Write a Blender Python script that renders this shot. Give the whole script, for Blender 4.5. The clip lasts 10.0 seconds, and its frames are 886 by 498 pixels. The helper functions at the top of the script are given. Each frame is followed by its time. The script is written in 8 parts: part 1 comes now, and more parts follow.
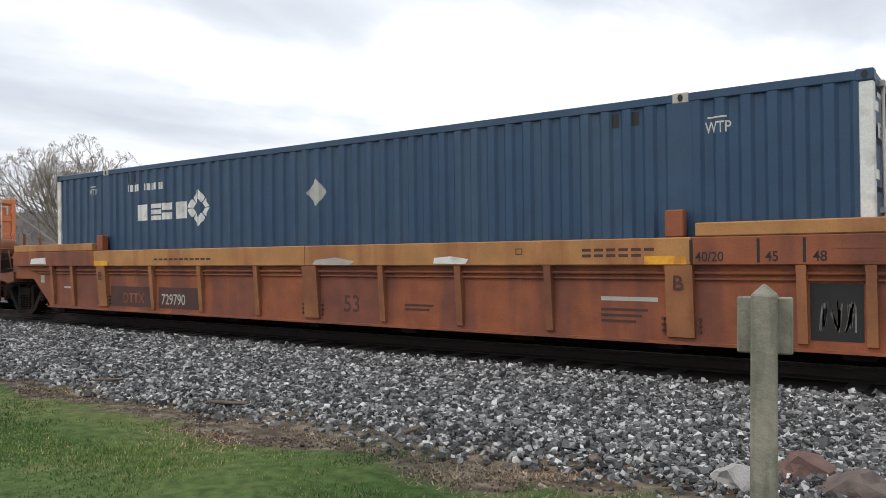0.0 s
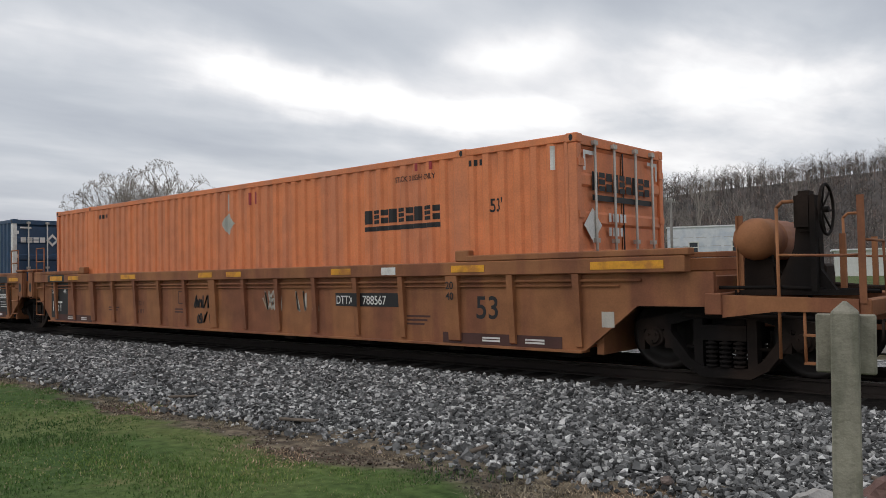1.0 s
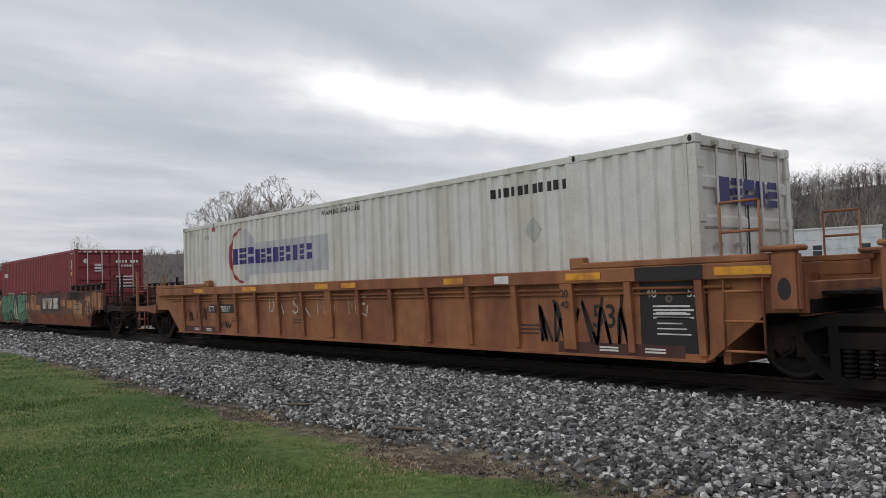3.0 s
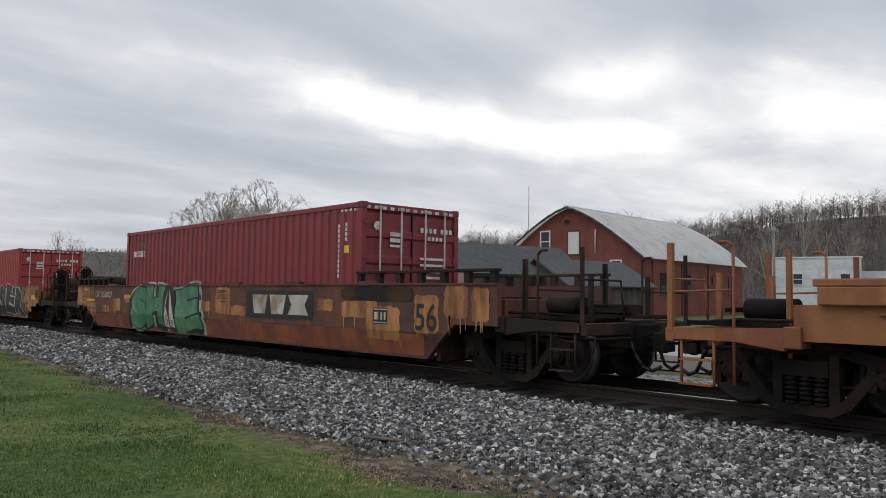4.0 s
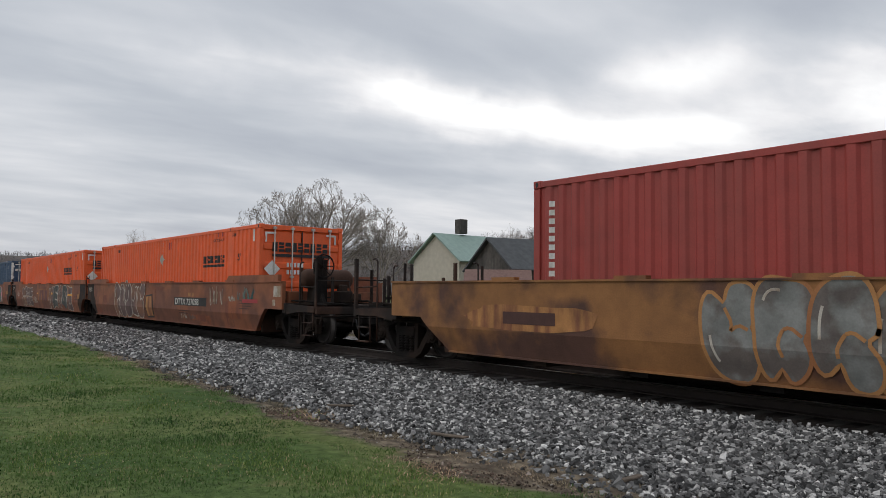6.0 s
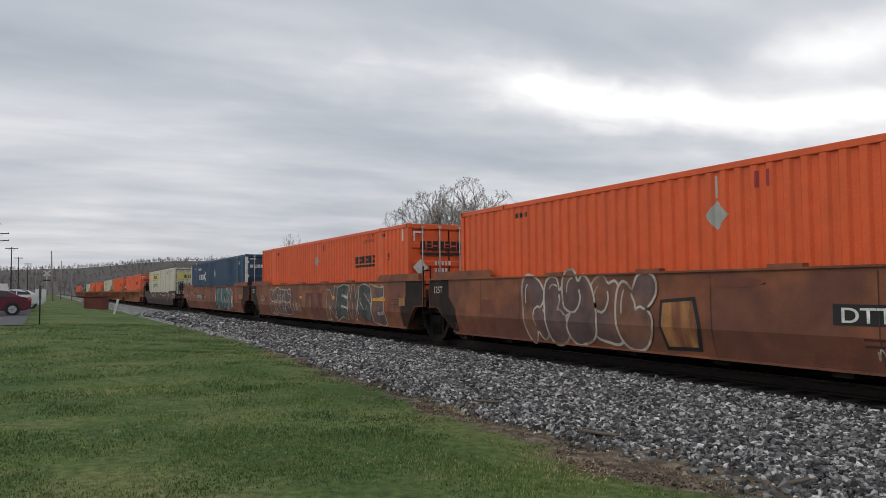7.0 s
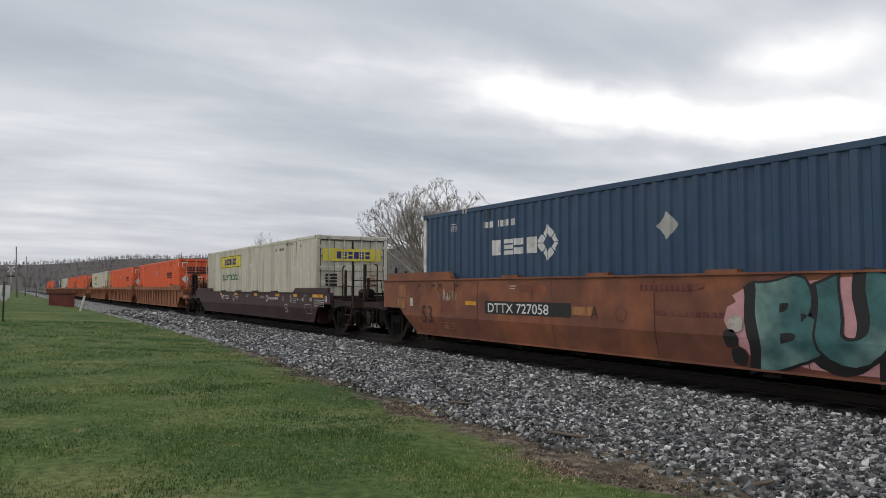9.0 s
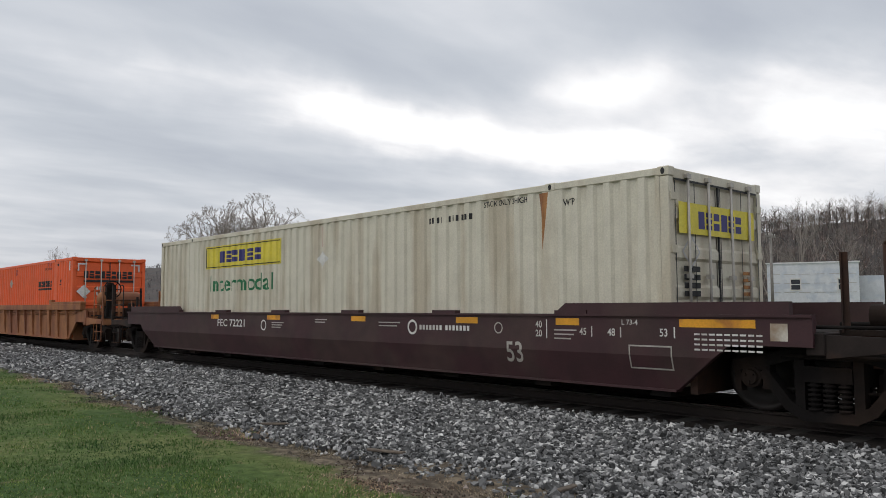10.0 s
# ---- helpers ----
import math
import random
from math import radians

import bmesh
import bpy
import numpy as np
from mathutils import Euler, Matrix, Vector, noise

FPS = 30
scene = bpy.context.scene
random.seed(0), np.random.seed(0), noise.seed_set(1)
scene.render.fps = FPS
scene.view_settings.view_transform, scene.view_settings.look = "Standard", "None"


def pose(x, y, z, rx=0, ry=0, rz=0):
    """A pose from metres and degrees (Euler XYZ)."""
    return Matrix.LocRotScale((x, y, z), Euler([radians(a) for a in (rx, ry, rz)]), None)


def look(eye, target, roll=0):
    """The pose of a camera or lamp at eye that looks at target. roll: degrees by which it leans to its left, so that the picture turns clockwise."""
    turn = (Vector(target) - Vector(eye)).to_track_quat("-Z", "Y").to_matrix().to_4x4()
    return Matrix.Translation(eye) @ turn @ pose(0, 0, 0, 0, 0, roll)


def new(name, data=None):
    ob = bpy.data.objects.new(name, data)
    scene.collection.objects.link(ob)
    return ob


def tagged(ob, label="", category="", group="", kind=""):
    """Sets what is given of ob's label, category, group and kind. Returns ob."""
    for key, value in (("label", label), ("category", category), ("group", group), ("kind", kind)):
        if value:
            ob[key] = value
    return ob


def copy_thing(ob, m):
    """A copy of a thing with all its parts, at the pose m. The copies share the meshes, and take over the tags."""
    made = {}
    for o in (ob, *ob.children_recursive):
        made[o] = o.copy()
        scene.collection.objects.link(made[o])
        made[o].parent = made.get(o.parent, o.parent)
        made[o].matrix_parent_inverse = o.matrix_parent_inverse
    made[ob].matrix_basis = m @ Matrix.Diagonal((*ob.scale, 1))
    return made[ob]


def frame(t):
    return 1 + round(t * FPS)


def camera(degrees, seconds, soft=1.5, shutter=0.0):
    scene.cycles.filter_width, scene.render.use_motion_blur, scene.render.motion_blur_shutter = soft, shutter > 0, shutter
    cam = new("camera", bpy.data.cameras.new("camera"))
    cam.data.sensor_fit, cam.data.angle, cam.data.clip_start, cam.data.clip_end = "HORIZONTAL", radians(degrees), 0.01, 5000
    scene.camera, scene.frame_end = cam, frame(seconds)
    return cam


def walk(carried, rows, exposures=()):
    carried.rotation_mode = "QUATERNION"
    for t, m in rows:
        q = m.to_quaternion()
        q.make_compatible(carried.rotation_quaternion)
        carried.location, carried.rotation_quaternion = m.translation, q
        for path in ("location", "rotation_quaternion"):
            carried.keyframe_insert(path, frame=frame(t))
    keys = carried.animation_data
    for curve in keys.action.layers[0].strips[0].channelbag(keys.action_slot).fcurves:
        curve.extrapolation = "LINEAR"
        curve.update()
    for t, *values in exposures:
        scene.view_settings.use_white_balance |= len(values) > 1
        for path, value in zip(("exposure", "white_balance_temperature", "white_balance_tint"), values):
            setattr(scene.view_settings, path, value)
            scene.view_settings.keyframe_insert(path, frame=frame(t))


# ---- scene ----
# ---------------------------------------------------------------- camera
cam = camera(59.4, 10.0, soft=0.75)
EYE = 1.6
PATH = [(0, 36.16, 0.33, 0.74), (0.5, 37.41, 0.40, 1.15), (1.0, 40.98, 1.75, 1.15), (1.5, 45.05, 3.62, 2.1),
        (2.0, 48.99, 3.61, 3.59), (2.2, 48.80, 3.10, 3.46), (3.5, 48.66, 2.77, 0.75), (4.0, 47.58, 3.48, -0.68),
        (4.5, 46.94, 4.01, -0.70), (5.0, 47.32, 3.92, -0.73), (5.2, 47.63, 3.91, -1.04), (6.4, 55.56, 3.07, -0.03),
        (6.5, 56.41, 3.10, 0.03), (7.0, 62.84, 2.95, 0.5), (7.5, 68.30, 2.58, 1.28), (8.0, 68.38, 2.16, 0.95),
        (8.5, 67.43, 2.15, 1.24), (9.0, 60.77, 3.01, -0.16), (9.5, 52.36, 3.88, 0.15), (10.0, 47.47, 4.28, 0.21)]
walk(cam, [(t, pose(0, 0, EYE, 90 + p, r, y)) for t, y, p, r in PATH],
     exposures=[(0, 0.5), (0.5, 0.24), (1.0, -0.02), (5.2, -0.02), (6.4, -0.10), (7.5, -0.10), (8.5, -0.10), (9.2, 0.0), (10.0, 0.0)])

# ---------------------------------------------------------------- light
SUN_AZ, SUN_EL = 205.0, 56.0      # compass-style: degrees from +y towards +x, and height
world = bpy.data.worlds.new("overcast_sky")
scene.world = world
world.use_nodes = True


def sky_nodes():
    nt = world.node_tree
    nt.nodes.clear()
    N, Lk = nt.nodes.new, nt.links.new

    def math_node(op, a, b=None, c=None, clamp=False):
        n = N("ShaderNodeMath")
        n.operation, n.use_clamp = op, clamp
        for i, v in enumerate((a, b, c)):
            if v is None:
                continue
            if isinstance(v, (int, float)):
                n.inputs[i].default_value = v
            else:
                Lk(v, n.inputs[i])
        return n.outputs[0]

    out, bg = N("ShaderNodeOutputWorld"), N("ShaderNodeBackground")
    sky = N("ShaderNodeTexSky")
    sky.sky_type, sky.sun_disc = "NISHITA", False
    sky.sun_elevation, sky.sun_rotation = radians(SUN_EL), radians(SUN_AZ)
    sky.air_density, sky.dust_density = 1.5, 4.0
    co = N("ShaderNodeTexCoord")
    sep = N("ShaderNodeSeparateXYZ")
    Lk(co.outputs["Generated"], sep.inputs[0])
    x, y, z = sep.outputs
    # the cloud layer as a flat sheet seen in perspective
    zz = math_node("ADD", math_node("MAXIMUM", z, 0.0), 0.09)
    cx, cy = math_node("DIVIDE", x, zz), math_node("DIVIDE", y, zz)
    comb = N("ShaderNodeCombineXYZ")
    Lk(cx, comb.inputs[0]), Lk(cy, comb.inputs[1])

    def clouds(scale, detail, off, dist):
        mp = N("ShaderNodeMapping")
        mp.inputs["Location"].default_value = off
        mp.inputs["Rotation"].default_value = (0, 0, radians(38))
        mp.inputs["Scale"].default_value = (1.0, 0.55, 1.0)
        Lk(comb.outputs[0], mp.inputs[0])
        n = N("ShaderNodeTexNoise")
        n.inputs["Scale"].default_value, n.inputs["Detail"].default_value = scale, detail
        n.inputs["Roughness"].default_value, n.inputs["Distortion"].default_value = 0.52, dist
        Lk(mp.outputs[0], n.inputs["Vector"])
        return n.outputs["Fac"]

    n1, n2 = clouds(0.55, 5, (3.1, 1.7, 0), 0.3), clouds(1.9, 6, (7.0, 2.0, 0), 0.2)
    v = math_node("ADD", math_node("MULTIPLY", n1, 0.72), math_node("MULTIPLY", n2, 0.28))

    # breaks in the layer, where it thins towards the sun
    def gap(az, el, wide, high, tilt=0.0):
        a, e = radians(az), radians(el)
        fx, fy, fz = -math.sin(a) * math.cos(e), math.cos(a) * math.cos(e), math.sin(e)
        rx, ry = math.cos(a), math.sin(a)
        dr = math_node("ADD", math_node("MULTIPLY", x, rx), math_node("MULTIPLY", y, ry))
        dz = math_node("ADD", math_node("SUBTRACT", z, fz), math_node("MULTIPLY", dr, tilt))
        df = math_node("ADD", math_node("MULTIPLY", x, -math.sin(a)), math_node("MULTIPLY", y, math.cos(a)))
        q = math_node("ADD", math_node("POWER", math_node("DIVIDE", dr, wide), 2.0),
                      math_node("POWER", math_node("DIVIDE", dz, high), 2.0))
        g = math_node("EXPONENT", math_node("MULTIPLY", q, -1.0))
        return math_node("MULTIPLY", g, math_node("GREATER_THAN", df, 0.0))

    wob = N("ShaderNodeTexNoise")
    wob.inputs["Scale"].default_value, wob.inputs["Detail"].default_value = 5.0, 6.0
    Lk(co.outputs["Generated"], wob.inputs["Vector"])
    ws = N("ShaderNodeSeparateColor")
    Lk(wob.outputs["Color"], ws.inputs[0])
    z = math_node("ADD", z, math_node("MULTIPLY", math_node("SUBTRACT", ws.outputs[0], 0.5), 0.11))
    x = math_node("ADD", x, math_node("MULTIPLY", math_node("SUBTRACT", ws.outputs[1], 0.5), 0.3))
    g = None
    for a in GAPS:
        h = gap(*a[:5])
        h = math_node("MULTIPLY", h, a[5])
        g = h if g is None else math_node("ADD", g, h)
    v = math_node("ADD", v, math_node("MULTIPLY", g, math_node("ADD", math_node("MULTIPLY", n2, 0.7), math_node("MULTIPLY", clouds(5.5, 7, (1.0, 9.0, 0), 0.4), 0.5))))
    ramp = N("ShaderNodeValToRGB")
    cr = ramp.color_ramp
    for i, (p, c) in enumerate(((0.36, (0.40, 0.43, 0.49)), (0.47, (0.50, 0.53, 0.58)), (0.56, (0.62, 0.64, 0.68)),
                                (0.66, (0.80, 0.80, 0.82)), (0.80, (1.02, 1.02, 1.02)))):
        el = cr.elements[i] if i < 2 else cr.elements.new(p)
        el.position, el.color = p, (*c, 1)
    Lk(v, ramp.inputs[0])
    # thin warm light low over the horizon
    hz = math_node("POWER", math_node("SUBTRACT", 1.0, math_node("MULTIPLY", math_node("ABSOLUTE", z), 5.5), clamp=True), 2.0)
    mix = N("ShaderNodeMix")
    mix.data_type = "RGBA"
    Lk(math_node("MULTIPLY", hz, 0.42), mix.inputs[0])
    Lk(ramp.outputs[0], mix.inputs[6])
    mix.inputs[7].default_value = (0.72, 0.70, 0.70, 1)
    # the clear sky above the layer tints it a little
    add = N("ShaderNodeMix")
    add.data_type, add.blend_type = "RGBA", "ADD"
    add.inputs[0].default_value = 0.004
    Lk(mix.outputs[2], add.inputs[6]), Lk(sky.outputs[0], add.inputs[7])
    Lk(add.outputs[2], bg.inputs[0])
    bg.inputs[1].default_value = SKY_STRENGTH
    Lk(bg.outputs[0], out.inputs[0])


SKY_STRENGTH = 1.1
# yaw, height, width, height of the break, tilt, amount
GAPS = [(55.3, 13.9, 0.13, 0.036, 0.10, 0.52), (48, 13.0, 0.10, 0.026, 0.1, 0.32), (36, 15.5, 0.09, 0.032, 0.0, 0.34), (36, 11.2, 0.13, 0.026, 0.08, 0.45),
        (68.7, 15.8, 0.10, 0.02, 0.0, 0.14), (22.6, 13.5, 0.12, 0.05, 0.0, 0.35), (83, 4.2, 0.30, 0.022, 0.0, 0.10), (12, 12, 0.15, 0.06, 0.0, 0.3), (77, 15, 0.12, 0.06, 0.0, 0.10), (28, 6.5, 0.28, 0.06, 0.0, 0.20)]
sky_nodes()

sun = new("sun", bpy.data.lights.new("sun", "SUN"))
sun.data.energy, sun.data.angle, sun.data.color = 0.9, radians(60), (1.0, 0.96, 0.9)
sun.matrix_world = look((60 * math.sin(radians(SUN_AZ)), 60 * math.cos(radians(SUN_AZ)), 60 * math.tan(radians(SUN_EL))), (0, 0, 0))


# ---------------------------------------------------------------- materials
def mat(name, color, rough=0.7, metal=0.0, var=0.12, scale=3.0, stain=None, stain_amt=0.4, streak=False, bump=0.1,
        bump_scale=40.0, fine=0.08, per_object=0.0, spec=0.5, stain_scale=0.8, stain_sharp=0.12):
    """A surface with two scales of tone, an optional second colour in patches or runs, and fine relief."""
    m = bpy.data.materials.new(name)
    m.use_nodes = True
    nt = m.node_tree
    N, Lk = nt.nodes.new, nt.links.new
    bs = nt.nodes["Principled BSDF"]
    bs.inputs["Roughness"].default_value, bs.inputs["Metallic"].default_value = rough, metal
    bs.inputs["Specular IOR Level"].default_value = spec
    co = N("ShaderNodeTexCoord")

    def nz(sc, detail=4.0, stretch=(1, 1, 1)):
        mp, n = N("ShaderNodeMapping"), N("ShaderNodeTexNoise")
        mp.inputs["Scale"].default_value = stretch
        Lk(co.outputs["Object"], mp.inputs[0]), Lk(mp.outputs[0], n.inputs["Vector"])
        n.inputs["Scale"].default_value, n.inputs["Detail"].default_value = sc, detail
        return n.outputs["Fac"]

    def tone(src, fac_sock, lo, hi):
        mr, mx = N("ShaderNodeMapRange"), N("ShaderNodeMix")
        mr.inputs["From Min"].default_value, mr.inputs["From Max"].default_value = 0.3, 0.7
        mr.inputs["To Min"].default_value, mr.inputs["To Max"].default_value = lo, hi
        Lk(fac_sock, mr.inputs["Value"])
        mx.data_type, mx.blend_type = "RGBA", "MULTIPLY"
        mx.inputs[0].default_value = 1.0
        Lk(src, mx.inputs[6])
        Lk(mr.outputs[0], mx.inputs[7])
        return mx.outputs[2]

    rgb = N("ShaderNodeRGB")
    rgb.outputs[0].default_value = (*color, 1)
    c = rgb.outputs[0]
    if stain:
        st = nz(stain_scale, 6.0, (2.2, 2.2, 0.35) if streak else (1, 1, 1))
        mr, mx = N("ShaderNodeMapRange"), N("ShaderNodeMix")
        mid = 0.62 - 0.24 * stain_amt
        mr.inputs["From Min"].default_value, mr.inputs["From Max"].default_value = mid - stain_sharp / 2, mid + stain_sharp / 2
        Lk(st, mr.inputs["Value"])
        mx.data_type = "RGBA"
        Lk(mr.outputs[0], mx.inputs[0]), Lk(c, mx.inputs[6])
        mx.inputs[7].default_value = (*stain, 1)
        c = mx.outputs[2]
    c = tone(c, nz(scale), 1 - var, 1 + var)
    c = tone(c, nz(scale * 14, 3.0), 1 - fine, 1 + fine)
    if per_object:
        oi = N("ShaderNodeObjectInfo")
        mr, mx = N("ShaderNodeMapRange"), N("ShaderNodeMix")
        mr.inputs["To Min"].default_value, mr.inputs["To Max"].default_value = 1 - per_object, 1 + per_object
        Lk(oi.outputs["Random"], mr.inputs["Value"])
        mx.data_type, mx.blend_type = "RGBA", "MULTIPLY"
        mx.inputs[0].default_value = 1.0
        Lk(c, mx.inputs[6]), Lk(mr.outputs[0], mx.inputs[7])
        c = mx.outputs[2]
    Lk(c, bs.inputs["Base Color"])
    if bump:
        bp = N("ShaderNodeBump")
        bp.inputs["Strength"].default_value, bp.inputs["Distance"].default_value = bump, 0.02
        Lk(nz(bump_scale, 5.0), bp.inputs["Height"])
        Lk(bp.outputs[0], bs.inputs["Normal"])
    return m


RUST = (0.16, 0.065, 0.03)
M = {}
M["navy"] = mat("navy_paint", (0.0195, 0.055, 0.115), 0.5, var=0.12, stain=(0.029, 0.066, 0.120), stain_amt=0.4, streak=True, bump=0.03)
M["orange_old"] = mat("faded_orange_paint", (0.72, 0.225, 0.085), 0.6, var=0.1, stain=(0.62, 0.21, 0.095), stain_amt=0.5, streak=True, bump=0.03)
M["orange"] = mat("orange_paint", (0.80, 0.115, 0.022), 0.5, var=0.07, stain=(0.74, 0.112, 0.024), stain_amt=0.45, streak=True, bump=0.03)
M["white"] = mat("white_container_paint", (0.66, 0.65, 0.61), 0.5, var=0.06, stain=(0.56, 0.54, 0.48), stain_amt=0.4, streak=True, bump=0.03)
M["cream"] = mat("cream_container_paint", (0.64, 0.60, 0.49), 0.5, var=0.06, stain=(0.52, 0.46, 0.35), stain_amt=0.35, streak=True, bump=0.03)
M["maroon"] = mat("maroon_container_paint", (0.235, 0.028, 0.035), 0.55, var=0.10, stain=(0.205, 0.031, 0.035), stain_amt=0.45, streak=True, bump=0.03)
M["redbox"] = mat("brick_red_container_paint", (0.34, 0.047, 0.038), 0.55, var=0.10, stain=(0.30, 0.05, 0.04), stain_amt=0.4, streak=True, bump=0.03)
M["well_rust"] = mat("weathered_brown_well_paint", (0.265, 0.080, 0.033), 0.75, var=0.2, stain=(0.18, 0.058, 0.034), stain_amt=0.5, streak=True, bump=0.15)
M["well_tan"] = mat("tan_yellow_well_paint", (0.42, 0.20, 0.07), 0.75, var=0.15, stain=(0.32, 0.13, 0.05), stain_amt=0.3, streak=True, bump=0.12)
M["well_buff"] = mat("buff_well_paint", (0.295, 0.120, 0.047), 0.75, var=0.18, stain=(0.215, 0.078, 0.036), stain_amt=0.45, streak=True, bump=0.12)
M["well_smooth"] = mat("rusty_brown_smooth_well_paint", (0.245, 0.084, 0.037), 0.7, var=0.22, stain=(0.165, 0.060, 0.034), stain_amt=0.5, bump=0.12)
M["well_dark"] = mat("rust_and_primer_well_paint", (0.082, 0.037, 0.029), 0.75, var=0.25, stain=(0.15, 0.05, 0.022), stain_amt=0.28, streak=True, bump=0.15)
M["well_ochre"] = mat("ochre_and_rust_well_paint", (0.27, 0.12, 0.04), 0.75, var=0.2, stain=(0.09, 0.04, 0.027), stain_amt=0.45, bump=0.15)
M["well_maroon"] = mat("dark_maroon_well_paint", (0.044, 0.014, 0.017), 0.65, var=0.2, stain=(0.05, 0.024, 0.022), stain_amt=0.35, bump=0.1)
M["truck"] = mat("grimy_cast_steel", (0.011, 0.009, 0.0085), 0.9, var=0.3, stain=(0.026, 0.017, 0.013), stain_amt=0.3, bump=0.2, spec=0.2)
M["end_dark"] = mat("soot_dark_end_paint", (0.022, 0.016, 0.014), 0.8, var=0.25, stain=(0.06, 0.03, 0.02), stain_amt=0.3, bump=0.15, spec=0.25)
M["wheel"] = mat("oily_wheel_steel", (0.025, 0.02, 0.018), 0.6, 0.3, var=0.25, bump=0.1)
M["tread"] = mat("bright_rail_steel", (0.42, 0.40, 0.38), 0.3, 0.9, var=0.1, bump=0.02)
M["tyre_steel"] = mat("dull_wheel_tread", (0.10, 0.09, 0.085), 0.5, 0.7, var=0.25, bump=0.05)
M["black"] = mat("black_paint", (0.014, 0.013, 0.014), 0.6, var=0.15, bump=0.02)
M["whitemark"] = mat("white_marking_paint", (0.72, 0.71, 0.68), 0.6, var=0.08, bump=0.0, stain=(0.5, 0.48, 0.44), stain_amt=0.3, stain_scale=3)
M["navymark"] = mat("navy_marking_paint", (0.03, 0.025, 0.16), 0.5, bump=0.0)
M["redmark"] = mat("red_marking_paint", (0.35, 0.03, 0.035), 0.5, bump=0.0)
M["greymark"] = mat("pale_grey_marking_film", (0.45, 0.45, 0.48), 0.5, bump=0.0)
M["yellow"] = mat("yellow_reflector_film", (0.72, 0.33, 0.02), 0.5, var=0.15, bump=0.0, stain=(0.5, 0.2, 0.03), stain_amt=0.2, stain_scale=4)
M["sign_yellow"] = mat("bright_yellow_decal", (0.72, 0.60, 0.06), 0.5, bump=0.0)
M["green_mark"] = mat("green_marking_paint", (0.012, 0.16, 0.06), 0.5, bump=0.0)
M["graf_green"] = mat("green_spray_paint", (0.05, 0.17, 0.085), 0.6, var=0.3, scale=4, bump=0.0, stain=(0.10, 0.24, 0.13), stain_amt=0.4)
M["graf_teal"] = mat("teal_spray_paint", (0.045, 0.13, 0.13), 0.6, var=0.35, scale=4, bump=0.0, stain=(0.14, 0.24, 0.22), stain_amt=0.3)
M["graf_mint"] = mat("mint_spray_paint", (0.30, 0.38, 0.28), 0.65, var=0.3, scale=3, bump=0.0)
M["graf_dusk"] = mat("dusky_thin_spray", (0.125, 0.075, 0.07), 0.7, var=0.35, scale=3, bump=0.0, stain=(0.19, 0.085, 0.05), stain_amt=0.4)
M["mark_maroon"] = mat("faded_maroon_marking", (0.115, 0.028, 0.024), 0.65, var=0.25, bump=0.0, stain=(0.15, 0.055, 0.035), stain_amt=0.3, stain_scale=3)
M["mark_rust"] = mat("worn_red_marking", (0.26, 0.055, 0.035), 0.65, var=0.25, bump=0.0, stain=(0.25, 0.09, 0.04), stain_amt=0.45, stain_scale=3)
M["graf_pink"] = mat("pink_spray_paint", (0.55, 0.28, 0.29), 0.6, var=0.2, bump=0.0)
M["graf_white"] = mat("pale_spray_paint", (0.50, 0.46, 0.40), 0.7, var=0.2, bump=0.0, stain=(0.3, 0.22, 0.15), stain_amt=0.35, stain_scale=2.5)
M["primer"] = mat("dark_primer_patch", (0.07, 0.028, 0.022), 0.7, var=0.2, bump=0.0)
M["patch"] = mat("old_yellow_paint_patch", (0.40, 0.185, 0.060), 0.7, var=0.25, bump=0.0, stain=(0.20, 0.075, 0.035), stain_amt=0.42, stain_scale=2.6, streak=True, stain_sharp=0.2)
M["galv"] = mat("galvanised_bar_steel", (0.45, 0.42, 0.38), 0.5, 0.4, var=0.15, bump=0.05)
M["tie"] = mat("creosoted_timber", (0.014, 0.011, 0.009), 0.9, var=0.3, bump=0.4, stain=(0.035, 0.03, 0.026), stain_amt=0.3)
M["rail_side"] = mat("rusty_rail_web", (0.020, 0.013, 0.010), 0.85, var=0.2, bump=0.15)
M["post_wood"] = mat("weathered_grey_timber", (0.27, 0.25, 0.20), 0.9, var=0.25, stain=(0.19, 0.18, 0.14), stain_amt=0.5, streak=True, bump=0.35, stain_scale=6, scale=8)
M["brick"] = mat("red_brick", (0.205, 0.062, 0.048), 0.85, var=0.12, stain=(0.16, 0.05, 0.04), stain_amt=0.35, bump=0.15)
M["roof_white"] = mat("white_metal_roofing", (0.86, 0.86, 0.86), 0.5, var=0.05, bump=0.05, stain=(0.76, 0.76, 0.76), stain_amt=0.3)
M["roof_green"] = mat("pale_green_metal_roof", (0.26, 0.36, 0.32), 0.6, var=0.1, bump=0.05)
M["cream_wall"] = mat("cream_siding", (0.50, 0.46, 0.38), 0.8, var=0.08, bump=0.1)
M["roof_dark"] = mat("dark_shingle_roof", (0.075, 0.08, 0.085), 0.9, var=0.2, bump=0.25)
M["wood_dark"] = mat("dark_weathered_boards", (0.06, 0.055, 0.05), 0.9, var=0.25, bump=0.3, streak=True, stain=(0.1, 0.09, 0.08))
M["scrap_wood"] = mat("brown_splintered_timber", (0.11, 0.085, 0.065), 0.9, var=0.25, bump=0.3, streak=True, stain=(0.17, 0.14, 0.11), scale=8)
M["trim"] = mat("white_trim_paint", (0.68, 0.67, 0.64), 0.6, var=0.06, bump=0.05)
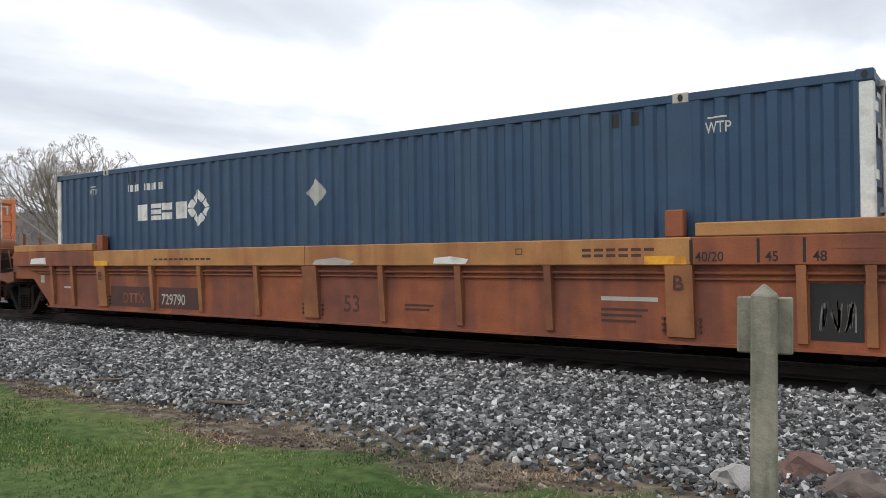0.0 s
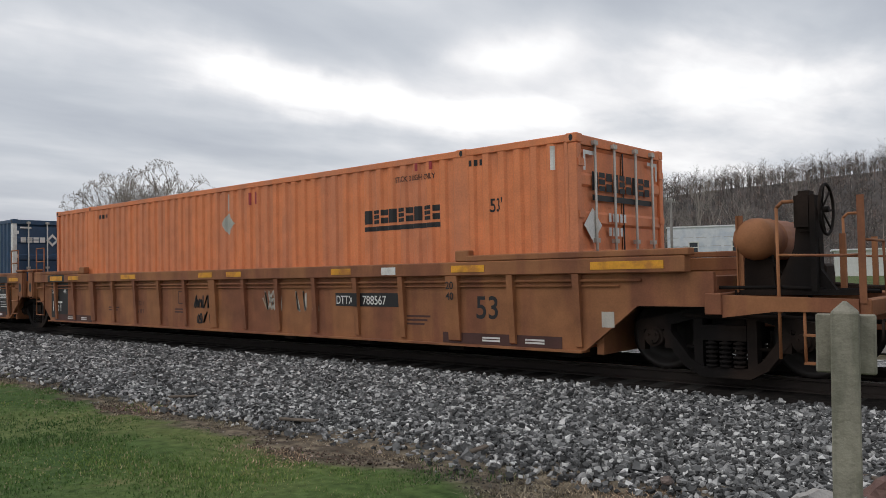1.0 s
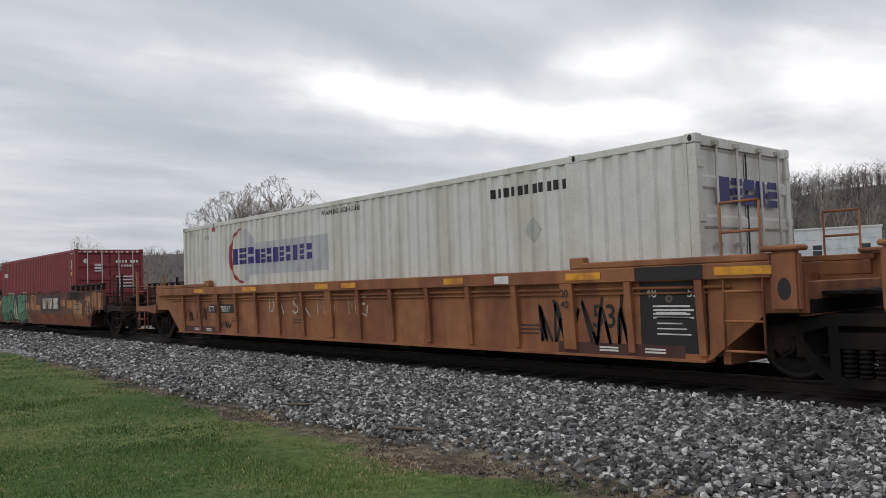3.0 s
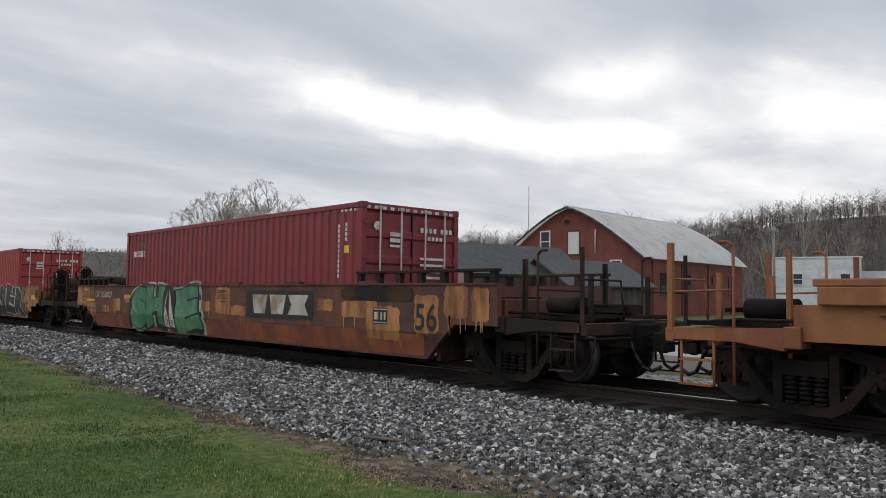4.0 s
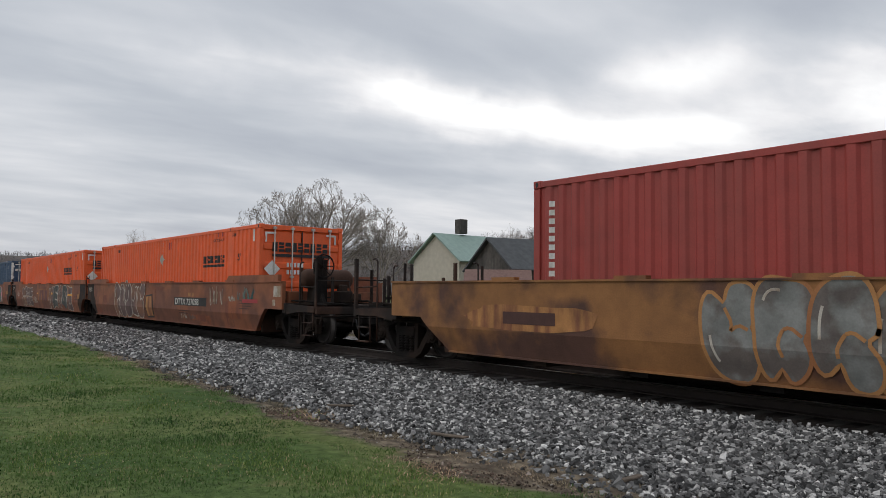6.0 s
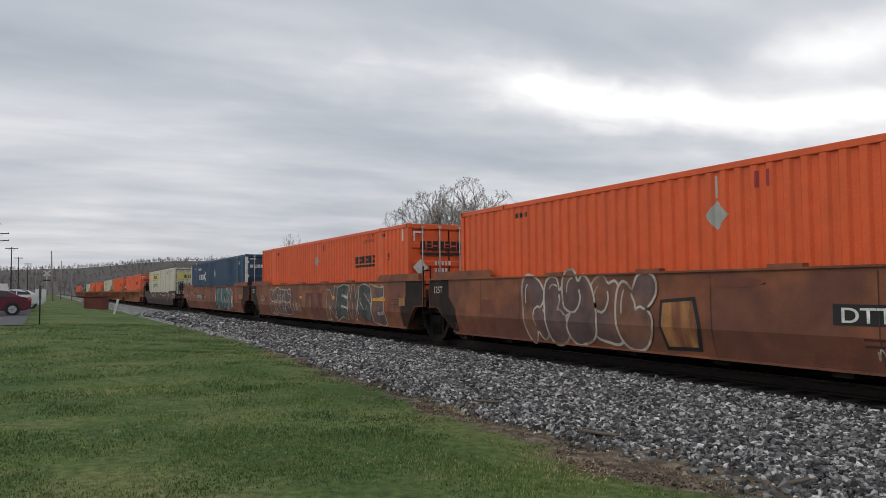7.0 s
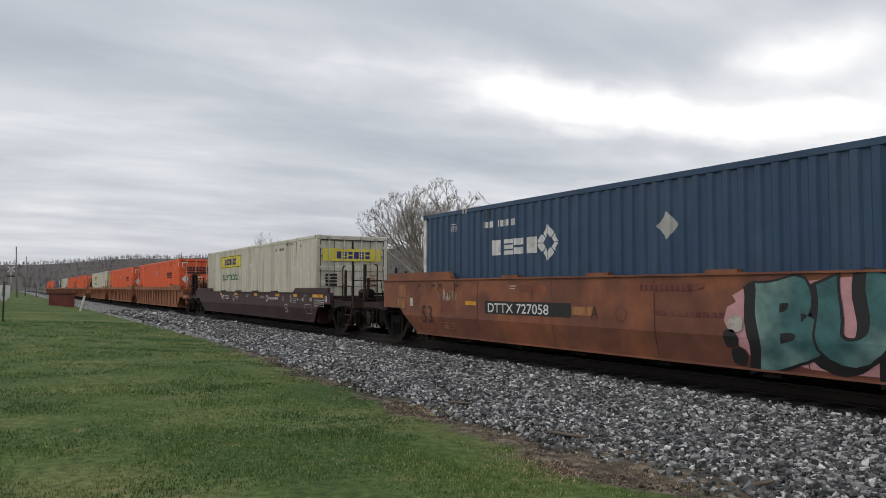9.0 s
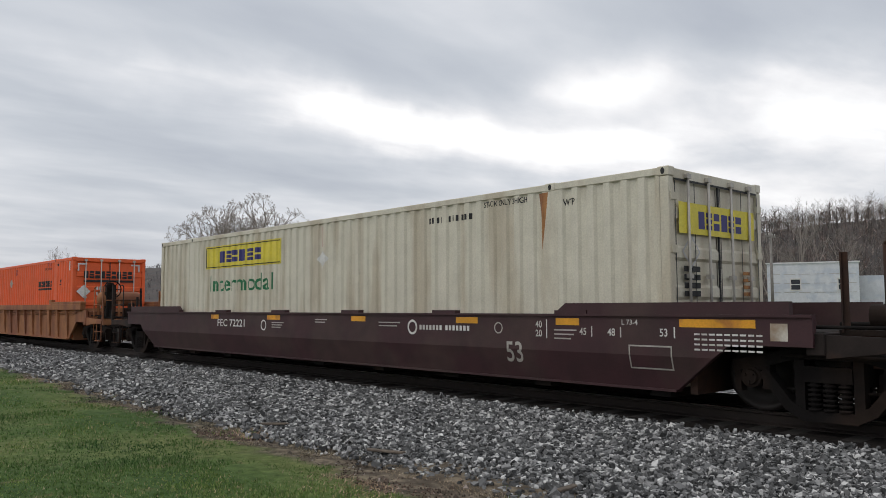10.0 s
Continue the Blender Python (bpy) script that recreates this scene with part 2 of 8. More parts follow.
M["wrap"] = mat("white_house_wrap", (0.70, 0.72, 0.75), 0.5, var=0.06, bump=0.1, stain=(0.58, 0.62, 0.68), stain_amt=0.3)
M["pole"] = mat("dark_treated_pole", (0.045, 0.035, 0.03), 0.9, var=0.25, bump=0.3, streak=True, stain=(0.09, 0.075, 0.06))
M["pole_pale"] = mat("pale_weathered_pole", (0.26, 0.24, 0.22), 0.9, var=0.2, bump=0.2)
M["wire"] = mat("black_cable", (0.06, 0.06, 0.065), 0.6, bump=0.0)
M["bark"] = mat("grey_bark", (0.20, 0.175, 0.15), 0.95, var=0.2, bump=0.3)
M["bay_worn"] = mat("worn_bay_paint", (0.16, 0.16, 0.155), 0.85, var=0.3, bump=0.0)
M["bark_pale"] = mat("pale_twigs", (0.32, 0.28, 0.25), 0.95, var=0.2, bump=0.0)
M["asphalt"] = mat("worn_asphalt", (0.075, 0.075, 0.08), 0.9, var=0.15, bump=0.2)
M["road"] = mat("pale_concrete_road", (0.36, 0.345, 0.33), 0.9, var=0.1, bump=0.1)
M["glass"] = mat("dark_window_glass", (0.02, 0.025, 0.03), 0.08, bump=0.0)
M["car_red"] = mat("dark_red_car_paint", (0.12, 0.014, 0.032), 0.25, 0.2, var=0.03, bump=0.0)
M["car_white"] = mat("white_car_paint", (0.68, 0.68, 0.68), 0.25, var=0.02, bump=0.0)
M["tyre"] = mat("black_rubber", (0.018, 0.018, 0.018), 0.85, bump=0.05)
M["rim"] = mat("silver_alloy", (0.5, 0.5, 0.52), 0.35, 0.8, bump=0.0)
M["rock_red"] = mat("reddish_rock", (0.17, 0.10, 0.085), 0.9, var=0.2, bump=0.4, scale=6)
M["rock_brown"] = mat("grey_brown_rock", (0.15, 0.115, 0.10), 0.9, var=0.25, bump=0.4, scale=6)
M["graf_ash"] = mat("thin_grey_spray", (0.20, 0.205, 0.195), 0.7, var=0.3, scale=3, bump=0.0, stain=(0.12, 0.10, 0.09), stain_amt=0.45, stain_scale=2)
M["graf_slate"] = mat("dark_slate_spray", (0.045, 0.05, 0.048), 0.7, var=0.35, scale=3, bump=0.0, stain=(0.10, 0.11, 0.105), stain_amt=0.3, stain_scale=2)
M["rock_pale"] = mat("pale_rock", (0.40, 0.38, 0.36), 0.9, var=0.2, bump=0.4, scale=6)
M["placard"] = mat("worn_placard_steel", (0.42, 0.42, 0.38), 0.5, 0.2, var=0.15, bump=0.02)


# ---------------------------------------------------------------- building helpers
def part(name, bm, material, parent=None, label="", at=None):
    me = bpy.data.meshes.new(name)
    bm.to_mesh(me)
    bm.free()
    for mm in (material if isinstance(material, (list, tuple)) else (material,)):
        me.materials.append(mm)
    ob = new(name, me)
    if parent is not None:
        ob.parent = parent
    if at is not None:
        ob.matrix_basis = at
    if label:
        ob["label"] = label
    return ob


def thing(name, label, category, group="", at=None, kind=""):
    ob = new(name)
    ob.empty_display_size = 0.2
    if at is not None:
        ob.matrix_basis = at
    return tagged(ob, label, category, group, kind)


def box(bm, x0, x1, y0, y1, z0, z1, mi=0):
    vs = [bm.verts.new(p) for p in ((x0, y0, z0), (x1, y0, z0), (x1, y1, z0), (x0, y1, z0),
                                    (x0, y0, z1), (x1, y0, z1), (x1, y1, z1), (x0, y1, z1))]
    for f in ((3, 2, 1, 0), (4, 5, 6, 7), (0, 1, 5, 4), (1, 2, 6, 5), (2, 3, 7, 6), (3, 0, 4, 7)):
        bm.faces.new([vs[i] for i in f]).material_index = mi
    return vs


def boxes(*specs):
    bm = bmesh.new()
    for s in specs:
        box(bm, *s)
    return bm


def rounded(bm, w=0.01, seg=1):
    bmesh.ops.bevel(bm, geom=bm.edges[:], offset=w, segments=seg, affect="EDGES", clamp_overlap=True)
    return bm


def prism(bm, pts, y0, y1, mi=0):
    """An outline in x and z, drawn out from y0 to y1."""
    a = [bm.verts.new((x, y0, z)) for x, z in pts]
    b = [bm.verts.new((x, y1, z)) for x, z in pts]
    n = len(pts)
    bm.faces.new(a).material_index = mi
    bm.faces.new(b[::-1]).material_index = mi
    for i in range(n):
        bm.faces.new((a[i], b[i], b[(i + 1) % n], a[(i + 1) % n])).material_index = mi
    return bm


def tube(bm, p, q, r0, r1=None, n=6, caps=True):
    p, q = Vector(p), Vector(q)
    r1 = r0 if r1 is None else r1
    d = (q - p).normalized()
    u = d.orthogonal().normalized()
    w = d.cross(u)
    ra = [bm.verts.new(p + r0 * (u * math.cos(k * math.tau / n) + w * math.sin(k * math.tau / n))) for k in range(n)]
    rb = [bm.verts.new(q + r1 * (u * math.cos(k * math.tau / n) + w * math.sin(k * math.tau / n))) for k in range(n)]
    for k in range(n):
        bm.faces.new((ra[k], ra[(k + 1) % n], rb[(k + 1) % n], rb[k])).smooth = True
    if caps:
        bm.faces.new(ra[::-1]), bm.faces.new(rb)


def pipe(pts, r, n=6):
    bm = bmesh.new()
    for a, b in zip(pts, pts[1:]):
        tube(bm, a, b, r, n=n)
    return bm


def disc(bm, c, r, n=20, axis="y", sx=1.0):
    vs = []
    for k in range(n):
        a = k * math.tau / n
        u, v = r * sx * math.cos(a), r * math.sin(a)
        vs.append(bm.verts.new((c[0] + u, c[1], c[2] + v) if axis == "y" else (c[0], c[1] + u, c[2] + v)))
    return bm.faces.new(vs)


# ---------------------------------------------------------------- ground, track
YC, RAIL = 10.26, 0.31           # the track's centre line and the rails' top
SPEED = 19.43


def ground_height(x, y):
    rise = 0.006 * min(max(-x - 6, 0), 300) * min(max((5.2 - y) / 5.0, 0), 1)
    if x < -120:
        rise *= max(0.0, 1 - (-x - 120) / 200)
    far = 0.3 * min(max((y - 14) / 20, 0), 1)
    dip = -0.06 * math.exp(-((y - 5.2) / 0.8) ** 2)
    return rise + far + dip


def grass_edge(x):
    """How far the lawn reaches towards the track."""
    base = 4.5 + 0.5 * math.exp(-((x + 1.2) / 1.5) ** 2) + 1.3 * min(max((-x - 8) / 18, 0), 1)
    return base + 0.38 * noise.noise((x * 0.8, 3.1, 0)) + 0.22 * noise.noise((x * 2.6, 7.1, 0)) + 0.1 * noise.noise((x * 7, 1.1, 0))


def ground_material():
    m = bpy.data.materials.new("lawn_and_bare_soil")
    m.use_nodes = True
    nt = m.node_tree
    N, Lk = nt.nodes.new, nt.links.new
    bs = nt.nodes["Principled BSDF"]
    bs.inputs["Roughness"].default_value = 0.95
    bs.inputs["Specular IOR Level"].default_value = 0.15
    co = N("ShaderNodeTexCoord")

    def nz(sc, det=5.0):
        n = N("ShaderNodeTexNoise")
        n.inputs["Scale"].default_value, n.inputs["Detail"].default_value = sc, det
        Lk(co.outputs["Object"], n.inputs["Vector"])
        return n.outputs["Fac"]

    def ramp(src, stops):
        r = N("ShaderNodeValToRGB")
        for i, (p, c) in enumerate(stops):
            e = r.color_ramp.elements[i] if i < 2 else r.color_ramp.elements.new(p)
            e.position, e.color = p, (*c, 1)
        Lk(src, r.inputs[0])
        return r.outputs[0]

    def mixed(fac, a, b, blend="MIX"):
        x = N("ShaderNodeMix")
        x.data_type, x.blend_type = "RGBA", blend
        for s, v in ((0, fac), (6, a), (7, b)):
            if isinstance(v, (int, float)):
                x.inputs[s].default_value = v
            elif isinstance(v, tuple):
                x.inputs[s].default_value = (*v, 1)
            else:
                Lk(v, x.inputs[s])
        return x.outputs[2]

    g1 = ramp(nz(0.35), ((0.36, (0.052, 0.096, 0.028)), (0.50, (0.088, 0.132, 0.041)), (0.64, (0.138, 0.160, 0.060))))
    g2 = ramp(nz(9.0), ((0.3, (0.55, 0.58, 0.5)), (0.7, (1.35, 1.3, 1.3))))
    grass = mixed(1.0, g1, g2, "MULTIPLY")
    dry = mixed(ramp(nz(2.2), ((0.60, (0, 0, 0)), (0.70, (0.45, 0.45, 0.45)))), grass, (0.24, 0.20, 0.10))
    soil = ramp(nz(6.0, 8), ((0.32, (0.055, 0.045, 0.034)), (0.5, (0.115, 0.092, 0.068)), (0.7, (0.26, 0.215, 0.155))))
    at = N("ShaderNodeAttribute")
    at.attribute_name = "bare"
    Lk(mixed(at.outputs["Fac"], dry, soil), bs.inputs["Base Color"])
    bp = N("ShaderNodeBump")
    bp.inputs["Strength"].default_value, bp.inputs["Distance"].default_value = 0.5, 0.04
    Lk(nz(30.0, 6), bp.inputs["Height"]), Lk(bp.outputs[0], bs.inputs["Normal"])
    return m


M["ground"] = ground_material()


def axis_steps(stops):
    out = []
    for (a, st), (b, _) in zip(stops, stops[1:]):
        n = max(1, round((b - a) / st))
        out += [a + (b - a) * k / n for k in range(n)]
    return out + [stops[-1][0]]


def build_ground():
    xs = axis_steps([(-2500, 300), (-400, 40), (-120, 5), (-40, 1.0), (-22, 0.22), (4, 2), (30, 20), (130, 300), (2500, 1)])
    ys = axis_steps([(-2500, 300), (-200, 30), (-40, 4), (-8, 0.7), (3.2, 0.12), (6.6, 0.6), (14, 4), (60, 30), (300, 300), (2500, 1)])
    nx, ny = len(xs), len(ys)
    verts, bare = [], []
    for y in ys:
        for x in xs:
            z = ground_height(x, y) if -400 < x < 130 and -200 < y < 300 else 0.3 if y > 14 else 0.0
            e = grass_edge(x) if -130 < x < 40 else 5.9
            b = min(max((y - e) / 0.22 + 0.5 + 0.7 * noise.noise((x * 2.5, y * 2.5, 3.0)), 0), 1) if y < 16 else 0.35 if y < 60 else 0.15
            z += 0.03 * noise.noise((x * 0.8, y * 0.8, 0)) if abs(y) < 14 and -40 < x < 4 else 0
            if 3.5 < y < 8 and -22 < x < 4:
                z += 0.03 * noise.noise((x * 3, y * 3, 5))
            verts.append((x, y, z)), bare.append(b)
    faces = [(j * nx + i, j * nx + i + 1, (j + 1) * nx + i + 1, (j + 1) * nx + i) for j in range(ny - 1) for i in range(nx - 1)]
    me = bpy.data.meshes.new("ground")
    me.from_pydata(verts, [], faces)
    me.attributes.new("bare", "FLOAT", "POINT").data.foreach_set("value", bare)
    me.materials.append(M["ground"])
    me.polygons.foreach_set("use_smooth", [True] * len(faces))
    return tagged(new("ground", me), "green spring lawn with a bare soil margin beside the track", "ground", kind="structure")


def ballast_height(y):
    """Height of the stone bed above the soil, from its near foot to its far one."""
    y = y if y < YC else 2 * YC - y
    for (a, za), (b, zb) in zip(BED, BED[1:]):
        if a <= y <= b:
            return za + (zb - za) * (y - a) / (b - a)
    return BED[0][1] if y < BED[0][0] else BED[-1][1]


BED = [(5.3, -0.14), (5.8, 0.0), (7.9, 0.10), (8.3, 0.13), (8.35, 0.132), (8.75, 0.135), (YC, 0.135)]


def ballast_material(name, by_island):
    m = bpy.data.materials.new(name)
    m.use_nodes = True
    nt = m.node_tree
    N, Lk = nt.nodes.new, nt.links.new
    bs = nt.nodes["Principled BSDF"]
    bs.inputs["Roughness"].default_value = 0.85
    r = N("ShaderNodeValToRGB")
    stops = ((0.0, (0.022, 0.022, 0.022)), (0.35, (0.086, 0.086, 0.085)), (0.62, (0.165, 0.164, 0.162)), (0.84, (0.33, 0.325, 0.318)), (1.0, (0.66, 0.65, 0.63)))
    for i, (p, c) in enumerate(stops):
        e = r.color_ramp.elements[i] if i < 2 else r.color_ramp.elements.new(p)
        e.position, e.color = p, (*c, 1)
    co = N("ShaderNodeTexCoord")
    n = N("ShaderNodeTexNoise")
    n.inputs["Scale"].default_value, n.inputs["Detail"].default_value = 30.0, 4.0
    Lk(co.outputs["Object"], n.inputs["Vector"])
    if by_island:
        g = N("ShaderNodeNewGeometry")
        Lk(g.outputs["Random Per Island"], r.inputs[0])
    else:
        v = N("ShaderNodeTexVoronoi")
        v.inputs["Scale"].default_value = 15.0
        Lk(co.outputs["Object"], v.inputs["Vector"])
        sp = N("ShaderNodeSeparateColor")
        Lk(v.outputs["Color"], sp.inputs[0]), Lk(sp.outputs[0], r.inputs[0])
        bp = N("ShaderNodeBump")
        bp.inputs["Strength"].default_value, bp.inputs["Distance"].default_value = 1.0, 0.05
        Lk(v.outputs["Distance"], bp.inputs["Height"])
        bp.invert = True
        Lk(bp.outputs[0], bs.inputs["Normal"])
    mx, mr = N("ShaderNodeMix"), N("ShaderNodeMapRange")
    mr.inputs["To Min"].default_value, mr.inputs["To Max"].default_value = 0.7, 1.3
    Lk(n.outputs["Fac"], mr.inputs["Value"])
    mx.data_type, mx.blend_type = "RGBA", "MULTIPLY"
    mx.inputs[0].default_value = 1.0
    Lk(r.outputs[0], mx.inputs[6]), Lk(mr.outputs[0], mx.inputs[7])
    Lk(mx.outputs[2], bs.inputs["Base Color"])
    return m


def build_track():
    bed = bmesh.new()
    prof = BED + [(2 * YC - y, z) for y, z in BED[-2::-1]]
    xs = (-900, -200, -60, 40, 200)
    rows = [[bed.verts.new((x, y, z)) for y, z in prof] for x in xs]
    for a, b in zip(rows, rows[1:]):
        for k in range(len(prof) - 1):
            # the middle strip takes the near-black stone with painted-in shade
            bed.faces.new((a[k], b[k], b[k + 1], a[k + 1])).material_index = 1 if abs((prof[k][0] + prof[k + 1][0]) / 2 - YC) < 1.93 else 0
    bmesh.ops.recalc_face_normals(bed, faces=bed.faces)
    M["bed"] = ballast_material("ballast_bed", False)
    # oily stone, its colour also holding the shade under the train
    M["bed_oily_shaded"] = mat("oily_shaded_ballast", (0.013, 0.011, 0.010), 0.95, var=0.3, bump=0.8, bump_scale=18, spec=0.1, stain=(0.024, 0.02, 0.018), stain_amt=0.3, stain_scale=9)
    tagged(part("track_bed", bed, [M["bed"], M["bed_oily_shaded"]]), "grey crushed-stone ballast bed under the rails", "ballast", kind="structure")
    # rails
    pr = [(-0.075, 0), (0.075, 0), (0.075, 0.015), (0.012, 0.035), (0.010, 0.125), (0.036, 0.135), (0.036, 0.17), (-0.036, 0.17),
          (-0.036, 0.135), (-0.010, 0.125), (-0.012, 0.035), (-0.075, 0.015)]
    for s in (-1, 1):
        bm = bmesh.new()
        a = [bm.verts.new((-900, YC + s * 0.754 + y, RAIL - 0.17 + z)) for y, z in pr]
        b = [bm.verts.new((200, YC + s * 0.754 + y, RAIL - 0.17 + z)) for y, z in pr]
        for k in range(len(pr)):
            f = bm.faces.new((a[k], b[k], b[(k + 1) % len(pr)], a[(k + 1) % len(pr)]))
            f.material_index = 1 if k == 6 else 0
        bmesh.ops.recalc_face_normals(bm, faces=bm.faces)
        tagged(part("rail", bm, [M["rail_side"], M["tread"]]), "steel rail with rusty web and bright top", "rail", "running rails", kind="structure")
    # sleepers
    bm = boxes((-0.115, 0.115, YC - 1.3, YC + 1.3, -0.03, RAIL - 0.172))
    rounded(bm, 0.012)
    first = part("railway_sleeper", bm, M["tie"])
    tagged(first, "dark creosoted timber sleeper bedded in ballast", "sleeper", "sleepers under the rails")
    rnd = random.Random(4)
    x = 3.0
    first.matrix_basis = pose(x, 0, 0)
    for k in range(250):
        x -= 0.53
        copy_thing(first, pose(x, rnd.uniform(-0.05, 0.05), rnd.uniform(-0.004, 0.006), 0, 0, rnd.uniform(-0.8, 0.8)))


# ---------------------------------------------------------------- lettering and painted marks
def letters(text, height, wide=1.0):
    """Built-in lettering as a flat mesh in x and z, its lower left corner at the origin; its width too."""
    cu = bpy.data.curves.new("t", "FONT")
    cu.body, cu.size, cu.offset = text, height / 0.72, 0.011 * height / 0.72
    ob = bpy.data.objects.new("t", cu)
    scene.collection.objects.link(ob)
    me = ob.to_mesh()
    bm = bmesh.new()
    bm.from_mesh(me)
    ob.to_mesh_clear()
    bpy.data.objects.remove(ob), bpy.data.curves.remove(cu)
    xs = [v.co.x for v in bm.verts]
    lo = min(xs)
    for v in bm.verts:
        v.co = ((v.co.x - lo) * wide, 0, v.co.y)
    return bm


def bars(spec):
    """Flat rectangles (x, z, width, height) in one mesh."""
    bm = bmesh.new()
    for x, z, w, h in spec:
        bm.faces.new([bm.verts.new(p) for p in ((x, 0, z), (x + w, 0, z), (x + w, 0, z + h), (x, 0, z + h))])
    return bm


def blocks(n, w, h, seed=1, slant=0.0):
    """A row of plain slabs, some split across: a trade mark as shapes only."""
    rnd = random.Random(seed)
    spec, pitch = [], w / n
    for k in range(n):
        x, b = k * pitch, pitch * rnd.uniform(0.74, 0.86)
        if k % 3 == 1:
            spec += [(x, 0, b, h * 0.27), (x, h * 0.365, b, h * 0.27), (x, h * 0.73, b, h * 0.27)]
        elif k % 3 == 2:
            spec += [(x, 0, b, h * 0.42), (x, h * 0.58, b, h * 0.42)]
        else:
            spec += [(x, 0, b, h)]
    return bars(spec)


def poly(pts):
    bm = bmesh.new()
    bm.faces.new([bm.verts.new((x, 0, z)) for x, z in pts])
    return bm


def ring(cx, cz, r0, r1, a0=0, a1=360, n=24, fade=None):
    bm = bmesh.new()
    rows = []
    for k in range(n + 1):
        a = radians(a0 + (a1 - a0) * k / n)
        q = 1 if fade is None else fade(k / n)
        m_, d = (r0 + r1) / 2, (r1 - r0) / 2 * q
        rows.append([bm.verts.new((cx + r * math.cos(a), 0, cz + r * math.sin(a))) for r in (m_ - d, m_ + d)])
    for p, q in zip(rows, rows[1:]):
        bm.faces.new((p[0], q[0], q[1], p[1]))
    return bm


def moved(bm, x, z, slant=0.0):
    for v in bm.verts:
        v.co.x += x + slant * v.co.z
        v.co.z += z
    return bm


def face_front(bm):
    for f in bm.faces:
        f.normal_update()
        if f.normal.y > 0:
            f.normal_flip()
    return bm


PITCH, FLAT, SLOPE, DEPTH = 0.28, 0.10, 0.04, 0.034


def corr(u):
    """Depth of the pressed wall at u metres along it."""
    u = u % PITCH
    if u < FLAT:
        return 0.0
    if u < FLAT + SLOPE:
        return DEPTH * (u - FLAT) / SLOPE
    if u < 2 * FLAT + SLOPE:
        return DEPTH
    return DEPTH * (PITCH - u) / SLOPE


def breaks(u0, u1):
    out, k = [], math.floor(u0 / PITCH)
    while k * PITCH < u1:
        for d in (0, FLAT, FLAT + SLOPE, 2 * FLAT + SLOPE):
            b = k * PITCH + d
            if u0 + 1e-4 < b < u1 - 1e-4:
                out.append(b)
        k += 1
    return out


def on_wall(bm, flats=(), y=-1.290):
    """Lay flat marks on the pressed wall, following its folds."""
    xs = [v.co.x for v in bm.verts]
    for b in breaks(min(xs), max(xs)):
        bmesh.ops.bisect_plane(bm, geom=bm.verts[:] + bm.edges[:] + bm.faces[:], plane_co=(b, 0, 0), plane_no=(1, 0, 0))
    for v in bm.verts:
        flat = any(a <= v.co.x <= b for a, b in flats)
        v.co.y = y - 0.004 + (0 if flat else corr(v.co.x))
    return face_front(bm)


def on_plane(bm, y):
    for v in bm.verts:
        v.co.y = y
    return face_front(bm)


# ---------------------------------------------------------------- containers
BOT, HIGH, WIDE = 0.55, 2.88, 2.59


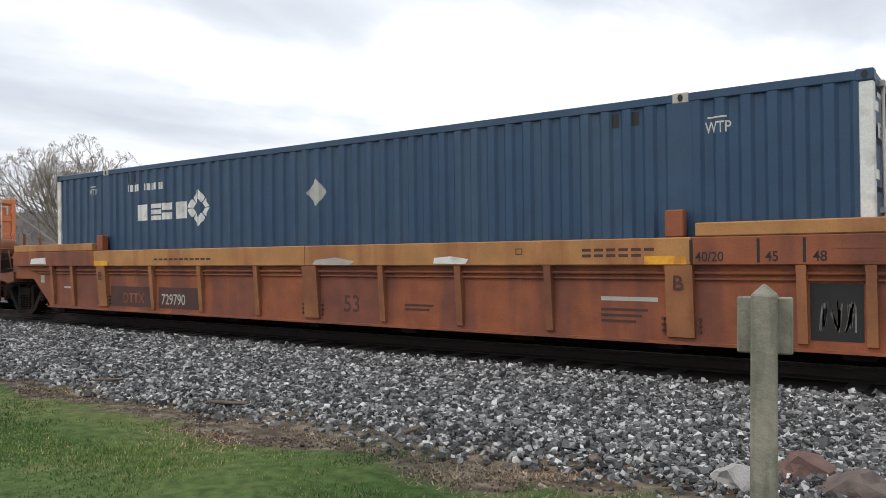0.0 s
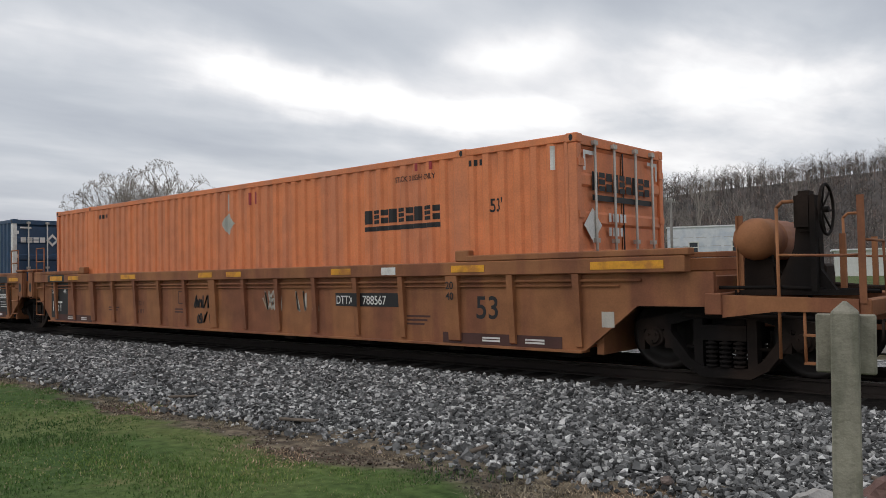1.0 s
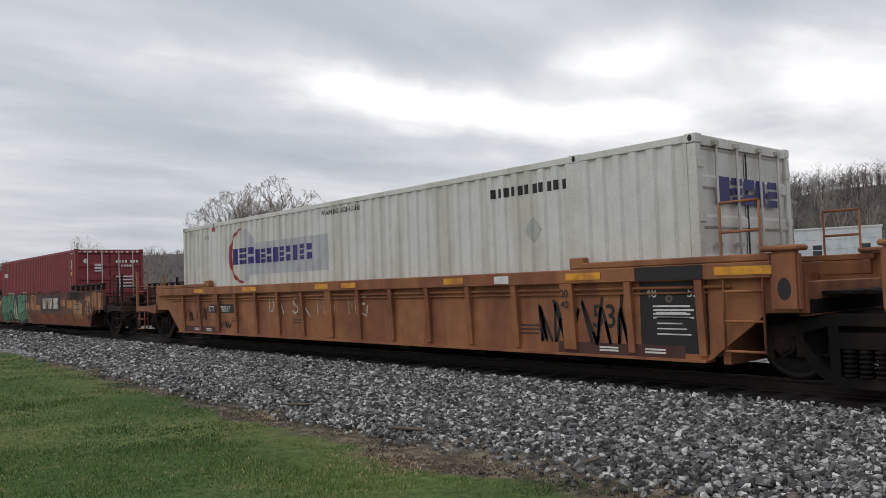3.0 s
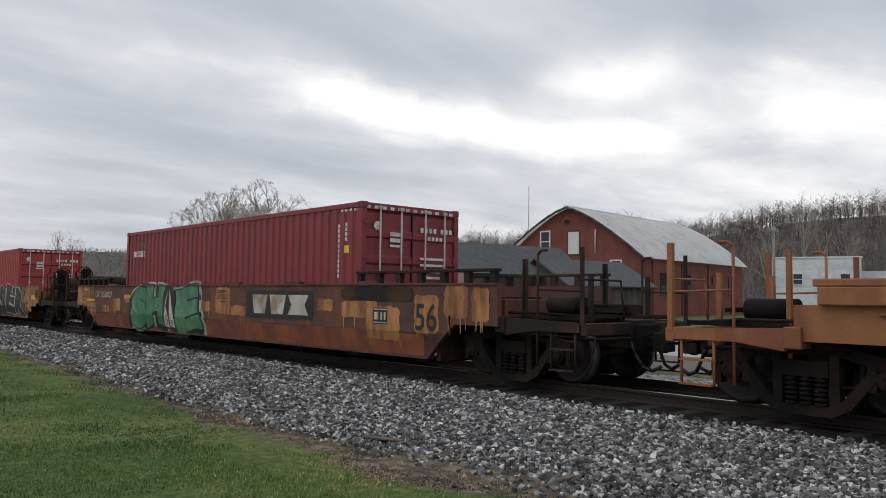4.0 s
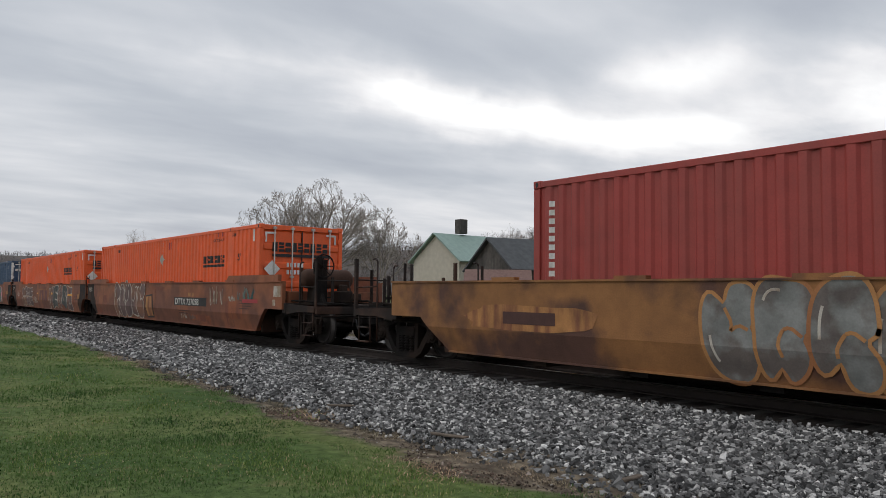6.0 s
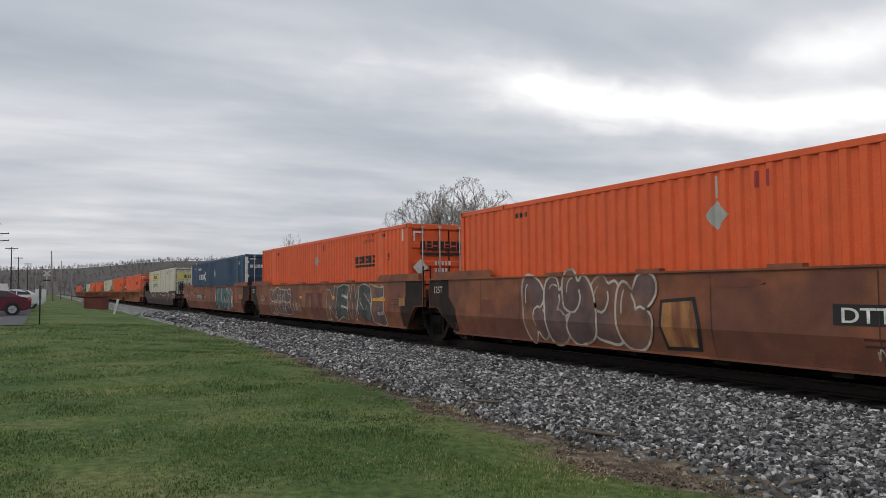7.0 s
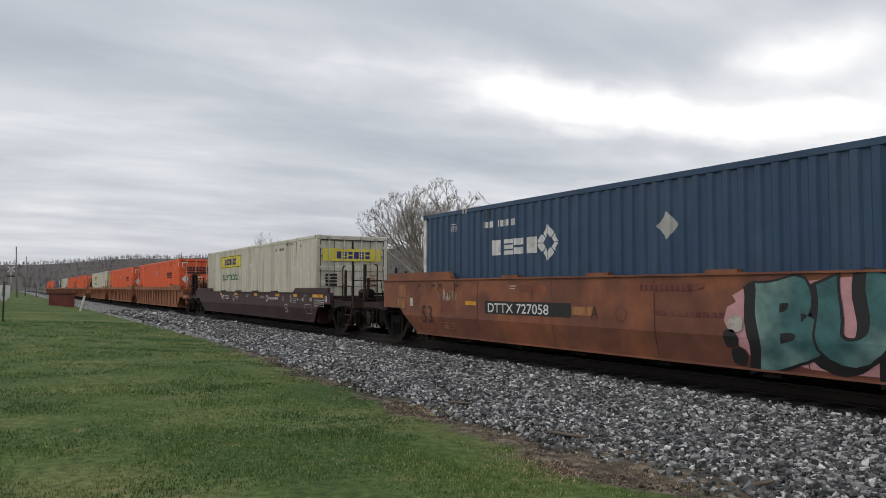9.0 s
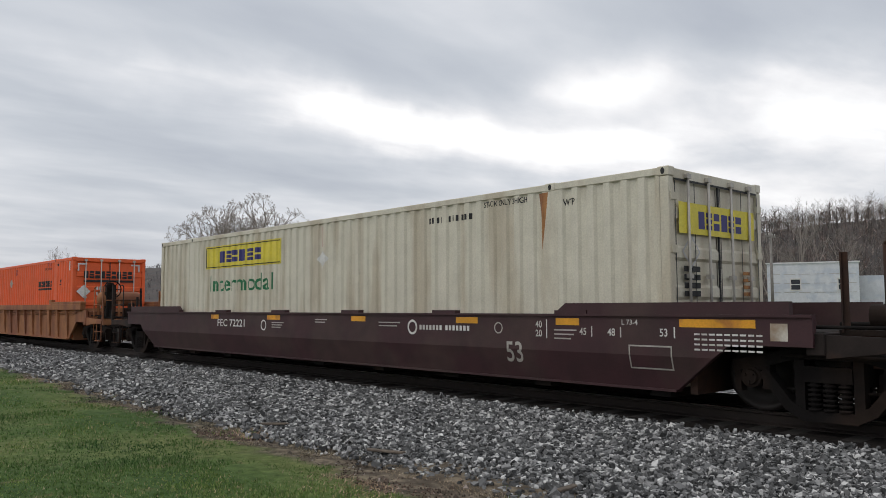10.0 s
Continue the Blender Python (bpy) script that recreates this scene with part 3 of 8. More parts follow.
def container(name, label, x, L, paint, end_paint=None, posts=True, group="freight containers on the train"):
    """A container at rest in its well: x is its left end. Marks use metres from that end and from its floor."""
    c = thing(name, label, "shipping container", group, pose(x, YC, BOT))
    hw = WIDE / 2
    end_paint = end_paint or paint
    flats = []
    if posts and L > 14:
        flats = [(1.86, 2.12), (L - 2.12, L - 1.86)]
    z0, z1 = 0.15, HIGH - 0.1
    for s in (-1, 1):
        bm = bmesh.new()
        us = sorted(set([0.14, L - 0.14] + breaks(0.14, L - 0.14) + [q for f in flats for q in f]))
        row = []
        for u in us:
            inside = any(a - 1e-6 <= u <= b + 1e-6 for a, b in flats)
            y = s * (hw - 0.005 - (0 if inside else corr(u)))
            row.append((bm.verts.new((u, y, z0)), bm.verts.new((u, y, z1))))
        for p, q in zip(row, row[1:]):
            bm.faces.new((p[0], q[0], q[1], p[1]) if s < 0 else (q[0], p[0], p[1], q[1]))
        part("side_wall", bm, paint, c)
        part("top_rail", rounded(boxes((0.14, L - 0.14, min(s * hw, s * (hw - 0.07)), max(s * hw, s * (hw - 0.07)), z1, HIGH)), 0.008), paint, c)
        part("bottom_rail", boxes((0.14, L - 0.14, min(s * hw, s * (hw - 0.07)), max(s * hw, s * (hw - 0.07)), 0, z0)), paint, c)
        for e, xx in ((0, (0, 0.14)), (1, (L - 0.14, L))):
            part("corner_post", rounded(boxes((*xx, min(s * hw, s * (hw - 0.12)), max(s * hw, s * (hw - 0.12)), 0.12, HIGH - 0.12)), 0.01), end_paint, c)
        cast = [(-0.006, 0.17), (L - 0.17, L + 0.006)] + [(f[0] + 0.03, f[1] - 0.03) for f in flats]
        for a, b in cast:
            for za, zb in ((-0.004, 0.118), (HIGH - 0.115, HIGH + 0.012)):
                bm = rounded(boxes((a, b, min(s * (hw + 0.006), s * (hw - 0.15)), max(s * (hw + 0.006), s * (hw - 0.15)), za, zb)), 0.012)
                cs = part("corner_casting", bm, M["galv"] if posts and zb > 2 and b < L and a > 0 and paint is M["navy"] else paint, c)
                hole = bmesh.new()
                disc(hole, ((a + b) / 2, s * (hw + 0.009), (za + zb) / 2), 0.045, 10, sx=0.7)
                part("casting_hole", hole, M["black"], cs)
        for f in flats:
            part("stacking_post", boxes((f[0], f[1], min(s * (hw - 0.002), s * (hw - 0.05)), max(s * (hw - 0.002), s * (hw - 0.05)), z0, z1)), paint, c)
    # roof with shallow cross folds, floor, front wall
    bm = bmesh.new()
    n = int(L / 0.21)
    rows = []
    for k in range(n + 1):
        u = 0.05 + (L - 0.1) * k / n
        zz = HIGH - 0.012 - 0.018 * (k % 2)
        rows.append((bm.verts.new((u, -hw + 0.07, zz)), bm.verts.new((u, hw - 0.07, zz))))
    for p, q in zip(rows, rows[1:]):
        bm.faces.new((p[0], q[0], q[1], p[1]))
    part("roof", bm, paint, c)
    part("floor", boxes((0.02, L - 0.02, -hw + 0.05, hw - 0.05, 0.02, 0.14)), M["black"], c)
    part("front_wall", boxes((0.03, 0.08, -hw + 0.12, hw - 0.12, 0.1, HIGH - 0.1)), end_paint, c)
    # door end
    part("door_header", rounded(boxes((L - 0.08, L + 0.0, -hw + 0.12, hw - 0.12, HIGH - 0.14, HIGH - 0.005)), 0.008), paint, c)
    part("door_sill", rounded(boxes((L - 0.08, L + 0.0, -hw + 0.12, hw - 0.12, 0.0, 0.13)), 0.008), paint, c)
    for s in (-1, 1):
        bm = bmesh.new()
        ya, yb = (-hw + 0.125, -0.012) if s < 0 else (0.012, hw - 0.125)
        zs, prof = [], []
        k = 5
        h0, h1 = 0.14, HIGH - 0.15
        step = (h1 - h0) / k
        for j in range(k):
            b = h0 + j * step
            prof += [(b, 0.0), (b + 0.12, 0.0), (b + 0.16, -0.035), (b + step - 0.04, -0.035)]
        prof.append((h1, 0.0))
        rows = [(bm.verts.new((L - 0.012 + d, ya, z)), bm.verts.new((L - 0.012 + d, yb, z))) for z, d in prof]
        for p, q in zip(rows, rows[1:]):
            bm.faces.new((p[0], p[1], q[1], q[0]))
        door = part("door", bm, paint, c)
        for yy in ((ya + yb) / 2 - 0.27, (ya + yb) / 2 + 0.27):
            bm = bmesh.new()
            tube(bm, (L + 0.03, yy, 0.06), (L + 0.03, yy, HIGH - 0.05), 0.02, n=8)
            for zz in (0.07, 0.75, 1.45, HIGH - 0.09):
                box(bm, L - 0.01, L + 0.055, yy - 0.05, yy + 0.05, zz - 0.03, zz + 0.03)
            part("locking_bar", bm, M["galv"], door)
        for zz in (0.35, 1.05, 1.8, 2.5):
            yy = ya - 0.03 if s < 0 else yb + 0.03
            part("hinge", boxes((L - 0.01, L + 0.02, yy - 0.07, yy + 0.07, zz - 0.05, zz + 0.05)), end_paint, door)
    part("door_gasket", boxes((L - 0.02, L - 0.006, -0.012, 0.012, 0.14, HIGH - 0.15)), M["black"], c)
    c["length"], c["flats"] = L, [q for f in flats for q in f]
    return c


def side_mark(c, name, bm, material, label=""):
    fl = list(c["flats"])
    return part(name, on_wall(bm, list(zip(fl[::2], fl[1::2]))), material, c, label)


def end_mark(c, name, bm, material, label=""):
    """A mark on the door end; x runs from the near edge of the doors."""
    for v in bm.verts:
        v.co = (c["length"] + 0.006, -WIDE / 2 + v.co.x, v.co.z)
    for f in bm.faces:
        f.normal_update()
        if f.normal.x < 0:
            f.normal_flip()
    return part(name, bm, material, c, label)


def diamond(x, z, r):
    return poly([(x - r, z), (x, z - r), (x + r, z), (x, z + r)])


def navy_box(name, x, flip=False):
    c = container(name, "navy blue corrugated container with white end posts and block emblem", x, 16.15, M["navy"], M["whitemark"])
    a = 10.62 if flip else 3.13
    side_mark(c, "emblem_lettering", moved(blocks(4, 1.62, 0.32, 5), a, 1.78), M["whitemark"])
    for k in range(4):
        t0 = math.radians(90 * k)
        p = [(math.cos(t0), math.sin(t0)), (math.cos(t0 + math.pi / 2), math.sin(t0 + math.pi / 2))]
        e = bmesh.new()
        for q0, q1 in ((0.03, 0.47), (0.53, 0.97)):
            e.faces.new([e.verts.new(((p[0][0] * (1 - q) + p[1][0] * q) * r + a + 1.94, 0, (p[0][1] * (1 - q) + p[1][1] * q) * r + 1.96))
                         for r, q in ((0.18, q0), (0.36, q0), (0.36, q1), (0.18, q1))])
        side_mark(c, "emblem_bar", e, M["whitemark"])
    side_mark(c, "placard", diamond(7.93 if flip else 8.15, 2.07, 0.225), M["placard"])
    for u in (1.3, 14.43):
        side_mark(c, "lettering", moved(letters("WTP", 0.13, 0.75), u, 2.39), M["whitemark"])
        side_mark(c, "lettering_bar", bars([(u + 0.03, 2.555, 0.22, 0.018)]), M["whitemark"])
    for k in range(10):
        side_mark(c, "number_bar", bars([(2.75 + 0.115 * k + (0.12 if k > 3 else 0), 2.38, 0.07, 0.135)]), M["whitemark"])
    for u in (2.75, 2.95, 13.29, 13.55):
        side_mark(c, "data_plate", bars([(u, 2.57, 0.09, 0.17)]), M["black"])
    end_mark(c, "emblem_lettering", moved(blocks(4, 0.72, 0.16, 5), 0.22, 2.2), M["whitemark"])
    end_mark(c, "emblem", ring(1.13, 2.28, 0.1, 0.19, 0, 360, 4), M["whitemark"])
    for k in range(10):
        end_mark(c, "number_bar", bars([(1.72 + 0.11 * k if k < 4 else 1.7 + 0.09 * (k - 4), 2.36 if k < 4 else 2.14, 0.065, 0.13)]), M["whitemark"])
    for u in (0.2, 1.95):
        end_mark(c, "corner_stripe", bars([(u, 2.62, 0.32, 0.05)]), M["whitemark"])
    return c


def orange_box(name, x, paint, label):
    c = container(name, label, x, 16.15, paint)
    L = 16.15
    side_mark(c, "emblem_lettering", moved(blocks(9, 1.7, 0.225, 11), 12.04, 1.88), M["black"])
    side_mark(c, "emblem_rule", bars([(12.04, 1.76, 1.68, 0.075)]), M["black"])
    side_mark(c, "lettering", moved(letters("53'", 0.2, 0.75), 14.67, 1.92), M["black"])
    side_mark(c, "placard", diamond(8.03, 2.12, 0.225), M["placard"])
    side_mark(c, "placard_holder", bars([(8.0, 2.38, 0.045, 0.34)]), M["galv"])
    side_mark(c, "lettering", moved(letters("STACK 3 HIGH ONLY", 0.09, 0.72), 12.74, 2.52), M["black"])
    for u in (8.75, 8.95, 13.2, 13.5):
        side_mark(c, "data_plate", bars([(u, 2.45 if u < 10 else 2.66, 0.06, 0.24 if u < 10 else 0.13)]), M["redmark"])
    for k in range(3):
        side_mark(c, "number_bar", bars([(14.3 + 0.09 * k, 2.62, 0.05, 0.09)]), M["black"])
    for k in range(5):
        side_mark(c, "number_bar", bars([(2.4 + 0.11 * k, 2.55, 0.06, 0.1)]), M["black"])
    end_mark(c, "emblem_lettering", moved(blocks(9, 1.75, 0.26, 11), 0.38, 2.14), M["black"])
    end_mark(c, "emblem_rule", bars([(0.38, 2.0, 1.78, 0.08)]), M["black"])
    end_mark(c, "placard", diamond(0.38, 1.66, 0.24), M["whitemark"])
    for u in (0.16, 2.05):
        end_mark(c, "corner_stripe", bars([(u, 2.62, 0.32, 0.055), (u if u < 1 else u + 0.265, 2.4, 0.055, 0.22)]), M["whitemark"])
    for k in range(9):
        end_mark(c, "number_bar", bars([(0.82 + 0.11 * (k % 5), 1.72 if k < 5 else 1.52, 0.07, 0.12)]), M["whitemark"])
    side_mark(c, "corner_stripe", bars([(L - 0.42, 2.42, 0.07, 0.33)]), M["whitemark"])
    return c


def logistics_box(name, x):
    L = 16.15
    c = container(name, "white corrugated container with navy and red ring emblem", x, L, M["white"])
    side_mark(c, "emblem_panel", bars([(3.6, 1.45, 3.85, 0.77)]), M["greymark"])
    side_mark(c, "emblem_ring", ring(3.56, 1.95, 0.60, 0.72, 95, 285, 28, lambda q: 0.3 + 0.7 * math.sin(math.pi * q)), M["redmark"])
    part("emblem_disc", on_wall(ring(3.56, 1.95, 0.02, 0.68, -88, 80, 20), (), -1.293), M["greymark"], c)
    for b in (moved(blocks(3, 1.2, 0.40, 21), 3.04, 1.73), moved(blocks(9, 2.6, 0.34, 22), 4.28, 1.72)):
        part("emblem_lettering", on_wall(b, (), -1.297), M["navymark"], c)
    side_mark(c, "lettering", moved(letters("WTP", 0.1, 0.75), 1.4, 2.46), M["black"])
    side_mark(c, "lettering", moved(letters("WARNING HIGH CUBE", 0.105, 0.95), 7.25, 2.61), M["black"])
    for k in range(11):
        side_mark(c, "number_bar", bars([(12.4 + 0.15 * k, 2.42, 0.09, 0.15)]), M["black"])
    for u in (0.4, 0.58):
        side_mark(c, "data_plate", bars([(u, 2.58, 0.07, 0.2)]), M["greymark"])
    side_mark(c, "flag_decal", bars([(1.88, 2.66, 0.2, 0.12)]), M["redmark"])
    side_mark(c, "placard", diamond(13.3, 1.85, 0.2), M["placard"])
    end_mark(c, "emblem_lettering", moved(blocks(5, 1.7, 0.36, 23), 0.5, 2.0), M["navymark"])
    return c


def maroon_box(name, x, paint, label, front=True):
    L = 12.19
    c = container(name, label, x, L, paint, posts=False)
    if front:
        side_mark(c, "emblem_lettering", moved(blocks(6, 0.8, 0.17, 31), 0.61, 2.12), M["whitemark"])
        side_mark(c, "emblem_leaf", poly([(1.08, 2.42), (1.34, 2.42), (1.24, 2.55), (1.12, 2.53)]), M["green_mark"])
        for k in range(11):
            side_mark(c, "number_bar", bars([(11.34, 2.40 - 0.1 * k, 0.055, 0.075)]), M["whitemark"])
        for k in range(4):
            side_mark(c, "number_bar", bars([(11.6, 2.42 - 0.095 * k, 0.06, 0.075)]), M["whitemark"])
        side_mark(c, "warning_decal", bars([(11.59, 1.89, 0.13, 0.15)]), M["sign_yellow"])
        for k in range(6):
            side_mark(c, "hazard_stripe", bars([(L - 0.7 + 0.1 * k, HIGH - 0.16, 0.06, 0.045)]), M["whitemark"])
    else:
        for k in range(9):
            side_mark(c, "number_bar", bars([(0.35, 2.45 - 0.14 * k, 0.1, 0.09)]), M["whitemark"])
        side_mark(c, "number_bar", bars([(L - 0.5, 1.3, 0.04, 1.2)]), M["whitemark"])
    end_mark(c, "emblem", ring(0.38, 2.43, 0.01, 0.09, 0, 360, 12), M["whitemark"])
    end_mark(c, "data_plate", bars([(0.7, 2.24, 0.3, 0.08), (0.7, 2.12, 0.3, 0.08), (0.7, 2.02, 0.32, 0.05)]), M["whitemark"])
    for k in range(7):
        end_mark(c, "number_bar", bars([(1.5 + 0.12 * k + (0.08 if k > 3 else 0), 2.36, 0.08, 0.1)]), M["whitemark"])
    for k in range(4):
        end_mark(c, "number_bar", bars([(1.7 + 0.11 * k, 2.2, 0.075, 0.08)]), M["whitemark"])
        end_mark(c, "data_line", bars([(1.5, 1.4 + 0.13 * k, 0.65, 0.05)]), M["whitemark"])
    for k in range(12):
        end_mark(c, "hazard_stripe", bars([(0.1 + 0.2 * k, HIGH - 0.12, 0.1, 0.06)]), M["whitemark"])
    return c


def cream_box(name, x):
    L = 16.15
    c = container(name, "cream corrugated container with yellow and green panels", x, L, M["cream"])
    side_mark(c, "sign_panel", bars([(2.77, 2.03, 3.72, 0.57)]), M["sign_yellow"])
    part("sign_frame", on_wall(bars([(2.82, 2.06, 3.62, 0.02), (2.82, 2.55, 3.62, 0.02), (2.82, 2.06, 0.04, 0.5), (6.4, 2.06, 0.04, 0.5)]), (), -1.294), M["black"], c)
    part("sign_lettering", on_wall(moved(blocks(6, 2.1, 0.28, 41), 3.5, 2.17), (), -1.294), M["navymark"], c)
    side_mark(c, "lettering", moved(letters("Intermodal", 0.40, 1.28), 3.03, 1.47), M["green_mark"])
    side_mark(c, "placard", diamond(8.1, 2.05, 0.19), M["whitemark"])
    side_mark(c, "placard_holder", bars([(8.08, 2.3, 0.05, 0.4)]), M["redmark"])
    side_mark(c, "lettering", moved(letters("STACK ONLY 3 HIGH", 0.09, 0.78), 12.75, 2.66), M["black"])
    for k in range(10):
        side_mark(c, "number_bar", bars([(11.4 + 0.105 * k + (0.08 if k > 3 else 0), 2.5, 0.05, 0.1)]), M["black"])
    side_mark(c, "lettering", moved(letters("WTP", 0.1, 0.75), 14.39, 2.53), M["black"])
    side_mark(c, "rust_run", poly([(13.92, 2.76), (14.12, 2.76), (14.06, 2.3), (14.0, 1.9), (13.98, 2.3)]), M["patch"])
    for u in (0.128, 0.62, 1.285, 1.32, 1.94, 2.44):
        end_mark(c, "door_seal", bars([(u, 0.15, 0.022, 2.56)]), M["black"])
    end_mark(c, "door_seal", bars([(0.15, 2.715, 2.29, 0.03)]), M["black"])
    ob = end_mark(c, "sign_panel", bars([(0.22, 2.02, 2.12, 0.42)]), M["sign_yellow"])
    ob.location.x = 0.002
    ob = end_mark(c, "sign_lettering", moved(blocks(6, 1.25, 0.24, 41), 0.72, 2.1), M["navymark"])
    ob.location.x = 0.004
    for k in range(4):
        end_mark(c, "data_plate", bars([(0.32, 1.18 + 0.11 * k, 0.42, 0.075)]), M["black"])
        end_mark(c, "data_line", bars([(1.95, 1.2 + 0.1 * k, 0.3, 0.05)]), M["patch"])
    end_mark(c, "placard", ring(0.52, 1.78, 0.2, 0.23, 0, 360, 4), M["greymark"])
    return c


# ---------------------------------------------------------------- well cars
R_WHEEL = 0.44
SIDE = 1.50                    # half width over the well's sides
WHEELS, TRAIN = [], []


def beam(bm, pts, w, y0, y1):
    """A cast member of one depth along points in x and z, from y0 to y1."""
    for (xa, za), (xb, zb) in zip(pts, pts[1:]):
        d = math.hypot(xb - xa, zb - za)
        ux, uz = (xb - xa) / d, (zb - za) / d
        h = w / 2
        prism(bm, [(xa - ux * h * 0.4 - uz * h, za - uz * h * 0.4 + ux * h), (xa - ux * h * 0.4 + uz * h, za - uz * h * 0.4 - ux * h),
                   (xb + ux * h * 0.4 + uz * h, zb + uz * h * 0.4 - ux * h), (xb + ux * h * 0.4 - uz * h, zb + uz * h * 0.4 + ux * h)], y0, y1)


def bogie_mesh():
    """Open cast side frames with bearings and spring nests, the bolster and brake beams across."""
    bm = bmesh.new()
    zc = RAIL + R_WHEEL
    for s in (-1, 1):
        y0, y1 = (-1.13, -0.95) if s < 0 else (0.95, 1.13)
        yo = y0 if s < 0 else y1
        # arched top member, slung lower member, columns and jaws: the gaps between them are open
        beam(bm, [(-1.10, zc + 0.13), (-0.70, zc + 0.21), (-0.36, zc + 0.30), (0.36, zc + 0.30), (0.70, zc + 0.21), (1.10, zc + 0.13)], 0.13, y0, y1)
        beam(bm, [(-0.74, zc + 0.06), (-0.46, zc - 0.30), (-0.28, zc - 0.40), (0.28, zc - 0.40), (0.46, zc - 0.30), (0.74, zc + 0.06)], 0.12, y0, y1)
        for d in (-1, 1):
            beam(bm, [(d * 0.32, zc - 0.38), (d * 0.32, zc + 0.28)], 0.11, y0 + 0.01, y1 - 0.01)
            beam(bm, [(d * 1.07, zc + 0.12), (d * 1.07, zc - 0.16)], 0.08, y0 + 0.02, y1 - 0.02)
            beam(bm, [(d * 0.71, zc + 0.14), (d * 0.71, zc - 0.12)], 0.09, y0 + 0.01, y1 - 0.01)
            tube(bm, (d * 0.89, y0 - 0.02, zc), (d * 0.89, y1 + 0.02, zc), 0.125, n=14)
            tube(bm, (d * 0.89, yo, zc), (d * 0.89, yo + s * 0.06, zc), 0.10, 0.085, n=14)
            for k in range(3):                   # cap screws
                a = k * math.tau / 3 + 0.5
                tube(bm, (d * 0.89 + 0.055 * math.cos(a), yo + s * 0.06, zc + 0.055 * math.sin(a)),
                     (d * 0.89 + 0.055 * math.cos(a), yo + s * 0.085, zc + 0.055 * math.sin(a)), 0.016, n=5)
            box(bm, d * 0.89 - 0.13, d * 0.89 + 0.13, y0 + 0.02, y1 - 0.02, zc + 0.09, zc + 0.15)
        for k in range(3):                       # spring nest, two rows deep
            for y in (yo - s * 0.035, yo - s * 0.14):
                x = -0.165 + 0.165 * k
                tube(bm, (x, y, zc - 0.34), (x, y, zc - 0.02), 0.045, n=6)
                for j in range(6):
                    zz = zc - 0.335 + j * 0.054
                    tube(bm, (x, y, zz), (x, y, zz + 0.026), 0.072, n=9)
        box(bm, -0.26, 0.26, y0 - 0.01, y1 + 0.01, zc - 0.02, zc + 0.16)
        tube(bm, (-0.52, yo - s * 0.12, zc - 0.12), (0.52, yo - s * 0.12, zc - 0.12), 0.022, n=6)
    box(bm, -0.2, 0.2, -0.98, 0.98, zc - 0.10, zc + 0.22)
    for d in (-1, 1):                            # brake beams and shoes
        tube(bm, (d * 0.44, -0.78, zc - 0.10), (d * 0.44, 0.78, zc - 0.10), 0.05, n=6)
        for y in (-0.76, 0.76):
            box(bm, d * 0.47 - 0.05, d * 0.47 + 0.05, y - 0.05, y + 0.05, zc - 0.26, zc + 0.08)
    bmesh.ops.recalc_face_normals(bm, faces=bm.faces)
    return bm


def wheelset_mesh():
    bm = bmesh.new()
    tube(bm, (0, -0.98, 0), (0, 0.98, 0), 0.08, n=10)
    for s in (-1, 1):
        a, b = s * 0.69, s * 0.82
        prof = [(a, R_WHEEL + 0.025), (s * 0.715, R_WHEEL + 0.02), (s * 0.73, R_WHEEL), (b, R_WHEEL - 0.006), (b, R_WHEEL - 0.07), (s * 0.775, R_WHEEL - 0.09),
                (s * 0.765, 0.17), (s * 0.83, 0.13), (s * 0.83, 0.08), (a, 0.08), (a, 0.14), (s * 0.735, 0.17), (s * 0.735, R_WHEEL - 0.09), (a, R_WHEEL - 0.07)]
        n = 28
        rows = [[bm.verts.new((r * math.cos(k * math.tau / n), y, r * math.sin(k * math.tau / n))) for y, r in prof] for k in range(n)]
        for k in range(n):
            p, q = rows[k], rows[(k + 1) % n]
            for j in range(len(prof)):
                f = bm.faces.new((p[j], p[(j + 1) % len(prof)], q[(j + 1) % len(prof)], q[j]))
                f.smooth, f.material_index = True, 1 if j == 2 else 0
    bmesh.ops.recalc_face_normals(bm, faces=bm.faces)
    return bm


BOGIE, WHEELSET = {}, {}


def bogie(car, x):
    if not BOGIE:
        a = part("truck", bogie_mesh(), M["truck"])
        BOGIE["me"] = a.data
        bpy.data.objects.remove(a)
        b = part("wheelset", wheelset_mesh(), [M["wheel"], M["tyre_steel"]])
        WHEELSET["me"] = b.data
        bpy.data.objects.remove(b)
    t = new("truck", BOGIE["me"])
    t.parent, t.matrix_basis = car, pose(x, 0, 0)
    for e in (-0.89, 0.89):
        w = new("wheelset", WHEELSET["me"])
        w.parent, w.matrix_basis = t, pose(e, 0, RAIL + R_WHEEL)
        WHEELS.append((w, e))


def side_outline(half, le, re, z0, zt, zlo):
    """Outline of one side: the deep well between the trucks, the shallow ends above them."""
    return [(-half, z0), (half, z0), (half + 0.55, 0.98), (half + 0.75, zlo), (re, zlo), (re, zt), (le, zt), (le, zlo), (-half - 0.75, zlo), (-half - 0.55, 0.98)]


FOLD, TUCK = 0.97, 0.11          # smooth sides lean in below this height, by this much at the floor


def folded(bm, s):
    """Break a smooth side along its fold and lean the lower part inwards."""
    bmesh.ops.bisect_plane(bm, geom=bm.verts[:] + bm.edges[:] + bm.faces[:], plane_co=(0, 0, FOLD), plane_no=(0, 0, 1))
    for v in bm.verts:
        if v.co.z < FOLD:
            v.co.y -= s * TUCK * (FOLD - v.co.z) / 0.42
    return bm


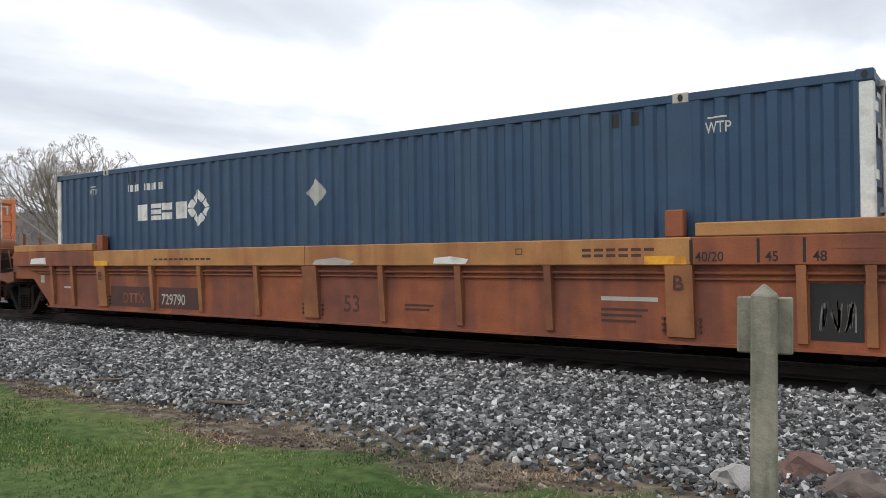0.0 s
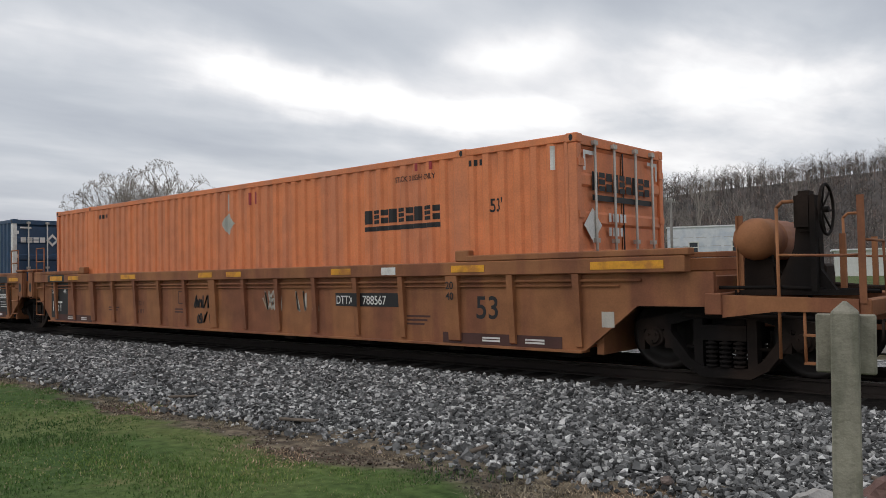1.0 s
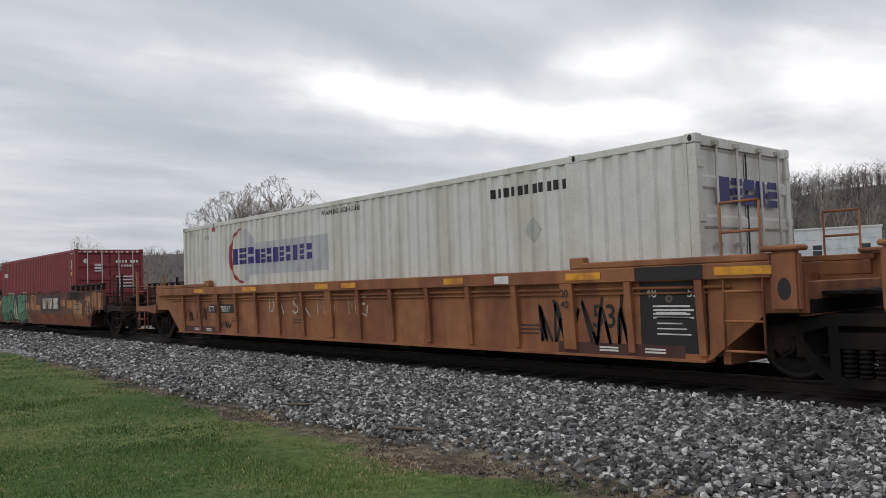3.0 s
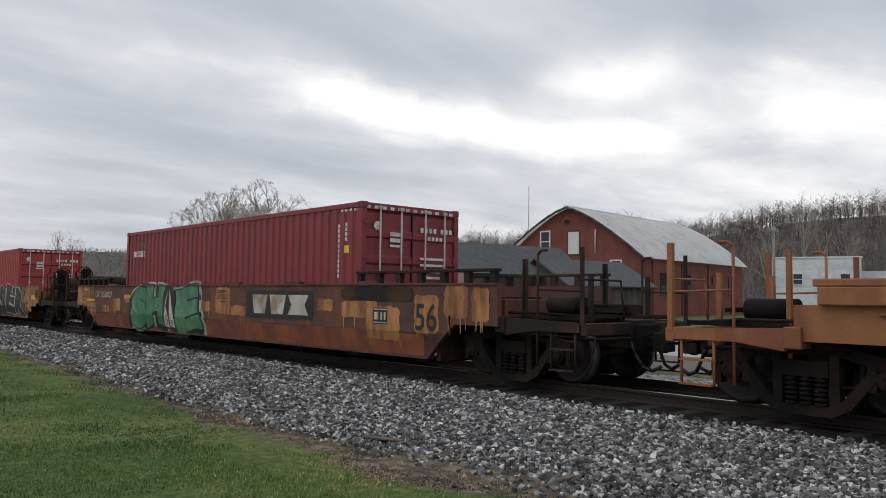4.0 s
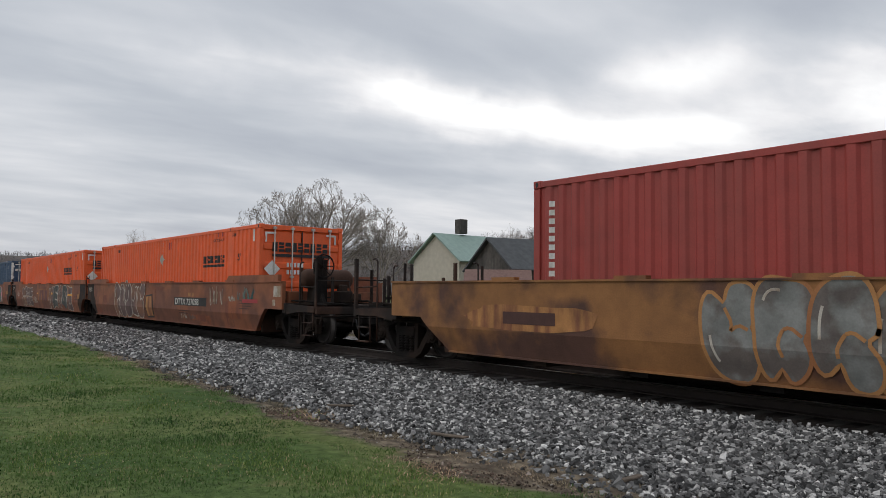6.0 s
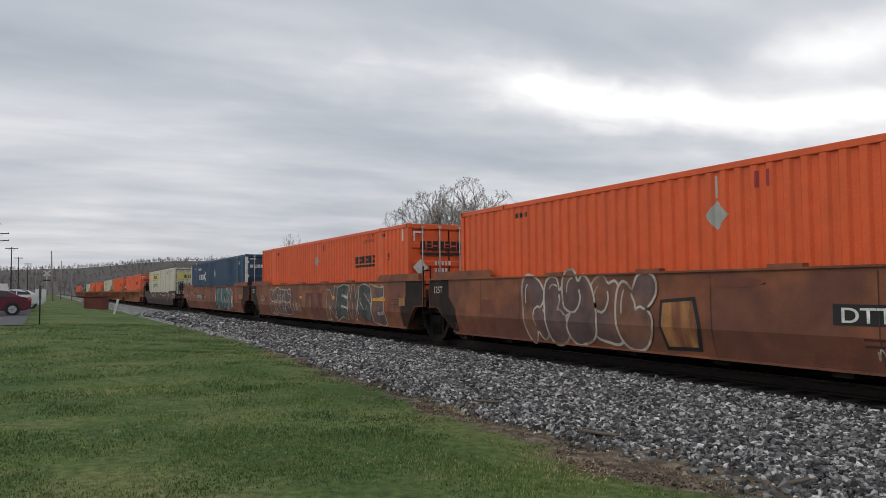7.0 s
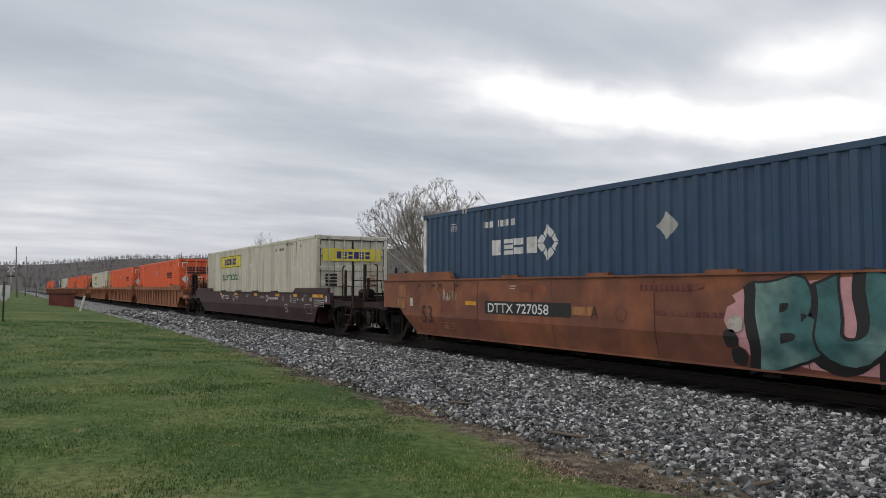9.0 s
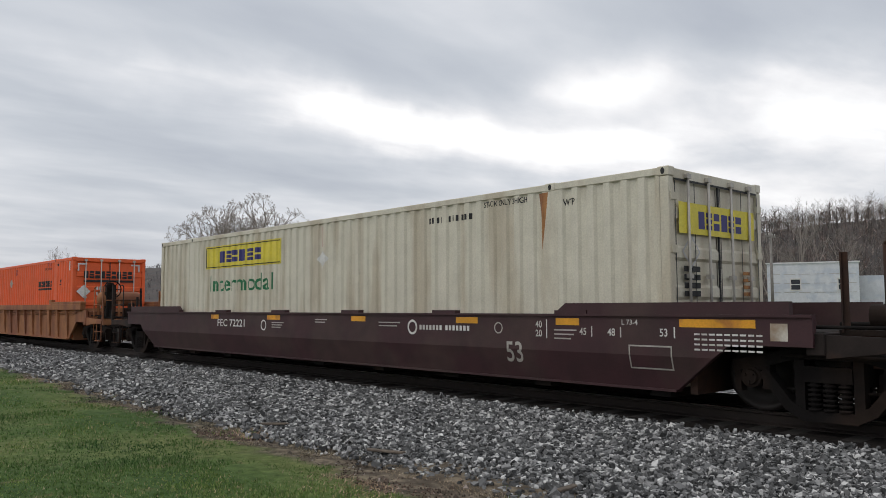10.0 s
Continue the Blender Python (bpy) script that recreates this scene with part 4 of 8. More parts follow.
def ladder(car, x, s, mat_, z0=0.62, z1=2.15, w=0.42, name="ladder"):
    bm = bmesh.new()
    y = s * (SIDE - 0.03)
    for a in (0, w):
        tube(bm, (x + a, y, z0), (x + a, y, z1), 0.017, n=6)
    for k in range(int((z1 - z0) / 0.36) + 1):
        z = z0 + 0.02 + 0.36 * k
        tube(bm, (x, y, z), (x + w, y, z), 0.018, n=6)
    return part(name, bm, mat_, car)


def coupler_end(car, d, xs, paint, brake, zdeck=1.22):
    """The open platform beyond the well, with draft gear, steps, rails, and at the brake end the hand wheel. d: 1 right, -1 left."""
    x1 = xs + d * 1.65

    def xx(a, b):
        return (min(xs + d * a, xs + d * b), max(xs + d * a, xs + d * b))
    part("draft_sill", rounded(boxes((*xx(-0.4, 1.65), -0.32, 0.32, 0.85, 1.28)), 0.012), paint, car)
    part("striker", rounded(boxes((*xx(1.60, 1.78), -0.27, 0.27, 0.80, 1.22)), 0.02), M["truck"], car)
    part("end_beam", rounded(boxes((*xx(1.52, 1.64), -1.40, 1.40, 1.06, 1.24)), 0.012), paint, car)
    part("cross_beam", rounded(boxes((*xx(-0.1, 0.1), -1.45, 1.45, 1.05, 1.30)), 0.012), paint, car)
    for s in (-1, 1):
        # side sill of the platform, narrowing outwards, and a gusset under the cross beam
        bm = prism(bmesh.new(), [(xs + d * 0.1, 1.02), (xs + d * 0.1, 1.28), (xs + d * 1.52, 1.24), (xs + d * 1.52, 1.10), (xs + d * 0.7, 1.10)],
                   min(s * 1.34, s * 1.42), max(s * 1.34, s * 1.42))
        bmesh.ops.recalc_face_normals(bm, faces=bm.faces)
        part("platform_sill", bm, paint, car)
        bm = bmesh.new()
        tube(bm, (xs + d * 0.15, s * 1.30, 1.16), (xs + d * 1.45, s * 0.34, 1.16), 0.05, n=5)
        part("platform_brace", bm, paint, car)
    bm = bmesh.new()
    for k in range(9):
        x = 0.16 + 0.155 * k
        for y in (-1.05, 0.35):
            box(bm, *xx(x, x + 0.045), y, y + 0.7, 1.285, 1.315)
    for y in (-1.06, -0.36, 0.34, 1.04):
        box(bm, *xx(0.12, 1.52), y - 0.012, y + 0.012, 1.27, 1.33)
    part("grating", bm, M["truck"], car)
    # coupler, cut lever, hoses
    bm = bmesh.new()
    box(bm, *xx(1.4, 1.95), -0.09, 0.09, 0.86 + 0.02, 1.04)
    box(bm, *xx(1.9, 2.12), -0.17, 0.12, 0.82, 1.10)
    tube(bm, (xs + d * 2.02, -0.02, 0.80), (xs + d * 2.02, -0.02, 1.13), 0.06, n=8)
    part("coupler", rounded(bm, 0.015), M["truck"], car)
    part("cut_lever", pipe([(xs + d * 1.72, -1.36, 0.82), (xs + d * 1.72, -1.32, 1.02), (xs + d * 1.74, -0.25, 1.02), (xs + d * 1.92, -0.10, 1.12)], 0.015), M["truck"], car)
    for y in (-0.34, 0.34):
        hose = [(xs + d * 1.65, y, 0.95), (xs + d * 1.72, y, 0.78), (xs + d * 1.82, y * 0.9, 0.60), (xs + d * 1.96, y * 0.8, 0.54), (xs + d * 2.1, y * 0.7, 0.62)]
        part("brake_hose", pipe(hose, 0.026), M["black"], car)
    for y, z, r in ((-1.22, 1.36, 0.022), (-1.16, 1.02, 0.026), (0.62, 1.36, 0.03)):
        part("brake_pipe", pipe([(xs - d * 0.5, y, z), (xs + d * 0.7, y, z), (xs + d * 1.1, y * 0.8, z - 0.03), (xs + d * 1.55, y * 0.5, z - 0.06)], r), M["truck"], car)
    # posts, rails and steps at the corners
    for s in (-1, 1):
        y = s * 1.38
        bm = boxes((*xx(1.53, 1.60), y - 0.035, y - 0.022, 1.20, 2.32), (*xx(1.53, 1.545), y - 0.022, y + 0.035, 1.20, 2.32))
        part("corner_post", bm, paint, car)
        rail = [(xs + d * 0.72, y, 0.58), (xs + d * 0.72, y, 2.24), (xs + d * 0.78, y, 2.30), (xs + d * 0.90, y, 2.30)]
        part("grab_rail", pipe(rail, 0.020), paint, car)
        st = bmesh.new()
        for z in (0.54, 0.84):
            box(st, *xx(0.98, 1.42), y - 0.07, y + 0.05, z, z + 0.022)
        for a in (0.98, 1.42):
            tube(st, (xs + d * a, y, 0.54), (xs + d * a, y, 1.12), 0.018, n=6)
        part("step", st, paint, car)
        part("handrail", pipe([(xs + d * 0.72, y, 1.72), (xs + d * 1.3, y, 1.70), (xs + d * 1.56, y, 1.70)], 0.015), paint, car)
        part("stanchion", boxes((*xx(0.16, 0.23), y * 0.76 - 0.012, y * 0.76 + 0.012, 1.3, 2.2), (*xx(0.16, 0.175), y * 0.76 - 0.05, y * 0.76 - 0.012, 1.3, 2.2)), paint, car)
        part("stanchion", boxes((*xx(1.20, 1.26), y * 0.55 - 0.03, y * 0.55 + 0.03, 1.3, 1.95)), paint, car)
    part("crossover_rail", pipe([(xs + d * 1.58, -1.38, 1.86), (xs + d * 1.58, -0.5, 1.86), (xs + d * 1.58, -0.42, 1.28)], 0.016), paint, car)
    if brake:
        bm = bmesh.new()
        n = 24
        cx, cz, r = xs + d * 1.12, 2.22, 0.28
        for k in range(n):
            a, b = k * math.tau / n, (k + 1) * math.tau / n
            tube(bm, (cx, -0.95 + r * math.cos(a), cz + r * math.sin(a)), (cx, -0.95 + r * math.cos(b), cz + r * math.sin(b)), 0.018, n=6, caps=False)
        for k in range(7):
            a = k * math.tau / 7
            tube(bm, (cx - d * 0.05, -0.95, cz), (cx, -0.95 + r * math.cos(a), cz + r * math.sin(a)), 0.012, n=5)
        tube(bm, (cx - d * 0.16, -0.95, cz), (cx + d * 0.03, -0.95, cz), 0.035, n=8)
        part("hand_brake_wheel", bm, M["truck"], car)
        # stand with a flared foot, gear case and chain
        bm = prism(bmesh.new(), [(xs + d * 0.55, 1.31), (xs + d * 1.22, 1.31), (xs + d * 1.06, 1.55), (xs + d * 1.02, 2.36), (xs + d * 0.84, 2.36), (xs + d * 0.78, 1.80)], -1.00, -0.90)
        box(bm, *xx(0.98, 1.04), -1.10, -0.80, 1.31, 2.38)
        bmesh.ops.recalc_face_normals(bm, faces=bm.faces)
        part("brake_stand", bm, M["truck"], car)
        part("brake_gear_case", rounded(boxes((*xx(0.80, 1.02), -1.09, -0.81, 1.98, 2.44)), 0.05, 2), M["truck"], car)
        part("brake_chain", pipe([(xs + d * 0.92, -0.84, 2.0), (xs + d * 0.86, -0.80, 1.5), (xs + d * 0.86, -0.7, 1.05)], 0.022), M["truck"], car)
        # reservoir: a drum with domed ends on two saddles
        t, rows = bmesh.new(), []
        prof = [(-1.16, 0.02), (-1.15, 0.10), (-1.11, 0.18), (-1.04, 0.235), (-0.96, 0.25), (-0.62, 0.25), (-0.61, 0.258), (-0.58, 0.258), (-0.57, 0.25), (0.10, 0.25), (0.18, 0.235), (0.25, 0.18), (0.29, 0.02)]
        for y, r in prof:
            rows.append([t.verts.new((xs + d * 0.34 + r * math.cos(k * math.tau / 18), y, 1.92 + r * math.sin(k * math.tau / 18))) for k in range(18)])
        for p, q in zip(rows, rows[1:]):
            for k in range(18):
                t.faces.new((p[k], p[(k + 1) % 18], q[(k + 1) % 18], q[k])).smooth = True
        t.faces.new(rows[0]), t.faces.new(rows[-1])
        bmesh.ops.recalc_face_normals(t, faces=t.faces)
        part("air_reservoir", t, M["end_dark"] if paint is not M["well_buff"] else paint, car)
        for y in (-0.85, 0.0):
            part("saddle", prism(bmesh.new(), [(xs + d * 0.16, 1.31), (xs + d * 0.52, 1.31), (xs + d * 0.50, 1.74), (xs + d * 0.18, 1.74)], y - 0.03, y + 0.03), M["truck"], car)
        part("control_valve", rounded(boxes((*xx(0.62, 0.95), -0.4, 0.0, 1.31, 1.62), (*xx(0.68, 0.88), 0.0, 0.3, 1.36, 1.55), (*xx(0.7, 0.86), -0.3, -0.1, 1.58, 1.78)), 0.03), M["truck"], car)
        part("valve_pipe", pipe([(xs + d * 0.8, -0.5, 1.45), (xs + d * 0.6, -0.8, 1.45), (xs + d * 0.45, -0.9, 1.72)], 0.02), M["truck"], car)
    else:
        part("brake_cylinder", pipe([(xs + d * 0.3, -0.55, 1.48), (xs + d * 0.95, -0.55, 1.48)], 0.14, 14), M["truck"], car)
        part("brake_lever", boxes((*xx(1.0, 1.06), -0.95, 0.5, 1.44, 1.50), (*xx(0.25, 1.3), 0.42, 0.48, 1.36, 1.50)), M["truck"], car)
        part("push_rod", pipe([(xs + d * 0.9, -0.55, 1.48), (xs + d * 1.02, -0.55, 1.48)], 0.03), M["truck"], car)


def well_car(name, label, cx, left, right, paint, style, zt=1.75, trim=None, brake_left=False, brake_right=True, half=8.2, own_trucks=(True, True), ends_up=0.0):
    """left, right: 'coupler' or 'joint'. cx: the middle of the well at the start."""
    car = thing(name, label, "well car", "well cars of the train", pose(cx, YC, 0))
    trim = trim or paint
    z0, zlo = 0.55, 1.14
    le = -half - (1.72 if left == "coupler" else 1.22)
    re = half + (1.72 if right == "coupler" else 1.22)
    body = None
    for s in (-1, 1):
        ya, yb = s * (SIDE - 0.10), s * (SIDE - 0.17)
        y0, y1 = min(ya, yb), max(ya, yb)
        if style == "smooth":
            y0, y1 = (-SIDE, -SIDE + 0.1) if s < 0 else (SIDE - 0.1, SIDE)
        bm = prism(bmesh.new(), side_outline(half, le, re, z0, zt - (0.30 if style == "ledge" else 0.0 if style == "smooth" else 0.2), zlo), y0, y1)
        if style == "smooth":
            folded(bm, s)
        bmesh.ops.recalc_face_normals(bm, faces=bm.faces)
        sh = part("side_sheet", bm, paint, car)
        if s < 0:
            body = sh
        o0, o1 = (-SIDE, -SIDE + 0.18) if s < 0 else (SIDE - 0.18, SIDE)
        if style == "ledge":
            part("top_chord", rounded(boxes((-6.25, 6.25, o0, o1, zt - 0.32, zt)), 0.012), trim, sh)
            part("top_chord", rounded(boxes((le + 0.2, -6.26, o0, o1, zt - 0.32, zt)), 0.012), paint, sh)
            part("top_chord", rounded(boxes((6.26, re - 0.2, o0, o1, zt - 0.32, zt)), 0.012), paint, sh)
        elif style == "ribbed":
            part("top_chord", rounded(boxes((le + 0.3, re - 0.3, o0, o1, zt - 0.2, zt)), 0.012), trim, sh)
        else:
            part("top_flange", boxes((le, re, min(s * SIDE, s * (SIDE + 0.03)), max(s * SIDE, s * (SIDE + 0.03)), zt - 0.03, zt)), paint, sh)
        part("bottom_flange", boxes((-half + 0.02, half - 0.02, min(s * (SIDE - 0.24), s * (SIDE - (0.09 if style == "smooth" else 0.02))),
                                     max(s * (SIDE - 0.24), s * (SIDE - (0.09 if style == "smooth" else 0.02))), z0 - 0.03, z0)), paint, sh)
        if style != "smooth":
            ztop = zt - (0.32 if style == "ledge" else 0.2)
            if style == "ledge":
                at = [(-8.0, 0.05), (-7.15, 0.05), (-6.0, 0.16), (-4.25, 0.05), (-2.75, 0.05), (-1.2, 0.05), (0.1, 0.16), (1.6, 0.05), (3.0, 0.05),
                      (4.4, 0.05), (6.1, 0.16), (7.4, 0.05), (8.05, 0.05)]
            else:
                at = [(8.12 - 1.06 * k, 0.11 if k in (2, 8, 13) else 0.05) for k in range(16)]
            for x, wide in at:
                p = [(s * (SIDE - 0.11), z0 + 0.03), (s * (SIDE - 0.06), z0 + 0.05), (s * SIDE, ztop), (s * (SIDE - 0.11), ztop)]
                bm = bmesh.new()
                a = [bm.verts.new((x - wide, y, z)) for y, z in p]
                b = [bm.verts.new((x + wide, y, z)) for y, z in p]
                bm.faces.new(a), bm.faces.new(b[::-1])
                for j in range(4):
                    bm.faces.new((a[j], b[j], b[(j + 1) % 4], a[(j + 1) % 4]))
                bmesh.ops.recalc_face_normals(bm, faces=bm.faces)
                rib = part("rib", bm, M["well_buff"] if style == "ledge" else trim, sh)
                if style == "ledge" and wide > 0.1:
                    bolts = bmesh.new()
                    for side in (-1, 1):
                        for z in (z0 + 0.12, z0 + 0.19, z0 + 0.26):
                            bx = x + side * (wide + 0.05)
                            tube(bolts, (bx, s * (SIDE - 0.12), z), (bx, s * (SIDE - 0.065), z), 0.022, n=6)
                    part("foot_bolts", bolts, M["primer"], rib)
            part("air_pipe", pipe([(le + 0.9, s * (SIDE - 0.075), ztop - 0.09), (re - 0.9, s * (SIDE - 0.075), ztop - 0.09)], 0.022), paint, sh)
            part("air_pipe", pipe([(le + 1.2, s * (SIDE - 0.08), ztop - 0.16), (re - 1.2, s * (SIDE - 0.08), ztop - 0.16)], 0.014), paint, sh)
        else:
            for k in range(6):
                x = -half + 1.6 + k * (2 * half - 3.2) / 5
                part("guide_tab", boxes((x - 0.28, x + 0.28, min(s * (SIDE - 0.1), s * (SIDE + 0.02)), max(s * (SIDE - 0.1), s * (SIDE + 0.02)), zt, zt + 0.05)), paint, sh)
        for d in (-1, 1):                      # raised guides at the well's ends
            e = le if d < 0 else re
            a, b = sorted((d * (half - 1.9), e - d * 0.25))
            if style == "ledge":
                part("end_guide", rounded(boxes((a, b, o0, o1, zt + 0.004, zt + 0.16)), 0.012), trim, sh)
                part("guide_post", rounded(boxes((d * (half - 2.15) - 0.11, d * (half - 2.15) + 0.11, o0 + 0.02, o1 - 0.02, zt + 0.004, zt + 0.32)), 0.015), paint, sh)
            elif style == "ribbed":
                part("end_guide", rounded(boxes((a, b, o0, o1, zt + 0.004, zt + 0.09)), 0.012), trim, sh)
                part("guide_post", rounded(boxes((d * (half - 2.0) - 0.13, d * (half - 2.0) + 0.13, o0 + 0.02, o1 - 0.02, zt + 0.004, zt + 0.17)), 0.015), paint, sh)
            elif ends_up:
                pts = [(a, zt), (b, zt), (b, zt + ends_up), (a + (0.2 if d > 0 else 0), zt + ends_up)] if d > 0 else [(a, zt), (b, zt), (b - 0.2, zt + ends_up), (a, zt + ends_up)]
                bm = prism(bmesh.new(), pts, min(s * SIDE, s * (SIDE - 0.1)), max(s * SIDE, s * (SIDE - 0.1)))
                bmesh.ops.recalc_face_normals(bm, faces=bm.faces)
                part("end_guide", bm, paint, sh)
    # floor of the well, end bulkheads, decks over the trucks
    for k in range(9):
        x = -half + 0.3 + (2 * half - 0.6) * k / 8
        part("floor_beam", boxes((x - 0.15, x + 0.15, -SIDE + 0.18, SIDE - 0.18, 0.44, 0.535)), M["truck"], car)
    for d in (-1, 1):
        e = le if d < 0 else re
        a, b = sorted((d * (half + 0.12), d * (half + 0.22)))
        part("bulkhead", boxes((a, b, -SIDE + 0.19, SIDE - 0.19, 0.5, min(zt - 0.1, 1.6))), M["end_dark"] if style == "smooth" else paint, car)
        a, b = sorted((d * (half + 0.2), e))
        part("end_deck", rounded(boxes((a, b, -SIDE + 0.18, SIDE - 0.18, zlo - 0.02, zlo + 0.16)), 0.01), M["truck"], car)
        part("end_sill", rounded(boxes((e - 0.14 if d > 0 else e + 0.003, e - 0.003 if d > 0 else e + 0.14, -SIDE + 0.19, SIDE - 0.19, zlo - 0.04, zt - 0.25)), 0.01), paint, car)
    for d, kind, br, own in ((-1, left, brake_left, own_trucks[0]), (1, right, brake_right, own_trucks[1])):
        e = le if d < 0 else re
        if kind == "coupler":
            coupler_end(car, d, e, M["end_dark"] if style == "smooth" else paint, br)
            bogie(car, d * (half + 1.72))
        else:
            if own:
                bogie(car, d * (half + 1.55))
            for s in (-1, 1):
                if style == "ribbed":
                    ladder(car, e - d * 0.72 - 0.25, s, paint, 0.66, zt + 0.72, 0.5)
                    arm = part("side_arm", rounded(boxes((min(e - d * 0.02, e - d * 0.36), max(e - d * 0.02, e - d * 0.36), min(s * (SIDE - 0.10), s * (SIDE + 0.03)),
                                                          max(s * (SIDE - 0.10), s * (SIDE + 0.03)), 1.16, zt + 0.10)), 0.03, 2), paint, car)
                    hole = bmesh.new()
                    disc(hole, (e - d * 0.19, s * (SIDE + 0.033), 1.42), 0.13, 16, sx=0.6)
                    part("lightening_hole", hole, M["black"], arm)
                    part("arm_cap", rounded(boxes((min(e, e - d * 0.45), max(e, e - d * 0.45), min(s * (SIDE - 0.22), s * (SIDE + 0.05)), max(s * (SIDE - 0.22), s * (SIDE + 0.05)), zt + 0.104, zt + 0.17)), 0.02), paint, arm)
                else:
                    ladder(car, e - 0.03 if d > 0 else e - 0.4, s, M["truck"], 0.62, zt + 0.35)
            part("joint_casting", rounded(boxes((min(e, d * (half + 1.6)), max(e, d * (half + 1.6)), -0.45, 0.45, 0.78, 1.12)), 0.03), M["truck"], car)
            part("walkway", boxes((min(e, d * (half + 1.55)), max(e, d * (half + 1.55)), -1.0, 1.0, zlo + 0.2, zlo + 0.24)), M["truck"], car)
    car["folds"] = style == "smooth"
    car["side"] = SIDE if style == "smooth" else SIDE - 0.10
    TRAIN.append(car)
    return car


def car_mark(car, name, bm, material, lift=0.004, label=""):
    """A painted mark on the near side; x runs from the well's middle, z from the ground."""
    on_plane(bm, -car["side"] - lift)
    return part(name, face_front(folded(bm, -1)) if car["folds"] else bm, material, car, label)


def chord_mark(car, name, bm, material):
    return part(name, on_plane(bm, -SIDE - (0.009 if name in ("reflector_strip", "data_plate") else 0.004)), material, car)


def blob(rnd, w, h, n=26, rough=0.16):
    pts = []
    for k in range(n):
        a = k * math.tau / n
        c, s_ = math.cos(a), math.sin(a)
        q = 1 - rough / 2 + rough * rnd.random()
        sx, sz = abs(c) ** 0.6 * (1 if c > 0 else -1), abs(s_) ** 0.6 * (1 if s_ > 0 else -1)
        pts.append((w / 2 * sx * q, h / 2 * sz * q))
    return pts


def stroke(pts, w):
    """A flat painted stroke along points."""
    bm = bmesh.new()
    rows = []
    for k, (x, z) in enumerate(pts):
        a, b = pts[max(k - 1, 0)], pts[min(k + 1, len(pts) - 1)]
        dx, dz = b[0] - a[0], b[1] - a[1]
        m_ = math.hypot(dx, dz) or 1
        rows.append((bm.verts.new((x - dz / m_ * w / 2, 0, z + dx / m_ * w / 2)), bm.verts.new((x + dz / m_ * w / 2, 0, z - dx / m_ * w / 2))))
    for p, q in zip(rows, rows[1:]):
        bm.faces.new((p[0], q[0], q[1], p[1]))
    return bm


def joined(*bms):
    out = bmesh.new()
    for b in bms:
        me = bpy.data.meshes.new("j")
        b.to_mesh(me)
        out.from_mesh(me)
        b.free()
        bpy.data.meshes.remove(me)
    return out


def curve(pts, n=7):
    """A smooth line through points."""
    out = []
    for k in range(len(pts) - 1):
        p0, p1, p2, p3 = pts[max(k - 1, 0)], pts[k], pts[k + 1], pts[min(k + 2, len(pts) - 1)]
        for j in range(n):
            t = j / n
            out.append(tuple(0.5 * (2 * p1[i] + (p2[i] - p0[i]) * t + (2 * p0[i] - 5 * p1[i] + 4 * p2[i] - p3[i]) * t * t +
                                    (3 * p1[i] - p0[i] - 3 * p2[i] + p3[i]) * t ** 3) for i in (0, 1)))
    return out + [pts[-1]]


def bubble(rnd, w, h):
    """One fat sprayed form: a rounded block with soft bites out of it."""
    bites = [(rnd.choice((90, 270)) + rnd.uniform(-24, 24), rnd.uniform(0.25, 0.5), rnd.uniform(9, 16))]
    if rnd.random() < 0.7:
        bites.append((rnd.choice((0, 180)) + rnd.uniform(-20, 20), rnd.uniform(0.25, 0.55), rnd.uniform(8, 14)))
    lean, pts = rnd.uniform(-0.16, 0.16), []
    for k in range(48):
        a = k * 7.5
        c, s_ = math.cos(radians(a)), math.sin(radians(a))
        q = (abs(c) ** 2.9 + abs(s_) ** 2.9) ** (-1 / 2.9) * (1 + 0.06 * math.sin(radians(3 * a) + lean * 40))
        for b, deep, wide in bites:
            q *= 1 - deep * math.exp(-(((a - b + 180) % 360 - 180) / wide) ** 2)
        pts.append((w / 2 * c * q + lean * h / 2 * s_ * q, h / 2 * s_ * q))
    return pts, bites


